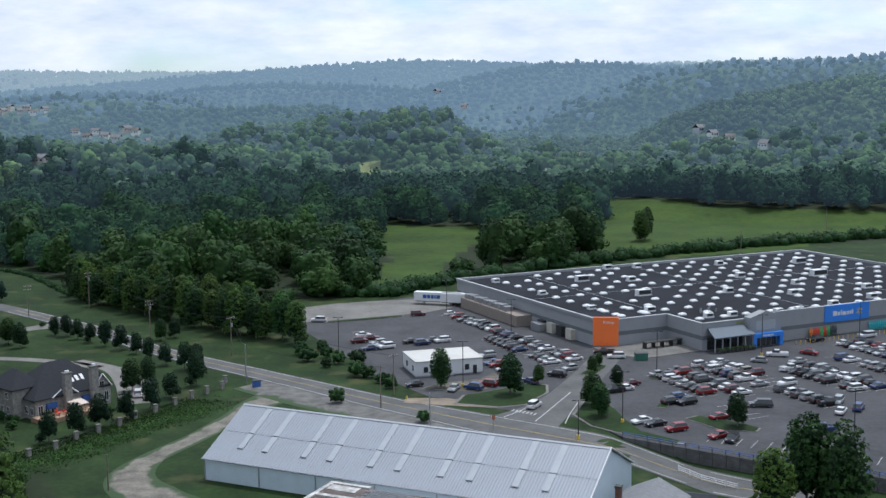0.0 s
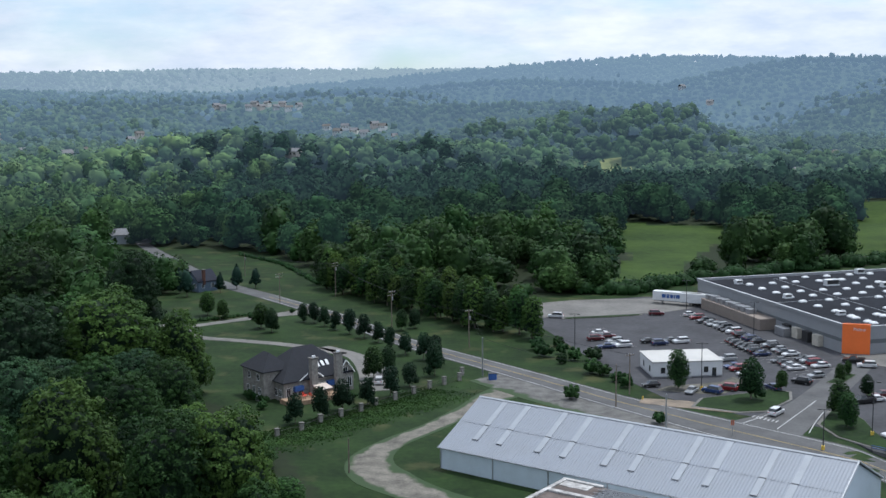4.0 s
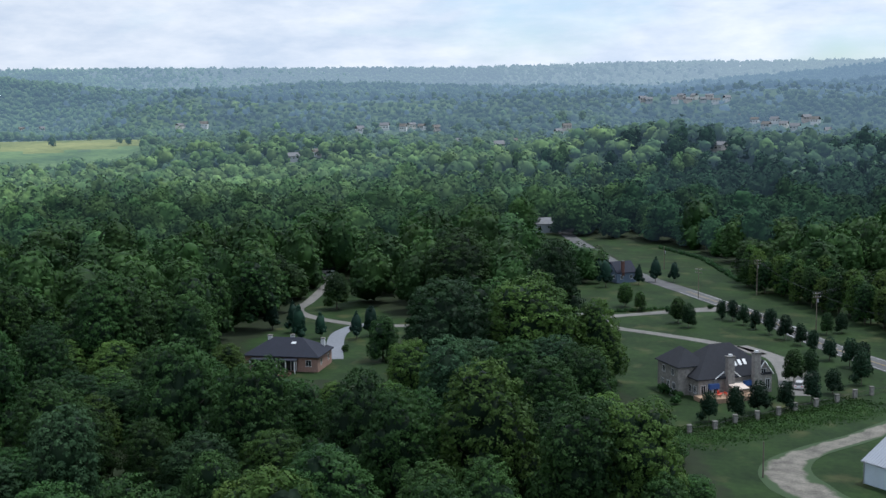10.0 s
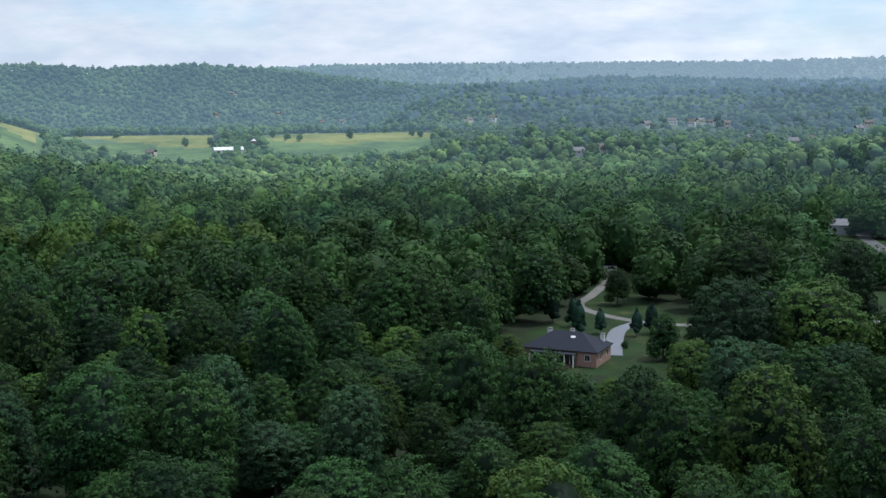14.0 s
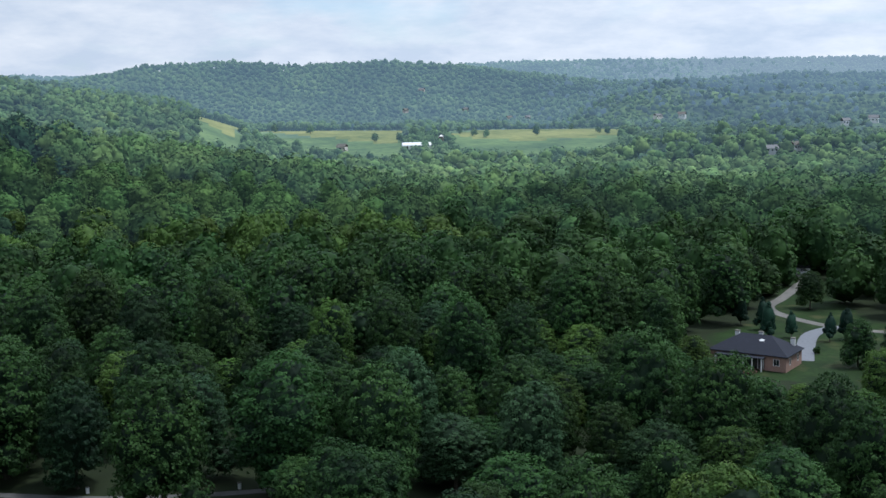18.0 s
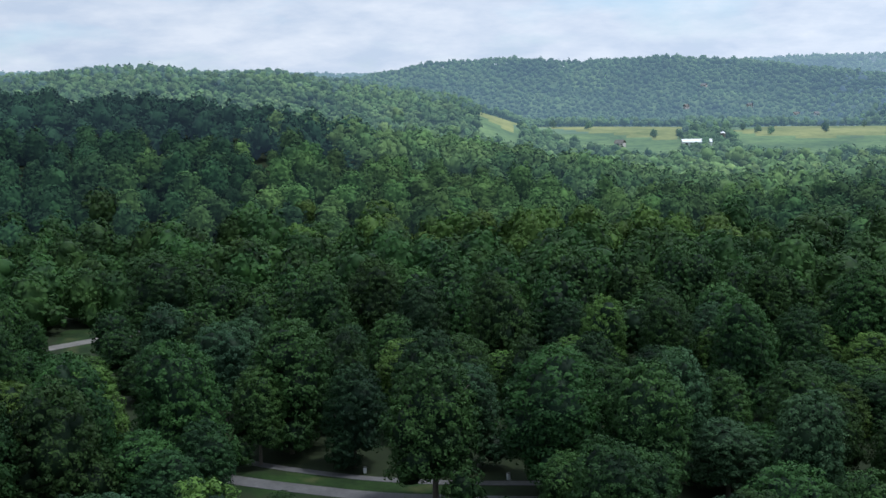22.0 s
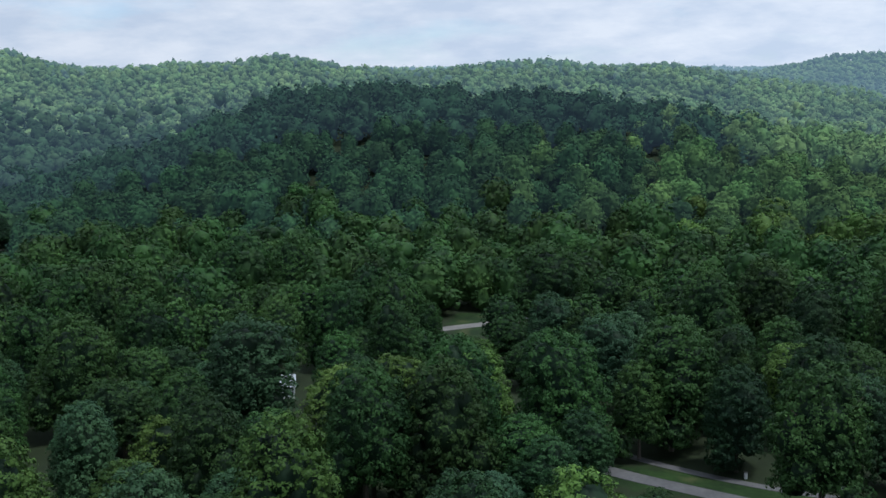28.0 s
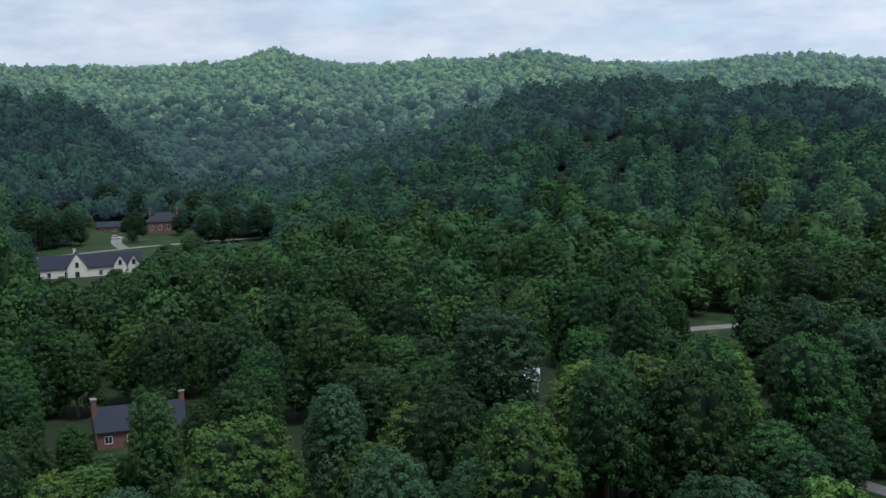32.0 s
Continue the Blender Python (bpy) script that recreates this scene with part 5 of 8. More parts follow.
def car_meshes(kind):
    if kind in CAR_MESH:
        return CAR_MESH[kind]
    L, Wd, waist, high, bon, ws, re, tg = CARS[kind]
    h = Wd / 2
    prof = [(0.05, 0.32), (0.0, 0.55), (0.12, waist - 0.17), (bon, waist - 0.02), (tg, waist), (L - 0.12, waist - (0.02 if kind != "sedan" else 0.06)), (L, 0.6), (L - 0.06, 0.34)]
    b = bmesh.new()
    rings = []
    for k, inset in ((-1, 0.06), (-0.93, 0.0), (0.93, 0.0), (1, 0.06)):
        rings.append([b.verts.new((L / 2 - x * (1 - 2 * inset / L) - inset, h * k, z - inset * (1 if z > 0.5 else -0.4))) for x, z in prof])
    n = len(prof)
    for r0, r1 in zip(rings, rings[1:]):
        for i in range(n):
            j = (i + 1) % n
            b.faces.new((r0[i], r0[j], r1[j], r1[i]))
    b.faces.new(rings[0][::-1])
    b.faces.new(rings[-1])
    if kind == "pickup":      # the load bed's tailboard and sides stand up as a rim
        box(b, L / 2 - L + 0.05, -h * 0.92, waist - 0.02, L / 2 - tg - 0.1, -h * 0.82, waist + 0.16)
        box(b, L / 2 - L + 0.05, h * 0.82, waist - 0.02, L / 2 - tg - 0.1, h * 0.92, waist + 0.16)
        box(b, L / 2 - L + 0.05, -h * 0.82, waist - 0.02, L / 2 - L + 0.15, h * 0.82, waist + 0.16)
    bmesh.ops.recalc_face_normals(b, faces=b.faces)
    g = solid(bmesh.new(), [(L / 2 - bon, -h * 0.9, waist - 0.03), (L / 2 - tg, -h * 0.9, waist - 0.03), (L / 2 - tg, h * 0.9, waist - 0.03), (L / 2 - bon, h * 0.9, waist - 0.03), (L / 2 - ws, -h * 0.74, high - 0.07), (L / 2 - re, -h * 0.74, high - 0.07), (L / 2 - re, h * 0.74, high - 0.07), (L / 2 - ws, h * 0.74, high - 0.07)], [(0, 1, 2, 3), (7, 6, 5, 4), (0, 4, 5, 1), (1, 5, 6, 2), (2, 6, 7, 3), (3, 7, 4, 0)])
    r = box(bmesh.new(), L / 2 - re - 0.03, -h * 0.76, high - 0.08, L / 2 - ws + 0.05, h * 0.76, high, bevel=0.04)
    w = bmesh.new()
    tube(w, (0, -0.11, 0), (0, 0.11, 0), 0.33, n=14)
    rim = bmesh.new()
    tube(rim, (0, -0.115, 0), (0, 0.115, 0), 0.19, n=10)
    lamp = boxed(-0.05, -0.2, -0.08, 0.05, 0.2, 0.08, bevel=0.02)
    CAR_MESH[kind] = dict(body=b, windows=keep_mesh("windows", g, GLASS), roof=r, wheel=keep_mesh("wheel", w, RUBBER), rim=keep_mesh("rim", rim, STEEL), head=keep_mesh("headlight", lamp.copy(), CLEAR_LAMP), tail=keep_mesh("tail_light", lamp, RED_LAMP), paint={})
    return CAR_MESH[kind]


CAR_COUNT = [0]


def car(kind, colour, x, y, turn, z=None, where="parked in the car park"):
    c = car_meshes(kind)
    L, Wd, waist = CARS[kind][:3]
    if colour not in c["paint"]:
        pair = []
        for nm in ("body", "roof"):
            me = bpy.data.meshes.new(nm)
            c[nm].to_mesh(me)
            me.materials.append(PAINTS[colour])
            pair.append(me)
        c["paint"][colour] = pair
    th = empty({"suv": "suv", "pickup": "pickup_truck", "van": "van"}.get(kind, "car"), x, y, float(land(x, y)) + 0.045 if z is None else z, turn)

    def add(nm, me, at=(0, 0, 0), under=None):
        o = new(nm, me)
        o.parent, o.location = under or th, at
        return o
    add("body", c["paint"][colour][0])
    add("glasshouse", c["windows"])
    add("roof", c["paint"][colour][1])
    for sx in (L / 2 - 0.85, -L / 2 + 0.9):
        for sy in (-Wd / 2 + 0.11, Wd / 2 - 0.11):
            add("rim", c["rim"], (0, 0, 0), add("wheel", c["wheel"], (sx, sy, 0.33)))
    for sy in (-1, 1):
        add("headlight", c["head"], (L / 2 - 0.08, sy * (Wd / 2 - 0.3), waist - 0.24))
        add("tail_light", c["tail"], (-L / 2 + 0.04, sy * (Wd / 2 - 0.28), waist - 0.16))
    CAR_COUNT[0] += 1
    return tagged(th, f"{colour} {kind.replace('hatchback', 'hatchback car').replace('suv', 'sport utility vehicle')} {where}", "car" if kind != "pickup" else "pickup truck", "parked cars")


cr = random.Random(5)
KINDS = ["sedan"] * 6 + ["suv"] * 6 + ["pickup"] * 2 + ["van"] + ["hatchback"] * 2
COLOURS = ["white"] * 8 + ["silver"] * 6 + ["grey"] * 5 + ["black"] * 8 + ["navy"] * 3 + ["red"] * 2 + ["maroon"] * 2 + ["blue"] + ["tan"]
bay_things = tagged(new("bay_markings"), "white painted parking bay lines on asphalt", "road marking", kind="structure")


def bay_row(a, b, fill, flip=0, step=2.75, kinds=KINDS):
    a, b = Vector(a), Vector(b)
    d = (b - a).normalized()
    n = int((b - a).length / step)
    side = Vector((-d.y, d.x))
    bm = bmesh.new()
    for i in range(n + 1):
        p = a + d * (i - 0.5) * step
        q0, q1 = p - side * 2.6, p + side * 2.6
        w = d * 0.06
        bm.faces.new([bm.verts.new((v.x, v.y, 0.052)) for v in (q0 - w, q0 + w, q1 + w, q1 - w)])
    part("bay_lines", bm, LINE_WHITE, bay_things)
    for i in range(n):
        if cr.random() < fill:
            p = a + d * i * step + side * cr.uniform(-0.35, 0.35)
            ang = math.degrees(math.atan2(side.y, side.x)) + (180 if cr.random() < 0.35 else 0) + cr.uniform(-2, 2)
            car(cr.choice(kinds), cr.choice(COLOURS), p.x, p.y, ang)


bay_row((2, 361), (35, 294), 0.80)
bay_row((13, 323), (32.5, 283), 0.95)
bay_row((52, 279), (60.5, 258.5), 0.95)
bay_row((57, 283), (69.5, 256.5), 0.90)
bay_row((64, 288), (77, 262), 0.85)
bay_row((69.5, 291), (82, 265), 0.75)
bay_row((78, 263), (85.5, 247), 0.8)
bay_row((85, 283), (96, 260), 0.9)
bay_row((91, 285), (102, 262), 0.85)
bay_row((101, 297), (112, 274), 0.9)
bay_row((108, 312), (120, 286), 0.85)
bay_row((114, 314), (128, 285), 0.8)
bay_row((62, 250), (67, 239.5), 0.2)
bay_row((-24, 336), (-14, 313), 0.0)
bay_row((54, 226), (86, 208), 0.05, step=2.9)
for _k, _c, _x, _y, _t in (("suv", "maroon", -8, 361, 10), ("pickup", "white", 12, 371, 20), ("pickup", "red", 14, 368, 20), ("suv", "white", -38, 352.6, 175), ("sedan", "white", -23, 329.5, 20), ("suv", "maroon", -23.5, 321, 22), ("sedan", "maroon", -20.6, 325.5, 22), ("sedan", "navy", -20, 311.5, 200), ("suv", "silver", -18, 318, 205), ("sedan", "silver", -16.8, 316, 205), ("suv", "white", -15.6, 313.5, 205), ("sedan", "black", -9, 320, 24), ("suv", "navy", -6, 317.6, 24), ("sedan", "grey", -3.4, 321.5, 204), ("suv", "white", -0.4, 320.8, 204), ("suv", "silver", 11.3, 301, 205), ("sedan", "blue", 12.4, 293, 205), ("suv", "red", 13.6, 290.5, 205), ("sedan", "white", 15.2, 286, 205), ("suv", "blue", 6.8, 267.6, 150), ("suv", "red", 10.2, 270.6, 160), ("sedan", "maroon", 12.6, 271.6, 160), ("sedan", "navy", 20.4, 273, 120), ("suv", "white", 19.6, 251, 62), ("suv", "black", 27.4, 279.4, 150), ("suv", "black", 50, 253, 25), ("suv", "blue", 52.4, 256.6, 25), ("suv", "black", 53.4, 252.6, 205), ("sedan", "white", 41, 238, 205), ("sedan", "black", 43.5, 236, 205), ("suv", "red", 47, 232, 200), ("sedan", "red", 54.4, 227, 215), ("sedan", "red", 57.8, 240.5, 25), ("van", "grey", 69, 250, 175), ("suv", "silver", 86.5, 252, 240), ("pickup", "navy", 76.4, 230.5, 172), ("suv", "blue", 89, 246.4, 60), ("sedan", "white", 84.4, 244, 60), ("pickup", "black", 38.8, 263.6, 205), ("sedan", "white", 41.6, 265.4, 205), ("sedan", "maroon", 43.8, 270, 205), ("pickup", "black", 42.2, 303.6, 170), ("suv", "white", 44.6, 298.6, 178), ("hatchback", "silver", 80, 292.6, 160), ("pickup", "white", 86.4, 299, 170), ("sedan", "red", 95.2, 301, 140), ("suv", "black", 102, 317, 200), ("van", "white", 118, 322, 200), ("sedan", "silver", 89.4, 291, 200), ("hatchback", "black", -7, 271, 200), ("sedan", "silver", 2.2, 267, 250)):
    car(_k, _c, _x, _y, _t, where="in the car park" if _k != "van" else "standing in the car park")


def lot_lamp(x, y, tall, base_mat=YELLOW):
    th = empty("car_park_lamp", x, y, float(land(x, y)))
    b = bmesh.new()
    tube(b, (0, 0, 0), (0, 0, 0.9), 0.32, n=10)
    part("footing", b, base_mat, th, "painted concrete footing")
    p = bmesh.new()
    tube(p, (0, 0, 0.9), (0, 0, tall), 0.11, 0.08)
    part("pole", p, DARK_METAL, th)
    for s in (-1, 1):
        part("lamp_head", boxed(s * 0.9 - 0.4, -0.2, tall - 0.12, s * 0.9 + 0.4, 0.2, tall + 0.06, bevel=0.03), DARK_METAL, th)
    part("crossarm", boxed(-0.9, -0.05, tall - 0.05, 0.9, 0.05, tall + 0.02), DARK_METAL, th)
    return tagged(th, "tall dark lamp post on a yellow footing in the car park", "lamp post", "car park lamps")


for _x, _y, _h in ((-27.5, 301.6, 11), (4.4, 270, 11), (19, 326, 11), (1, 361, 11), (51.6, 279.5, 11), (82.5, 299.5, 11), (37, 238.2, 11), (79, 220.5, 11.5), (114, 317, 11), (26.5, 227, 8)):
    lot_lamp(_x, _y, _h)

# ---- the store ----
store = empty("store", 47.3, 313.8, 0, 25.5)
OUT = [(-5.8, 3.3), (-7.2, 84), (140, 84), (140, -15.8), (16, -15.8), (16, 0), (0, 0)]
TOPS = [7.6, 7.6, 7.6, 8.4, 7.0, 7.0, 7.6]
part("wall", prism(bmesh.new(), OUT, -0.5, 7.0), STORE_GREY, store)
_in = [(-5.3, 4), (-6.6, 83.4), (139.4, 83.4), (139.4, -15.2), (16.5, -15.2), (16.5, 0.6), (0.2, 0.6)]
part("roof", prism(bmesh.new(), _in, 6.9, 7.04), ROOF_DARK, store, "dark roofing membrane with seams")


mat_coping = mat("grey_coping", (0.40, 0.41, 0.43), 0.6, vary=0.08)


def strip_wall(a, b, z0, z1, out, thick, nm, material, label=""):
    """A band along a wall from a to b, proud of it."""
    a, b = Vector(a), Vector(b)
    d = (b - a).normalized()
    s = Vector((d.y, -d.x)) * out
    r = Vector((-d.y, d.x)) * thick
    return part(nm, prism(bmesh.new(), [tuple(a + s), tuple(b + s), tuple(b + r), tuple(a + r)], z0, z1), material, store, label)


_ring = OUT
for (_a, _b, _z) in ((OUT[0], OUT[1], 7.75), (OUT[1], OUT[2], 7.6), (OUT[2], OUT[3], 7.6), ((41, -15.8), (140, -15.8), 8.4), ((16, -15.8), (30, -15.8), 7.4), ((16, 0), (16, -15.8), 7.4), ((0, 0), (16, 0), 7.4)):
    strip_wall(_a, _b, 7.0, _z, 0.06, 0.4, "parapet", STORE_GREY)
    strip_wall(_a, _b, _z, _z + 0.12, 0.12, 0.5, "coping", mat_coping)
for (_a, _b) in ((OUT[1], OUT[0]), ((0, 0), (16, 0)), ((16, 0), (16, -15.8)), ((16, -15.8), (30, -15.8)), ((41, -15.8), (140, -15.8))):
    _f = (_a, _b) if _a != OUT[1] else (OUT[0], OUT[1])
    strip_wall(_f[0], _f[1], 2.9, 4.0, -0.05 if _a == OUT[1] else 0.03, 0.02, "dark_band", STORE_DARK) if _a != OUT[1] else None
part("dark_band", prism(bmesh.new(), [(-5.85, 3.6), (-7.25, 84), (-7.1, 84), (-5.7, 3.6)], 3.0, 3.9), STORE_DARK, store)
part("wall_base", prism(bmesh.new(), [(41, -15.86), (140, -15.86), (140, -15.7), (41, -15.7)], 0, 2.9), mat("store_lower", (0.24, 0.245, 0.25), 0.85, vary=0.08, scale=0.5), store, "darker grey lower wall")
# orange collection panel on the chamfered corner
_n = Vector((-3.3, -5.8)).normalized()
part("orange_panel", prism(bmesh.new(), [(-5.9 + _n.x * 0.1, 3.36 + _n.y * 0.1), (0.1 + _n.x * 0.1, -0.06 + _n.y * 0.1), (0.35, 0.5), (-5.4, 3.9)], 0, 7.9), ORANGE, store, "tall plain orange panel")
_ang = math.degrees(math.atan2(-3.36, 5.9))
writing("Pickup", 1.15, WHITE, store, Matrix.Translation((-2.2 + _n.x * 0.15, 1.3 + _n.y * 0.15, 6.5)) @ pose(0, 0, 0, 90, 0, _ang))
part("pickup_mark", prism(bmesh.new(), [(-4.9 + _n.x * 0.14, 2.85 + _n.y * 0.14), (-4.2 + _n.x * 0.14, 2.45 + _n.y * 0.14), (-4.2 + _n.x * 0.02, 2.45 + _n.y * 0.02), (-4.9 + _n.x * 0.02, 2.85 + _n.y * 0.02)], 6.2, 6.9), YELLOW, store)
# blue sign panel with plain bars for its name
part("sign_panel", boxed(58.2, -16.1, 3.7, 74.8, -15.75, 8.5, bevel=0.05), BLUE, store, "large blue sign panel")
_x = 61.2
for _w, _h in ((1.5, 1.3), (0.8, 1.0), (0.3, 1.45), (1.4, 1.0), (0.8, 1.0), (0.5, 1.0), (0.45, 1.3)):
    part("sign_bar", boxed(_x, -16.17, 5.45, _x + _w, -16.09, 5.45 + _h), WHITE, store, "plain white bar")
    _x += _w + 0.28
_sp = bmesh.new()
for _i in range(6):
    _a = _i * math.pi / 3 + 0.5
    tube(_sp, (71.0 + 0.35 * math.cos(_a), -16.14, 6.1 + 0.35 * math.sin(_a)), (71.0 + 1.05 * math.cos(_a), -16.14, 6.1 + 1.05 * math.sin(_a)), 0.14, n=6)
part("sign_star", _sp, YELLOW, store)
# entrance: gabled bay with blue fascia and glass doors
part("entrance_bay", solid(bmesh.new(), [(30, -18.2, 0), (40.6, -18.2, 0), (40.6, -15.6, 0), (30, -15.6, 0), (30, -18.2, 8.0), (40.6, -18.2, 8.0), (40.6, -15.6, 8.0), (30, -15.6, 8.0), (35.3, -18.2, 9.5), (35.3, -15.6, 9.5)], [(0, 1, 5, 8, 4), (2, 3, 7, 9, 6), (1, 2, 6, 5), (3, 0, 4, 7), (4, 8, 9, 7), (8, 5, 6, 9)]), STORE_GREY, store, "gabled grey entrance bay")
part("entrance_louvre", boxed(32, -18.28, 4.5, 38.6, -18.15, 7.0), mat("louvre_grey", (0.30, 0.32, 0.33), 0.6, vary=0.1, scale=2.0), store)
part("blue_fascia", boxed(30.2, -19.6, 2.6, 40.4, -18.2, 3.8, bevel=0.04), BLUE, store, "blue entrance canopy")
for _s in (30.2, 39.2):
    part("blue_pier", boxed(_s, -19.5, 0.1, _s + 1.2, -18.3, 2.6, bevel=0.03), BLUE, store)
for _i in range(4):
    part("glass_door", boxed(31.75 + _i * 1.8, -18.35, 0.15, 33.4 + _i * 1.8, -18.15, 2.6), GLASS, store, "dark glass entrance door")
for _i in range(5):
    part("door_post", boxed(31.6 + _i * 1.8, -18.45, 0.15, 31.75 + _i * 1.8, -18.12, 2.6), STEEL, store)
_x = 33.2
for _w in (0.5, 0.35, 0.3, 0.45, 0.3, 0.4, 0.35):
    part("fascia_bar", boxed(_x, -19.66, 2.95, _x + _w, -19.58, 3.4), WHITE, store)
    _x += _w + 0.16
# planted stall under a lean-to roof
part("lean_to_roof", solid(bmesh.new(), [(16.6, -20.2, 4.1), (30.2, -20.2, 4.1), (29.2, -15.9, 6.1), (17.6, -15.9, 6.1), (16.6, -20.2, 3.85), (30.2, -20.2, 3.85), (29.2, -15.9, 5.8), (17.6, -15.9, 5.8)], [(0, 1, 2, 3), (7, 6, 5, 4), (0, 4, 5, 1), (1, 5, 6, 2), (2, 6, 7, 3), (3, 7, 4, 0)]), mat("standing_seam", (0.085, 0.11, 0.14), 0.7, metal=0.0, vary=0.08, scale=0.8), store, "blue-grey seamed metal lean-to")
for _i in range(8):
    part("roof_rib", boxed(17.4 + _i * 1.7, -20.15, 4.12, 17.48 + _i * 1.7, -20.05, 4.22), STEEL, store)
for _i in range(6):
    part("column", boxed(16.9 + _i * 2.5, -20.0, 0.15, 17.15 + _i * 2.5, -19.75, 3.9), STORE_GREY, store)
part("shop_window", boxed(17.6, -15.95, 0.2, 29.4, -15.78, 3.4), GLASS, store)
part("wall_badge", boxed(27.2, -15.95, 6.35, 29.4, -15.84, 6.95), mat("badge_green", (0.20, 0.24, 0.10), 0.5), store)
# tan service block with machines along the side wall
part("service_block", boxed(-11.4, 36, -0.3, -6.2, 73, 3.3, bevel=0.05), TAN, store, "long tan block service wing")
for _i in range(9):
    part("condenser", boxed(-10.6, 44 + _i * 3.2, 3.3, -8.0, 46.2 + _i * 3.2, 4.7 + 0.2 * (_i % 2), bevel=0.06), STEEL, store)
for _i in range(4):
    part("dock_door", boxed(-7.5, 12 + _i * 5.2, 0.1, -5.6, 15 + _i * 5.2, 3.0), DARK_METAL if _i % 2 else mat("door_cream", (0.45, 0.42, 0.36), 0.6), store)
part("compactor", boxed(-9.6, 26, 0, -7, 31, 2.4, bevel=0.1), STEEL, store)
# roof lights, machines and pipes
_dome = solid(bmesh.new(), [(-1.0, -0.75, 0), (1.0, -0.75, 0), (1.0, 0.75, 0), (-1.0, 0.75, 0), (-1.0, -0.75, 0.28), (1.0, -0.75, 0.28), (1.0, 0.75, 0.28), (-1.0, 0.75, 0.28), (-0.6, -0.42, 0.62), (0.6, -0.42, 0.62), (0.6, 0.42, 0.62), (-0.6, 0.42, 0.62)], [(0, 1, 5, 4), (1, 2, 6, 5), (2, 3, 7, 6), (3, 0, 4, 7), (4, 5, 9, 8), (5, 6, 10, 9), (6, 7, 11, 10), (7, 4, 8, 11), (8, 9, 10, 11)])
DOME = keep_mesh("skylight", _dome, CONDITIONER)
rr = random.Random(3)
for _i in range(17):
    for _j in range(12):
        if rr.random() < 0.06:
            continue
        _o = new("skylight", DOME)
        _o.parent = store
        _o.location = (4 + _i * 8.1 + rr.uniform(-0.3, 0.3), -9.5 + _j * 8.0 + rr.uniform(-0.3, 0.3), 7.04)
        if _i * 8.1 + 4 < 17 and _j < 2:
            _o.location.y += 14
        _o.rotation_euler = (0, 0, 0.05 * rr.uniform(-1, 1))


def roof_unit(u, v, w, d, h, nm="air_conditioner"):
    b = boxed(u - w / 2, v - d / 2, 7.05, u + w / 2, v + d / 2, 7.3)
    box(b, u - w / 2 + 0.1, v - d / 2 + 0.1, 7.3, u + w / 2 - 0.1, v + d / 2 - 0.1, 7.3 + h, bevel=0.06)
    o = part(nm, b, CONDITIONER, store, "white rooftop air conditioner")
    part("grille", boxed(u - w / 2 + 0.3, v - d / 2 + 0.04, 7.55, u + w / 2 - 0.3, v - d / 2 + 0.12, 7.1 + h), DARK_METAL, o)
    b2 = bmesh.new()
    tube(b2, (u + w / 4, v, 7.3 + h), (u + w / 4, v, 7.45 + h), min(w, d) * 0.3, n=10)
    part("fan_housing", b2, STEEL, o)


for _u, _v, _w, _d, _h in ((29.3, 30, 5, 2.2, 1.7), (27.9, 62.5, 4.6, 2.2, 1.7), (15.5, 7.2, 3, 2, 1.2), (50, 81, 3, 2, 1.3), (55, 21.7, 3, 2, 1.3), (103, 34.4, 6, 2.4, 1.9), (61, 79, 3, 2, 1.3), (3, 46, 2.4, 1.8, 1.0), (2, 74, 2.4, 1.8, 1.0), (3, 18, 2.4, 1.6, 0.9), (67, -10, 3, 2, 1.2), (70, 9.8, 3.2, 2, 1.3), (86, -6, 3, 2, 1.2), (98, 8, 3, 2, 1.2), (24, -8, 2.6, 1.8, 1.1), (31, -9.5, 2.6, 1.8, 1.1), (45, -12, 2.6, 1.8, 1.1), (52, -12.5, 2.6, 1.8, 1.1), (78, 44, 3.2, 2, 1.4), (118, 60, 5, 2.2, 1.7), (42, 55, 3, 2, 1.3), (90, 70, 3, 2, 1.3), (126, 12, 3, 2, 1.2), (84, 24, 3, 2, 1.3)):
    roof_unit(_u, _v, _w, _d, _h)
for _i in range(7):
    _b = bmesh.new()
    tube(_b, (26 + _i * 0.9, -2 + (_i % 3), 7.0), (26 + _i * 0.9, -2 + (_i % 3), 8.0 + 0.2 * (_i % 2)), 0.22, n=8)
    part("vent_pipe", _b, STEEL, store)
for _a, _b2 in (((17, 12), (18, 80)), ((60, -14), (61, 82)), ((100, -14), (101, 82)), ((-4, 40), (138, 41))):
    part("roof_seam", prism(bmesh.new(), [(_a[0], _a[1]), (_b2[0], _b2[1]), (_b2[0] - 0.2, _b2[1] + 0.2), (_a[0] - 0.2, _a[1] + 0.2)], 7.03, 7.07), STEEL, store)
tagged(store, "huge flat-roofed grey supermarket with orange and blue panels", "store")

# stacked goods and carts along the shop front
def at_store(u, v):
    p = Vector((47.3, 313.8)) + U * u + V * v
    return p.x, p.y


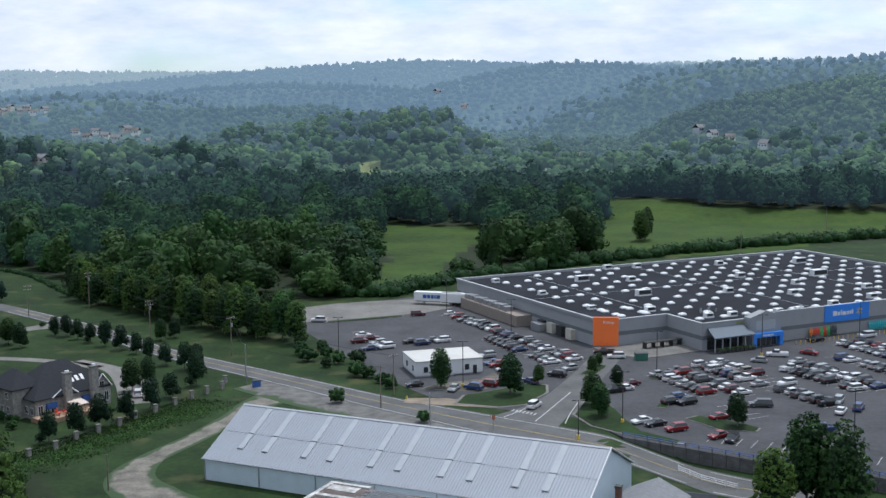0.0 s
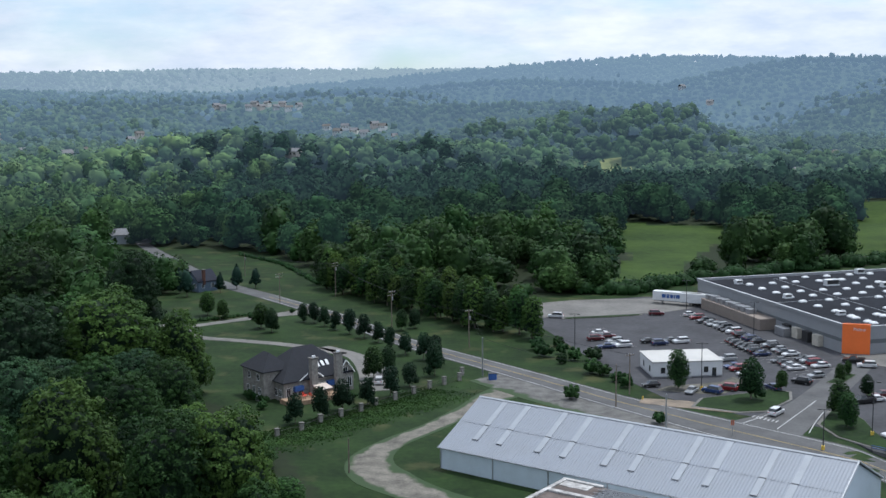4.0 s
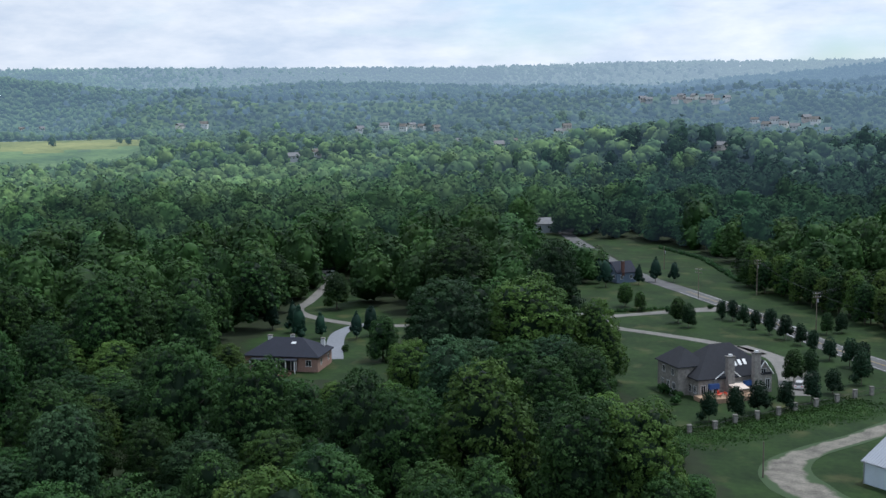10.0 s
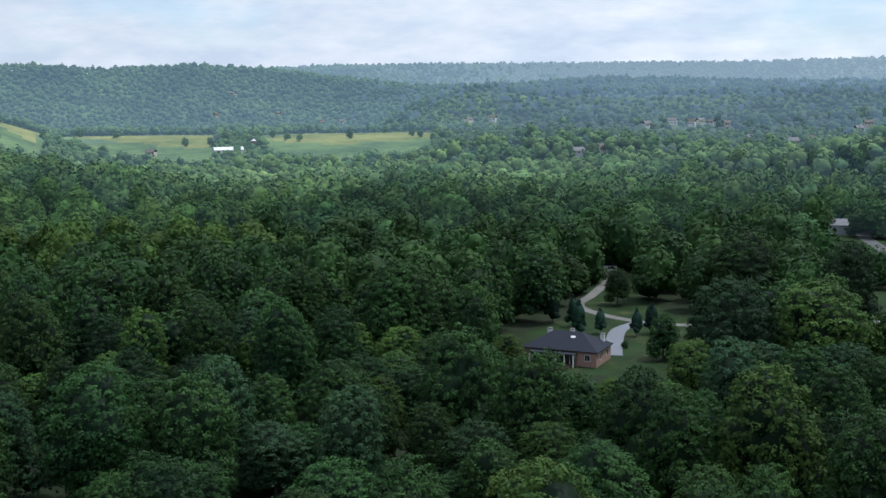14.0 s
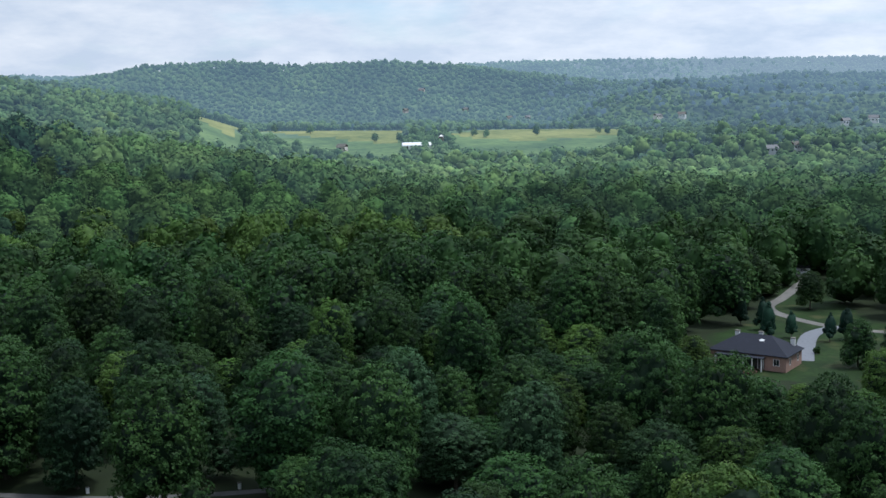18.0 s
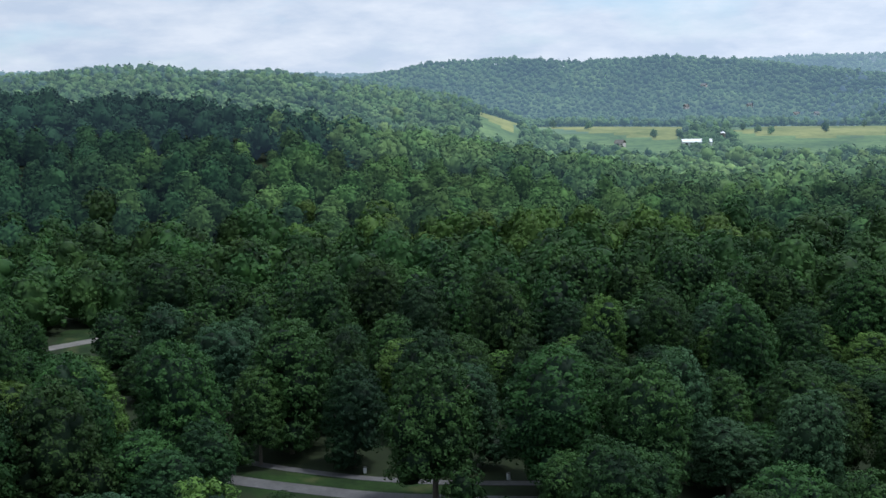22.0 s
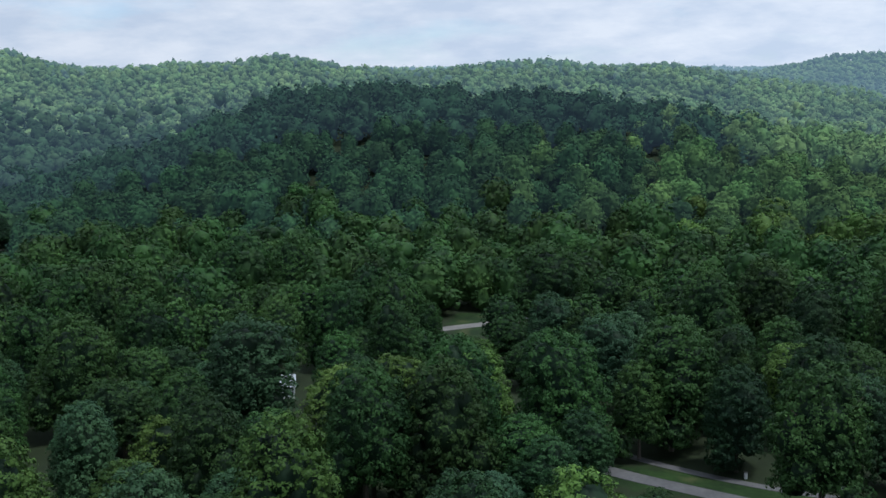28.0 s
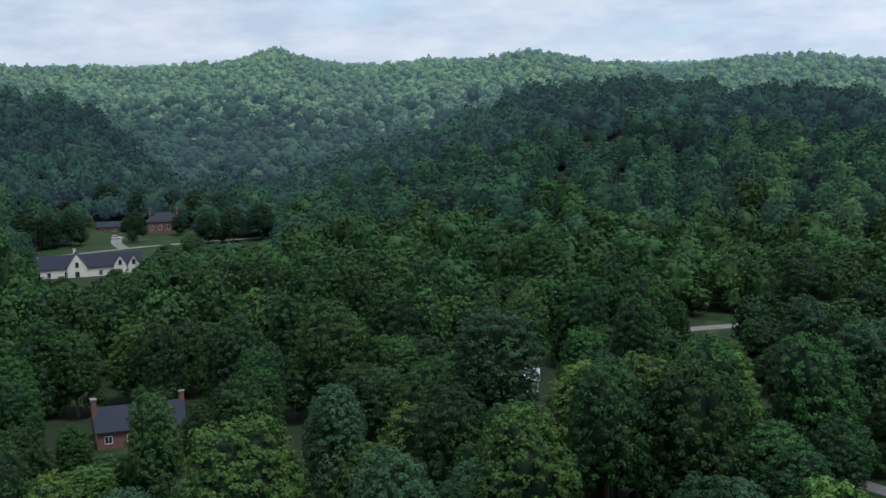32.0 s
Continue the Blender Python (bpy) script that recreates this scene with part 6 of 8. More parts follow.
GOODS = [mat("goods_" + n, c, 0.5, vary=0.1) for n, c in (("red", (0.55, 0.06, 0.03)), ("green", (0.05, 0.35, 0.10)), ("teal", (0.03, 0.38, 0.42)), ("orange", (0.65, 0.20, 0.03)), ("dark", (0.03, 0.04, 0.05)))]
for _i in range(26):
    _u = 52.5 + _i * 0.62 if _i < 16 else 74.5 + (_i - 16) * 0.8
    _x, _y = at_store(_u, -16.9)
    _m = GOODS[(3, 0, 0, 1, 0, 1, 4, 4)[_i // 2 % 8]] if _i < 16 else GOODS[2]
    _o = empty("kayak", _x, _y, 0.18, 25.5 + cr.uniform(-8, 8))
    _b = bmesh.new()
    tube(_b, (0, 0, 0), (0.1, 0.25, 1.5), 0.12, 0.33, 8)
    tube(_b, (0.1, 0.25, 1.5), (0.2, 0.5, 2.7), 0.33, 0.1, 8)
    part("hull", _b, _m, _o)
    part("cockpit", boxed(0.0, 0.0, 1.2, 0.28, 0.12, 1.8), DARK_METAL, _o)
    tagged(_o, "bright plastic kayak stood up against the shop wall", "kayak", "kayaks by the wall")
for _i in range(30):
    _x, _y = at_store(43 + _i * 1.7, -21.5)
    _b = bmesh.new()
    tube(_b, (_x, _y, 0), (_x, _y, 1.05), 0.11, n=8)
    alone("bollard", _b, YELLOW, "yellow steel bollard before the shop", "bollard", group="shop bollards")
for _i in range(9):
    _x, _y = at_store(18 + _i * 1.4, -20.9)
    _th = empty("plant_stand", _x, _y, 0.18, 25.5)
    part("rack", boxed(-0.55, -0.3, 0, 0.55, 0.3, 0.7, bevel=0.03), DARK_METAL, _th)
    _v, _f = leaf_faces(np.array([0, 0, 0.9]), np.array([0.6, 0.35, 0.4]), 60, 0.16, np.random.default_rng(_i), low=-1)
    _o = new("plants", mesh_of("plants", _v, _f, LEAF_LIGHT))
    _o.parent = _th
    tagged(_th, "dark rack of potted plants outside the shop", "plant stand", "plant stands")
_x, _y = 50.7, 296.6
_th = empty("skip_bin", _x, _y, 0.06, 5)
part("bin", boxed(-1.6, -0.9, 0, 1.6, 0.9, 1.7, bevel=0.06), GREEN_BIN, _th)
part("lid", boxed(-1.65, -0.95, 1.7, 1.65, 0.95, 1.85, bevel=0.03), DARK_METAL, _th)
tagged(_th, "dark green steel refuse skip near the store", "skip")
_th = empty("trolley_shelter", 59, 312, 0.18, 25.5)
part("cover", boxed(-6, -1, 1.5, 6, 1, 1.75, bevel=0.05), DARK_METAL, _th)
for _i in range(5):
    part("post", boxed(-5.8 + _i * 2.85, -0.9, 0, -5.7 + _i * 2.85, 0.9, 1.5), DARK_METAL, _th)
tagged(_th, "low dark cart shelter against the shop wall", "cart shelter")

# trailers at the dock
for _x, _y, _t, _bars in ((-1.6, 380.6, -18, True), (7, 377, -18, False)):
    _th = empty("trailer", _x, _y, 0.05, _t)
    part("box_body", boxed(-8.1, -1.3, 1.15, 8.1, 1.3, 4.1, bevel=0.05), WHITE, _th)
    part("chassis", boxed(-7.8, -0.5, 0.85, 7.5, 0.5, 1.15), DARK_METAL, _th)
    for _wx in (5.4, 6.7):
        for _wy in (-1.05, 1.05):
            _b = bmesh.new()
            tube(_b, (_wx, _wy - 0.2, 0.5), (_wx, _wy + 0.2, 0.5), 0.5, n=12)
            part("wheel", _b, RUBBER, _th)
    part("landing_gear", boxed(-5.2, -0.9, 0, -5.0, 0.9, 1.0), STEEL, _th)
    if _bars:
        _q = -5
        for _w in (1.3, 1.0, 0.9, 0.5, 1.3, 1.0, 0.9, 0.8):
            part("side_bar", boxed(_q, -1.345, 2.1, _q + _w, -1.29, 3.3), BLUE_DEEP, _th, "plain blue bar")
            _q += _w + 0.25
    tagged(_th, "long white goods trailer parked at the loading dock", "trailer", "trailers")

# small white office
office = empty("office_building", -4.9, 284.8, 0, -33)
_ang = math.degrees(math.atan2(266.9 - 278.2, -3.1 + 9.8))
office.matrix_basis = pose(-0.4, 288.0, 0, 0, 0, 16)
part("wall", boxed(-8.5, -6.2, -0.2, 8.5, 6.2, 3.7), WHITE, office)
part("roof", boxed(-8.7, -6.4, 3.7, 8.7, 6.4, 4.0, bevel=0.04), mat("white_roof", (0.42, 0.41, 0.39), 0.7, vary=0.1, scale=0.2), office, "flat white roof")
part("skirting", boxed(-8.55, -6.25, -0.2, 8.55, 6.25, 0.35), STEEL, office)
for _wx in (-6, -1, 4.5):
    window_at(office, _wx, 1.2, 1.1, 1.3, -6.2, DARK_METAL, GLASS)
for _wy in (-3.4, 2.5):
    window_at(office, _wy, 1.2, 1.0, 1.3, -8.5, DARK_METAL, GLASS, face="x")
part("door", boxed(6.0, -6.3, 0.1, 7.0, -6.18, 2.2), GLASS, office)
part("step", boxed(-1.6, -7.6, -0.1, 0.6, -6.25, 0.5), STEEL, office)
tagged(office, "small white flat-roofed office standing in the car park", "office")

# retaining wall with its fence, below the car park
_wall = [(28.5, 242), (35.5, 228), (46.5, 220), (57.5, 212.2), (72.5, 204.2), (100, 187.6), (150, 160)]
retain = tagged(new("retaining_wall"), "dark block retaining wall under the car park", "wall", kind="structure")
for (_a, _b) in zip(_wall[1:], _wall[2:]):
    _n = max(2, int(math.dist(_a, _b) / 2.4))
    for _i in range(_n):
        for _row in range(3):
            _p, _q = [(_a[0] + (_b[0] - _a[0]) * t, _a[1] + (_b[1] - _a[1]) * t) for t in ((_i + 0.02) / _n, (_i + 0.98) / _n)]
            _d = Vector((_q[0] - _p[0], _q[1] - _p[1])).normalized()
            _s = (-_d.y * 0.45, _d.x * 0.45)
            _k = (_row * 0.06)
            part("block", prism(bmesh.new(), [(_p[0] + _d.y * -_k, _p[1] + _d.x * _k), (_q[0] + _d.y * -_k, _q[1] + _d.x * _k), (_q[0] + _s[0], _q[1] + _s[1]), (_p[0] + _s[0], _p[1] + _s[1])], -2.9 + _row * 0.98, -2.9 + _row * 0.98 + 0.95), WALL_STONE, retain)
rail = tagged(new("guard_rail"), "long low blue-grey guard rail above the retaining wall", "guard rail")
_b = bmesh.new()
for (_a, _c) in zip(_wall[1:], _wall[2:]):
    for _z in (0.55, 0.95):
        tube(_b, (_a[0], _a[1] + 0.5, _z), (_c[0], _c[1] + 0.5, _z), 0.06, n=6)
part("rail", _b, BLUE_DEEP, rail)
for (_a, _c) in zip(_wall[1:], _wall[2:]):
    _n = int(math.dist(_a, _c) / 2.5)
    for _i in range(_n):
        _x, _y = _a[0] + (_c[0] - _a[0]) * _i / _n, _a[1] + (_c[1] - _a[1]) * _i / _n + 0.5
        part("post", boxed(_x - 0.06, _y - 0.06, 0, _x + 0.06, _y + 0.06, 1.05), DARK_METAL, rail)

# ---- warehouse with a ribbed steel roof ----
shed = empty("warehouse", -43.2, 204.5, 0, -25)
SL, SW, SE, SR = 71.0, 27.0, 4.0, 10.4     # length, width, eaves, ridge
part("wall", solid(bmesh.new(), [(0, 0, -0.4), (SL, 0, -2.8), (SL, SW, -2.8), (0, SW, -0.4), (0, 0, SE), (SL, 0, SE), (SL, SW, SE), (0, SW, SE), (0, SW / 2, SR - 0.1), (SL, SW / 2, SR - 0.1)], [(0, 1, 5, 4), (1, 2, 6, 9, 5), (2, 3, 7, 6), (3, 0, 4, 8, 7), (4, 5, 9, 8), (6, 7, 8, 9), (3, 2, 1, 0)]), SHED_WALL, shed, "pale blue-white painted steel wall")
_slope = math.hypot(SW / 2, SR - SE)


def roof_pt(x, s, side, lift=0.0):
    """A place on the roof: s from the eaves (0) to the ridge (1)."""
    y = s * SW / 2 if side == 0 else SW - s * SW / 2
    k = (SR - SE) / (SW / 2)
    return (x, y - lift * (k if side == 0 else -k) * 0.4, SE + 0.1 + s * (SR - SE) + lift)


for _side in (0, 1):
    _b = bmesh.new()
    _xs, _zs = [], []
    _x = -0.4
    while _x < SL + 0.4:
        for _dx, _l in ((0, 0), (0.26, 0), (0.31, 0.07), (0.43, 0.07), (0.48, 0)):
            _xs.append(_x + _dx)
            _zs.append(_l)
        _x += 0.55
    for _s0, _s1, _up in ((-0.03, 0.5, 0.0), (0.495, 1.0, 0.05)):
        _lo = [_b.verts.new(roof_pt(x, _s0, _side, z + _up)) for x, z in zip(_xs, _zs)]
        _hi = [_b.verts.new(roof_pt(x, _s1, _side, z + _up)) for x, z in zip(_xs, _zs)]
        for _i in range(len(_xs) - 1):
            _b.faces.new((_lo[_i], _lo[_i + 1], _hi[_i + 1], _hi[_i]))
    bmesh.ops.recalc_face_normals(_b, faces=_b.faces)
    part("roof_sheet", _b, SHED_ROOF, shed, "ribbed galvanised steel roof sheeting")
_b = bmesh.new()
for _dy in (-1, 1):
    _b.faces.new([_b.verts.new(p) for p in ((-0.4, SW / 2, SR + 0.27), (SL + 0.4, SW / 2, SR + 0.27), (SL + 0.4, SW / 2 + _dy * 0.4, SR + 0.1), (-0.4, SW / 2 + _dy * 0.4, SR + 0.1))])
part("ridge_cap", _b, SKY_STRIP, shed)
for _i in range(10):
    _x = 5.2 + (_i // 2) * 13.2 + (_i % 2) * 5.2
    for _s0, _s1 in ((0.22, 0.485), (0.50, 0.96)):
        _b = bmesh.new()
        _q = [roof_pt(_x, _s0, 0, 0.15), roof_pt(_x + 1.15, _s0, 0, 0.15), roof_pt(_x + 1.15, _s1, 0, 0.15), roof_pt(_x, _s1, 0, 0.15)]
        solid(_b, _q + [(x, y, z - 0.12) for x, y, z in _q], [(0, 1, 2, 3), (0, 4, 5, 1), (1, 5, 6, 2), (2, 6, 7, 3), (3, 7, 4, 0)])
        part("rooflight", _b, SKY_STRIP, shed, "pale translucent rooflight strip")
        part("flashing", boxed(_x - 0.05, roof_pt(_x, _s0, 0)[1] - 0.15, roof_pt(_x, _s0, 0)[2] + 0.05, _x + 1.2, roof_pt(_x, _s0, 0)[1], roof_pt(_x, _s0, 0)[2] + 0.2), STEEL, shed)
part("eaves_gutter", boxed(-0.3, -0.28, SE - 0.22, SL, -0.05, SE + 0.02), STEEL, shed)
for _i in range(6):
    part("downpipe", boxed(0.05 + _i * 11.5, -0.16, -0.6, 0.22 + _i * 11.5, -0.02, SE), STEEL, shed)
for _i, (_y0, _y1) in enumerate(((0, 13.5), (13.5, 27))):
    part("barge_board", solid(bmesh.new(), [(SL + 0.35, _y0, SE + 0.05 if _i == 0 else SR + 0.05), (SL + 0.45, _y0, SE + 0.05 if _i == 0 else SR + 0.05), (SL + 0.45, _y1, SR + 0.05 if _i == 0 else SE + 0.05), (SL + 0.35, _y1, SR + 0.05 if _i == 0 else SE + 0.05), (SL + 0.35, _y0, (SE if _i == 0 else SR) + 0.35), (SL + 0.45, _y0, (SE if _i == 0 else SR) + 0.35), (SL + 0.45, _y1, (SR if _i == 0 else SE) + 0.35), (SL + 0.35, _y1, (SR if _i == 0 else SE) + 0.35)], [(0, 1, 5, 4), (1, 2, 6, 5), (2, 3, 7, 6), (3, 0, 4, 7), (4, 5, 6, 7), (3, 2, 1, 0)]), WHITE, shed)
tagged(shed, "long warehouse with pale walls and ribbed steel roof", "warehouse")

# run-down lean-to building before it
annex = empty("lean_to_building", -20.5, 187.2, -0.3, -25)
part("wall", boxed(0, -14, -2.5, 44, 3.6, 3.9), WHITE, annex)
part("roof", boxed(0.3, -13.7, 3.9, 43.7, 3.4, 4.15), mat("patched_roof", (0.11, 0.085, 0.075), 0.9, vary=0.4, scale=0.35, other=(0.05, 0.042, 0.04), bump=0.5), annex, "dark patched flat roof with debris")
for _i in range(4):
    part("parapet", boxed(*((-0.1, 2.9, 3.9, 7.5, 3.7, 4.5), (-0.1, -14, 3.9, 0.7, 3.7, 4.45), (0.7, -3.2, 4.1, 14, -2.2, 4.5), (14, -3.0, 4.1, 30, -2.3, 4.35))[_i], bevel=0.05), mat("peeling_parapet", (0.42, 0.41, 0.40), 0.8, vary=0.35, scale=0.8, other=(0.17, 0.16, 0.15)), annex, "peeling white parapet")
part("white_patch", boxed(0.7, 0.4, 4.14, 6.0, 2.9, 4.24), mat("peeling_paint", (0.40, 0.39, 0.38), 0.8, vary=0.35, scale=0.8, other=(0.16, 0.15, 0.14)), annex, "white painted roof patch")
for _i in range(9):
    part("rafter", boxed(7.5 + (_i % 3) * 0.6, -1.6 + _i * 0.5, 4.3, 15.5 + (_i % 4) * 0.8, -1.45 + _i * 0.5, 4.42), STEEL, annex, "loose metal strip")
# a flat dark sheet laid on the roof, with no hole cut
part("dark_opening", boxed(8, -1.8, 4.14, 16, 2.8, 4.19), DARK_METAL, annex)
_r9 = random.Random(9)
for _i in range(26):
    _x, _y = _r9.uniform(1, 40), _r9.uniform(-9, 2)
    _s = _r9.uniform(0.15, 0.5)
    part("debris", boxed(_x, _y, 4.14, _x + _s, _y + _s * 0.6, 4.14 + _s * 0.4), (WHITE, DECK, STEEL)[_i % 3], annex)
tagged(annex, "run-down white lean-to with patched dark roof", "building")
cottage = empty("cottage", 26.5, 180, -2.2, -25)
part("wall", boxed(0, -8, -1, 10, 9, 5.2), WHITE, cottage)
part("roof", gable(bmesh.new(), 0, -8, 10, 9, 5.2, 2.4, along="y"), SHINGLE_GREY, cottage, "weathered grey roof")
part("porch_wall", boxed(9.5, 4, -1, 13, 13, 4.3), WHITE, cottage)
part("porch_roof", hip(bmesh.new(), 5.5, 5, 13.2, 14, 4.3, 1.3), SHINGLE, cottage, "dark porch roof")
part("bay_roof", prism(bmesh.new(), [(10.4 + 3.2 * math.cos(a), -2 + 3.2 * math.sin(a)) for a in np.linspace(-1.7, 1.7, 9)], 4.2, 4.5), SHINGLE_GREY, cottage, "rounded grey bay roof")
part("bay_wall", prism(bmesh.new(), [(10.3 + 2.9 * math.cos(a), -2 + 2.9 * math.sin(a)) for a in np.linspace(-1.7, 1.7, 9)], -1, 4.2), WHITE, cottage)
for _wy in (6, 8.6, 11):
    window_at(cottage, _wy, 1.4, 1.0, 1.6, 13, WHITE, GLASS, face="x", sign=1)
_ch = part("chimney", boxed(1.4, -3.4, 4.6, 2.3, -2.5, 9.6, bevel=0.04), BRICK, cottage, "tall red brick chimney")
part("chimney_cap", boxed(1.3, -3.5, 9.6, 2.4, -2.4, 9.85), DARK_METAL, _ch)
tagged(cottage, "old white cottage with grey roofs and tall brick chimney", "house")
fence = tagged(new("ranch_fence"), "white three-rail wooden fence on the grass", "fence")
for _i in range(6):
    _x, _y = 43.5 + _i * 1.75, 212.2 - _i * 1.75
    _z = float(land(_x, _y))
    part("post", boxed(_x - 0.08, _y - 0.08, _z - 0.2, _x + 0.08, _y + 0.08, _z + 1.25), WHITE, fence)
    if _i < 5:
        for _h in (0.4, 0.75, 1.1):
            _b = bmesh.new()
            tube(_b, (_x, _y, _z + _h), (_x + 1.75, _y - 1.75, float(land(_x + 1.75, _y - 1.75)) + _h), 0.06, n=4)
            part("board", _b, WHITE, fence)

# ---- stone house with steep dark roofs ----
house = empty("stone_house", -86.2, 243.4, 0, 50)
# local x runs along the garden front, y goes back from it
part("wall", boxed(0.2, 1.5, -0.3, 18.5, 14, 4.4), STONE, house, "pale mixed stone wall")
part("wing_wall", boxed(-2.6, 5.5, -0.3, 3, 15, 6.6), STONE, house)
part("garage_wall", boxed(14, 8, -0.3, 20.6, 19, 4.0), STONE, house)
part("roof", hip(bmesh.new(), 0.2, 1.5, 18.5, 14.6, 4.4, 6.2, over=0.6), SHINGLE, house, "steep dark shingle hipped roof")
part("wing_roof", hip(bmesh.new(), -2.6, 5.5, 4.5, 15, 6.6, 3.4), SHINGLE, house)
part("garage_roof", hip(bmesh.new(), 13.5, 7.5, 20.6, 19, 4.0, 3.8), SHINGLE, house)
_g = solid(bmesh.new(), [(14.2, 0.9, 4.2), (18.9, 0.9, 4.2), (16.55, 0.9, 7.2), (14.2, 6.5, 4.2), (18.9, 6.5, 4.2), (16.55, 6.5, 7.2), (14.2, 0.9, 4.45), (18.9, 0.9, 4.45), (16.55, 0.9, 7.5), (14.2, 6.5, 4.45), (18.9, 6.5, 4.45), (16.55, 6.5, 7.5)], [(6, 8, 11, 9), (8, 7, 10, 11), (0, 2, 8, 6), (2, 1, 7, 8), (0, 3, 5, 2), (2, 5, 4, 1), (0, 6, 9, 3), (1, 4, 10, 7), (3, 9, 11, 5), (5, 11, 10, 4)])
part("gable_roof", _g, SHINGLE, house)
part("gable_wall", solid(bmesh.new(), [(14.4, 1.2, 0), (18.7, 1.2, 0), (18.7, 1.2, 4.3), (16.55, 1.2, 7.1), (14.4, 1.2, 4.3), (14.4, 1.7, 0), (18.7, 1.7, 0), (18.7, 1.7, 4.3), (16.55, 1.7, 7.1), (14.4, 1.7, 4.3)], [(0, 1, 2, 3, 4), (9, 8, 7, 6, 5), (0, 4, 9, 5), (4, 3, 8, 9), (3, 2, 7, 8), (2, 1, 6, 7), (1, 0, 5, 6)]), STONE, house)
for _a, _b2 in (((14.2, 4.25), (16.55, 7.3)), ((16.55, 7.3), (18.9, 4.25)), ((4.0, 4.3), (6.2, 5.8)), ((8.5, 5.8), (10.4, 4.3))):
    _b = bmesh.new()
    tube(_b, (_a[0], 0.85, _a[1]), (_b2[0], 0.85, _b2[1]), 0.14, n=4)
    part("white_trim", _b, WHITE, house)
for _cx, _cy, _ct in ((7.6, 0.6, 9.0), (14.0, 0.2, 9.4)):
    _c = part("chimney", boxed(_cx - 0.85, _cy - 0.5, -0.2, _cx + 0.85, _cy + 0.7, _ct, bevel=0.05), STONE, house, "broad pale stone chimney")
    part("chimney_cap", boxed(_cx - 1.0, _cy - 0.65, _ct, _cx + 1.0, _cy + 0.85, _ct + 0.3), CONCRETE, _c)
    part("chimney_pot", boxed(_cx - 0.35, _cy - 0.25, _ct + 0.3, _cx + 0.35, _cy + 0.4, _ct + 0.7), WHITE, _c)
for _wx, _ww in ((1.4, 1.2), (3.0, 1.2), (4.6, 1.4), (10.2, 1.6), (11.8, 1.2)):
    window_at(house, _wx, 0.9, _ww, 2.1, 1.5, WHITE, GLASS)
for _wx in (15.4, 17.6):
    window_at(house, _wx, 1.0, 1.2, 2.2, 1.2, WHITE, GLASS)
window_at(house, 16.5, 4.2, 1.3, 1.4, 1.2, WHITE, GLASS)
for _wy, _wz in ((7.5, 1.2), (10, 1.2), (12.6, 1.2), (8, 4.3), (12, 4.3)):
    window_at(house, _wy, _wz, 1.2, 1.5, -2.6, WHITE, GLASS, face="x")
for _wy in (3.0, 5.0):
    window_at(house, _wy, 1.0, 1.2, 1.6, 0.2, WHITE, GLASS, face="x")
for _i in range(3):
    _x = 10.2 + _i * 1.3
    _s = 3.1 + 0.05 * _i
    _k = 6.2 / 7.15
    _q = [(_x, _s, 4.4 + (_s - 0.9) * _k + 0.1), (_x + 0.7, _s, 4.4 + (_s - 0.9) * _k + 0.1), (_x + 0.7, _s + 1.1, 4.4 + (_s + 0.2) * _k + 0.1), (_x, _s + 1.1, 4.4 + (_s + 0.2) * _k + 0.1)]
    part("roof_window", solid(bmesh.new(), _q + [(x, y, z - 0.3) for x, y, z in _q], [(0, 1, 2, 3), (0, 4, 5, 1), (1, 5, 6, 2), (2, 6, 7, 3), (3, 7, 4, 0)]), WHITE, house)
part("awning", solid(bmesh.new(), [(7.0, -2.6, 2.5), (10.6, -2.6, 2.5), (10.6, 0.4, 3.1), (7.0, 0.4, 3.1), (7.0, -2.6, 2.35), (10.6, -2.6, 2.35), (10.6, 0.4, 2.95), (7.0, 0.4, 2.95)], [(0, 1, 2, 3), (7, 6, 5, 4), (0, 4, 5, 1), (1, 5, 6, 2), (2, 6, 7, 3), (3, 7, 4, 0)]), CANVAS, house, "beige canvas awning")
for _s in (2.6, 11.4):
    part("blue_shade", boxed(_s, 0.6, 2.1, _s + 2.4, 1.5, 3.2), BLUE_DEEP, house, "blue canvas shade")
part("deck", boxed(-1, -3.6, 0.0, 13, 1.4, 1.0), DECK, house, "raised wooden deck")
for _i in range(12):
    part("deck_post", boxed(-1 + _i * 1.25, -3.6, 1.0, -0.9 + _i * 1.25, -3.5, 1.95), DECK, house)
part("deck_rail", boxed(-1, -3.62, 1.9, 13, -3.48, 2.02), DECK, house)
part("air_unit", boxed(-4.0, 6, 0, -2.9, 7.4, 1.1), STEEL, house)
tagged(house, "large pale stone house with steep dark roof", "house")
for _lx, _ly, _m in ((3.6, -1.6, RED_CLOTH), (5.2, -2.0, RED_CLOTH), (4.4, -0.6, RED_CLOTH)):
    _p = house.matrix_basis @ Vector((_lx, _ly, 1.0))
    _th = empty("garden_chair", _p.x, _p.y, _p.z, 30 * _lx)
    part("seat", boxed(-0.45, -0.45, 0.35, 0.45, 0.45, 0.5, bevel=0.04), _m, _th)
    part("backrest", boxed(-0.45, 0.35, 0.5, 0.45, 0.5, 1.1, bevel=0.04), _m, _th)
    for _sx in (-0.38, 0.38):
        for _sy in (-0.38, 0.38):
            part("leg", boxed(_sx - 0.03, _sy - 0.03, 0, _sx + 0.03, _sy + 0.03, 0.35), DARK_METAL, _th)
    tagged(_th, "red cushioned garden chair on the deck", "chair", "deck chairs")
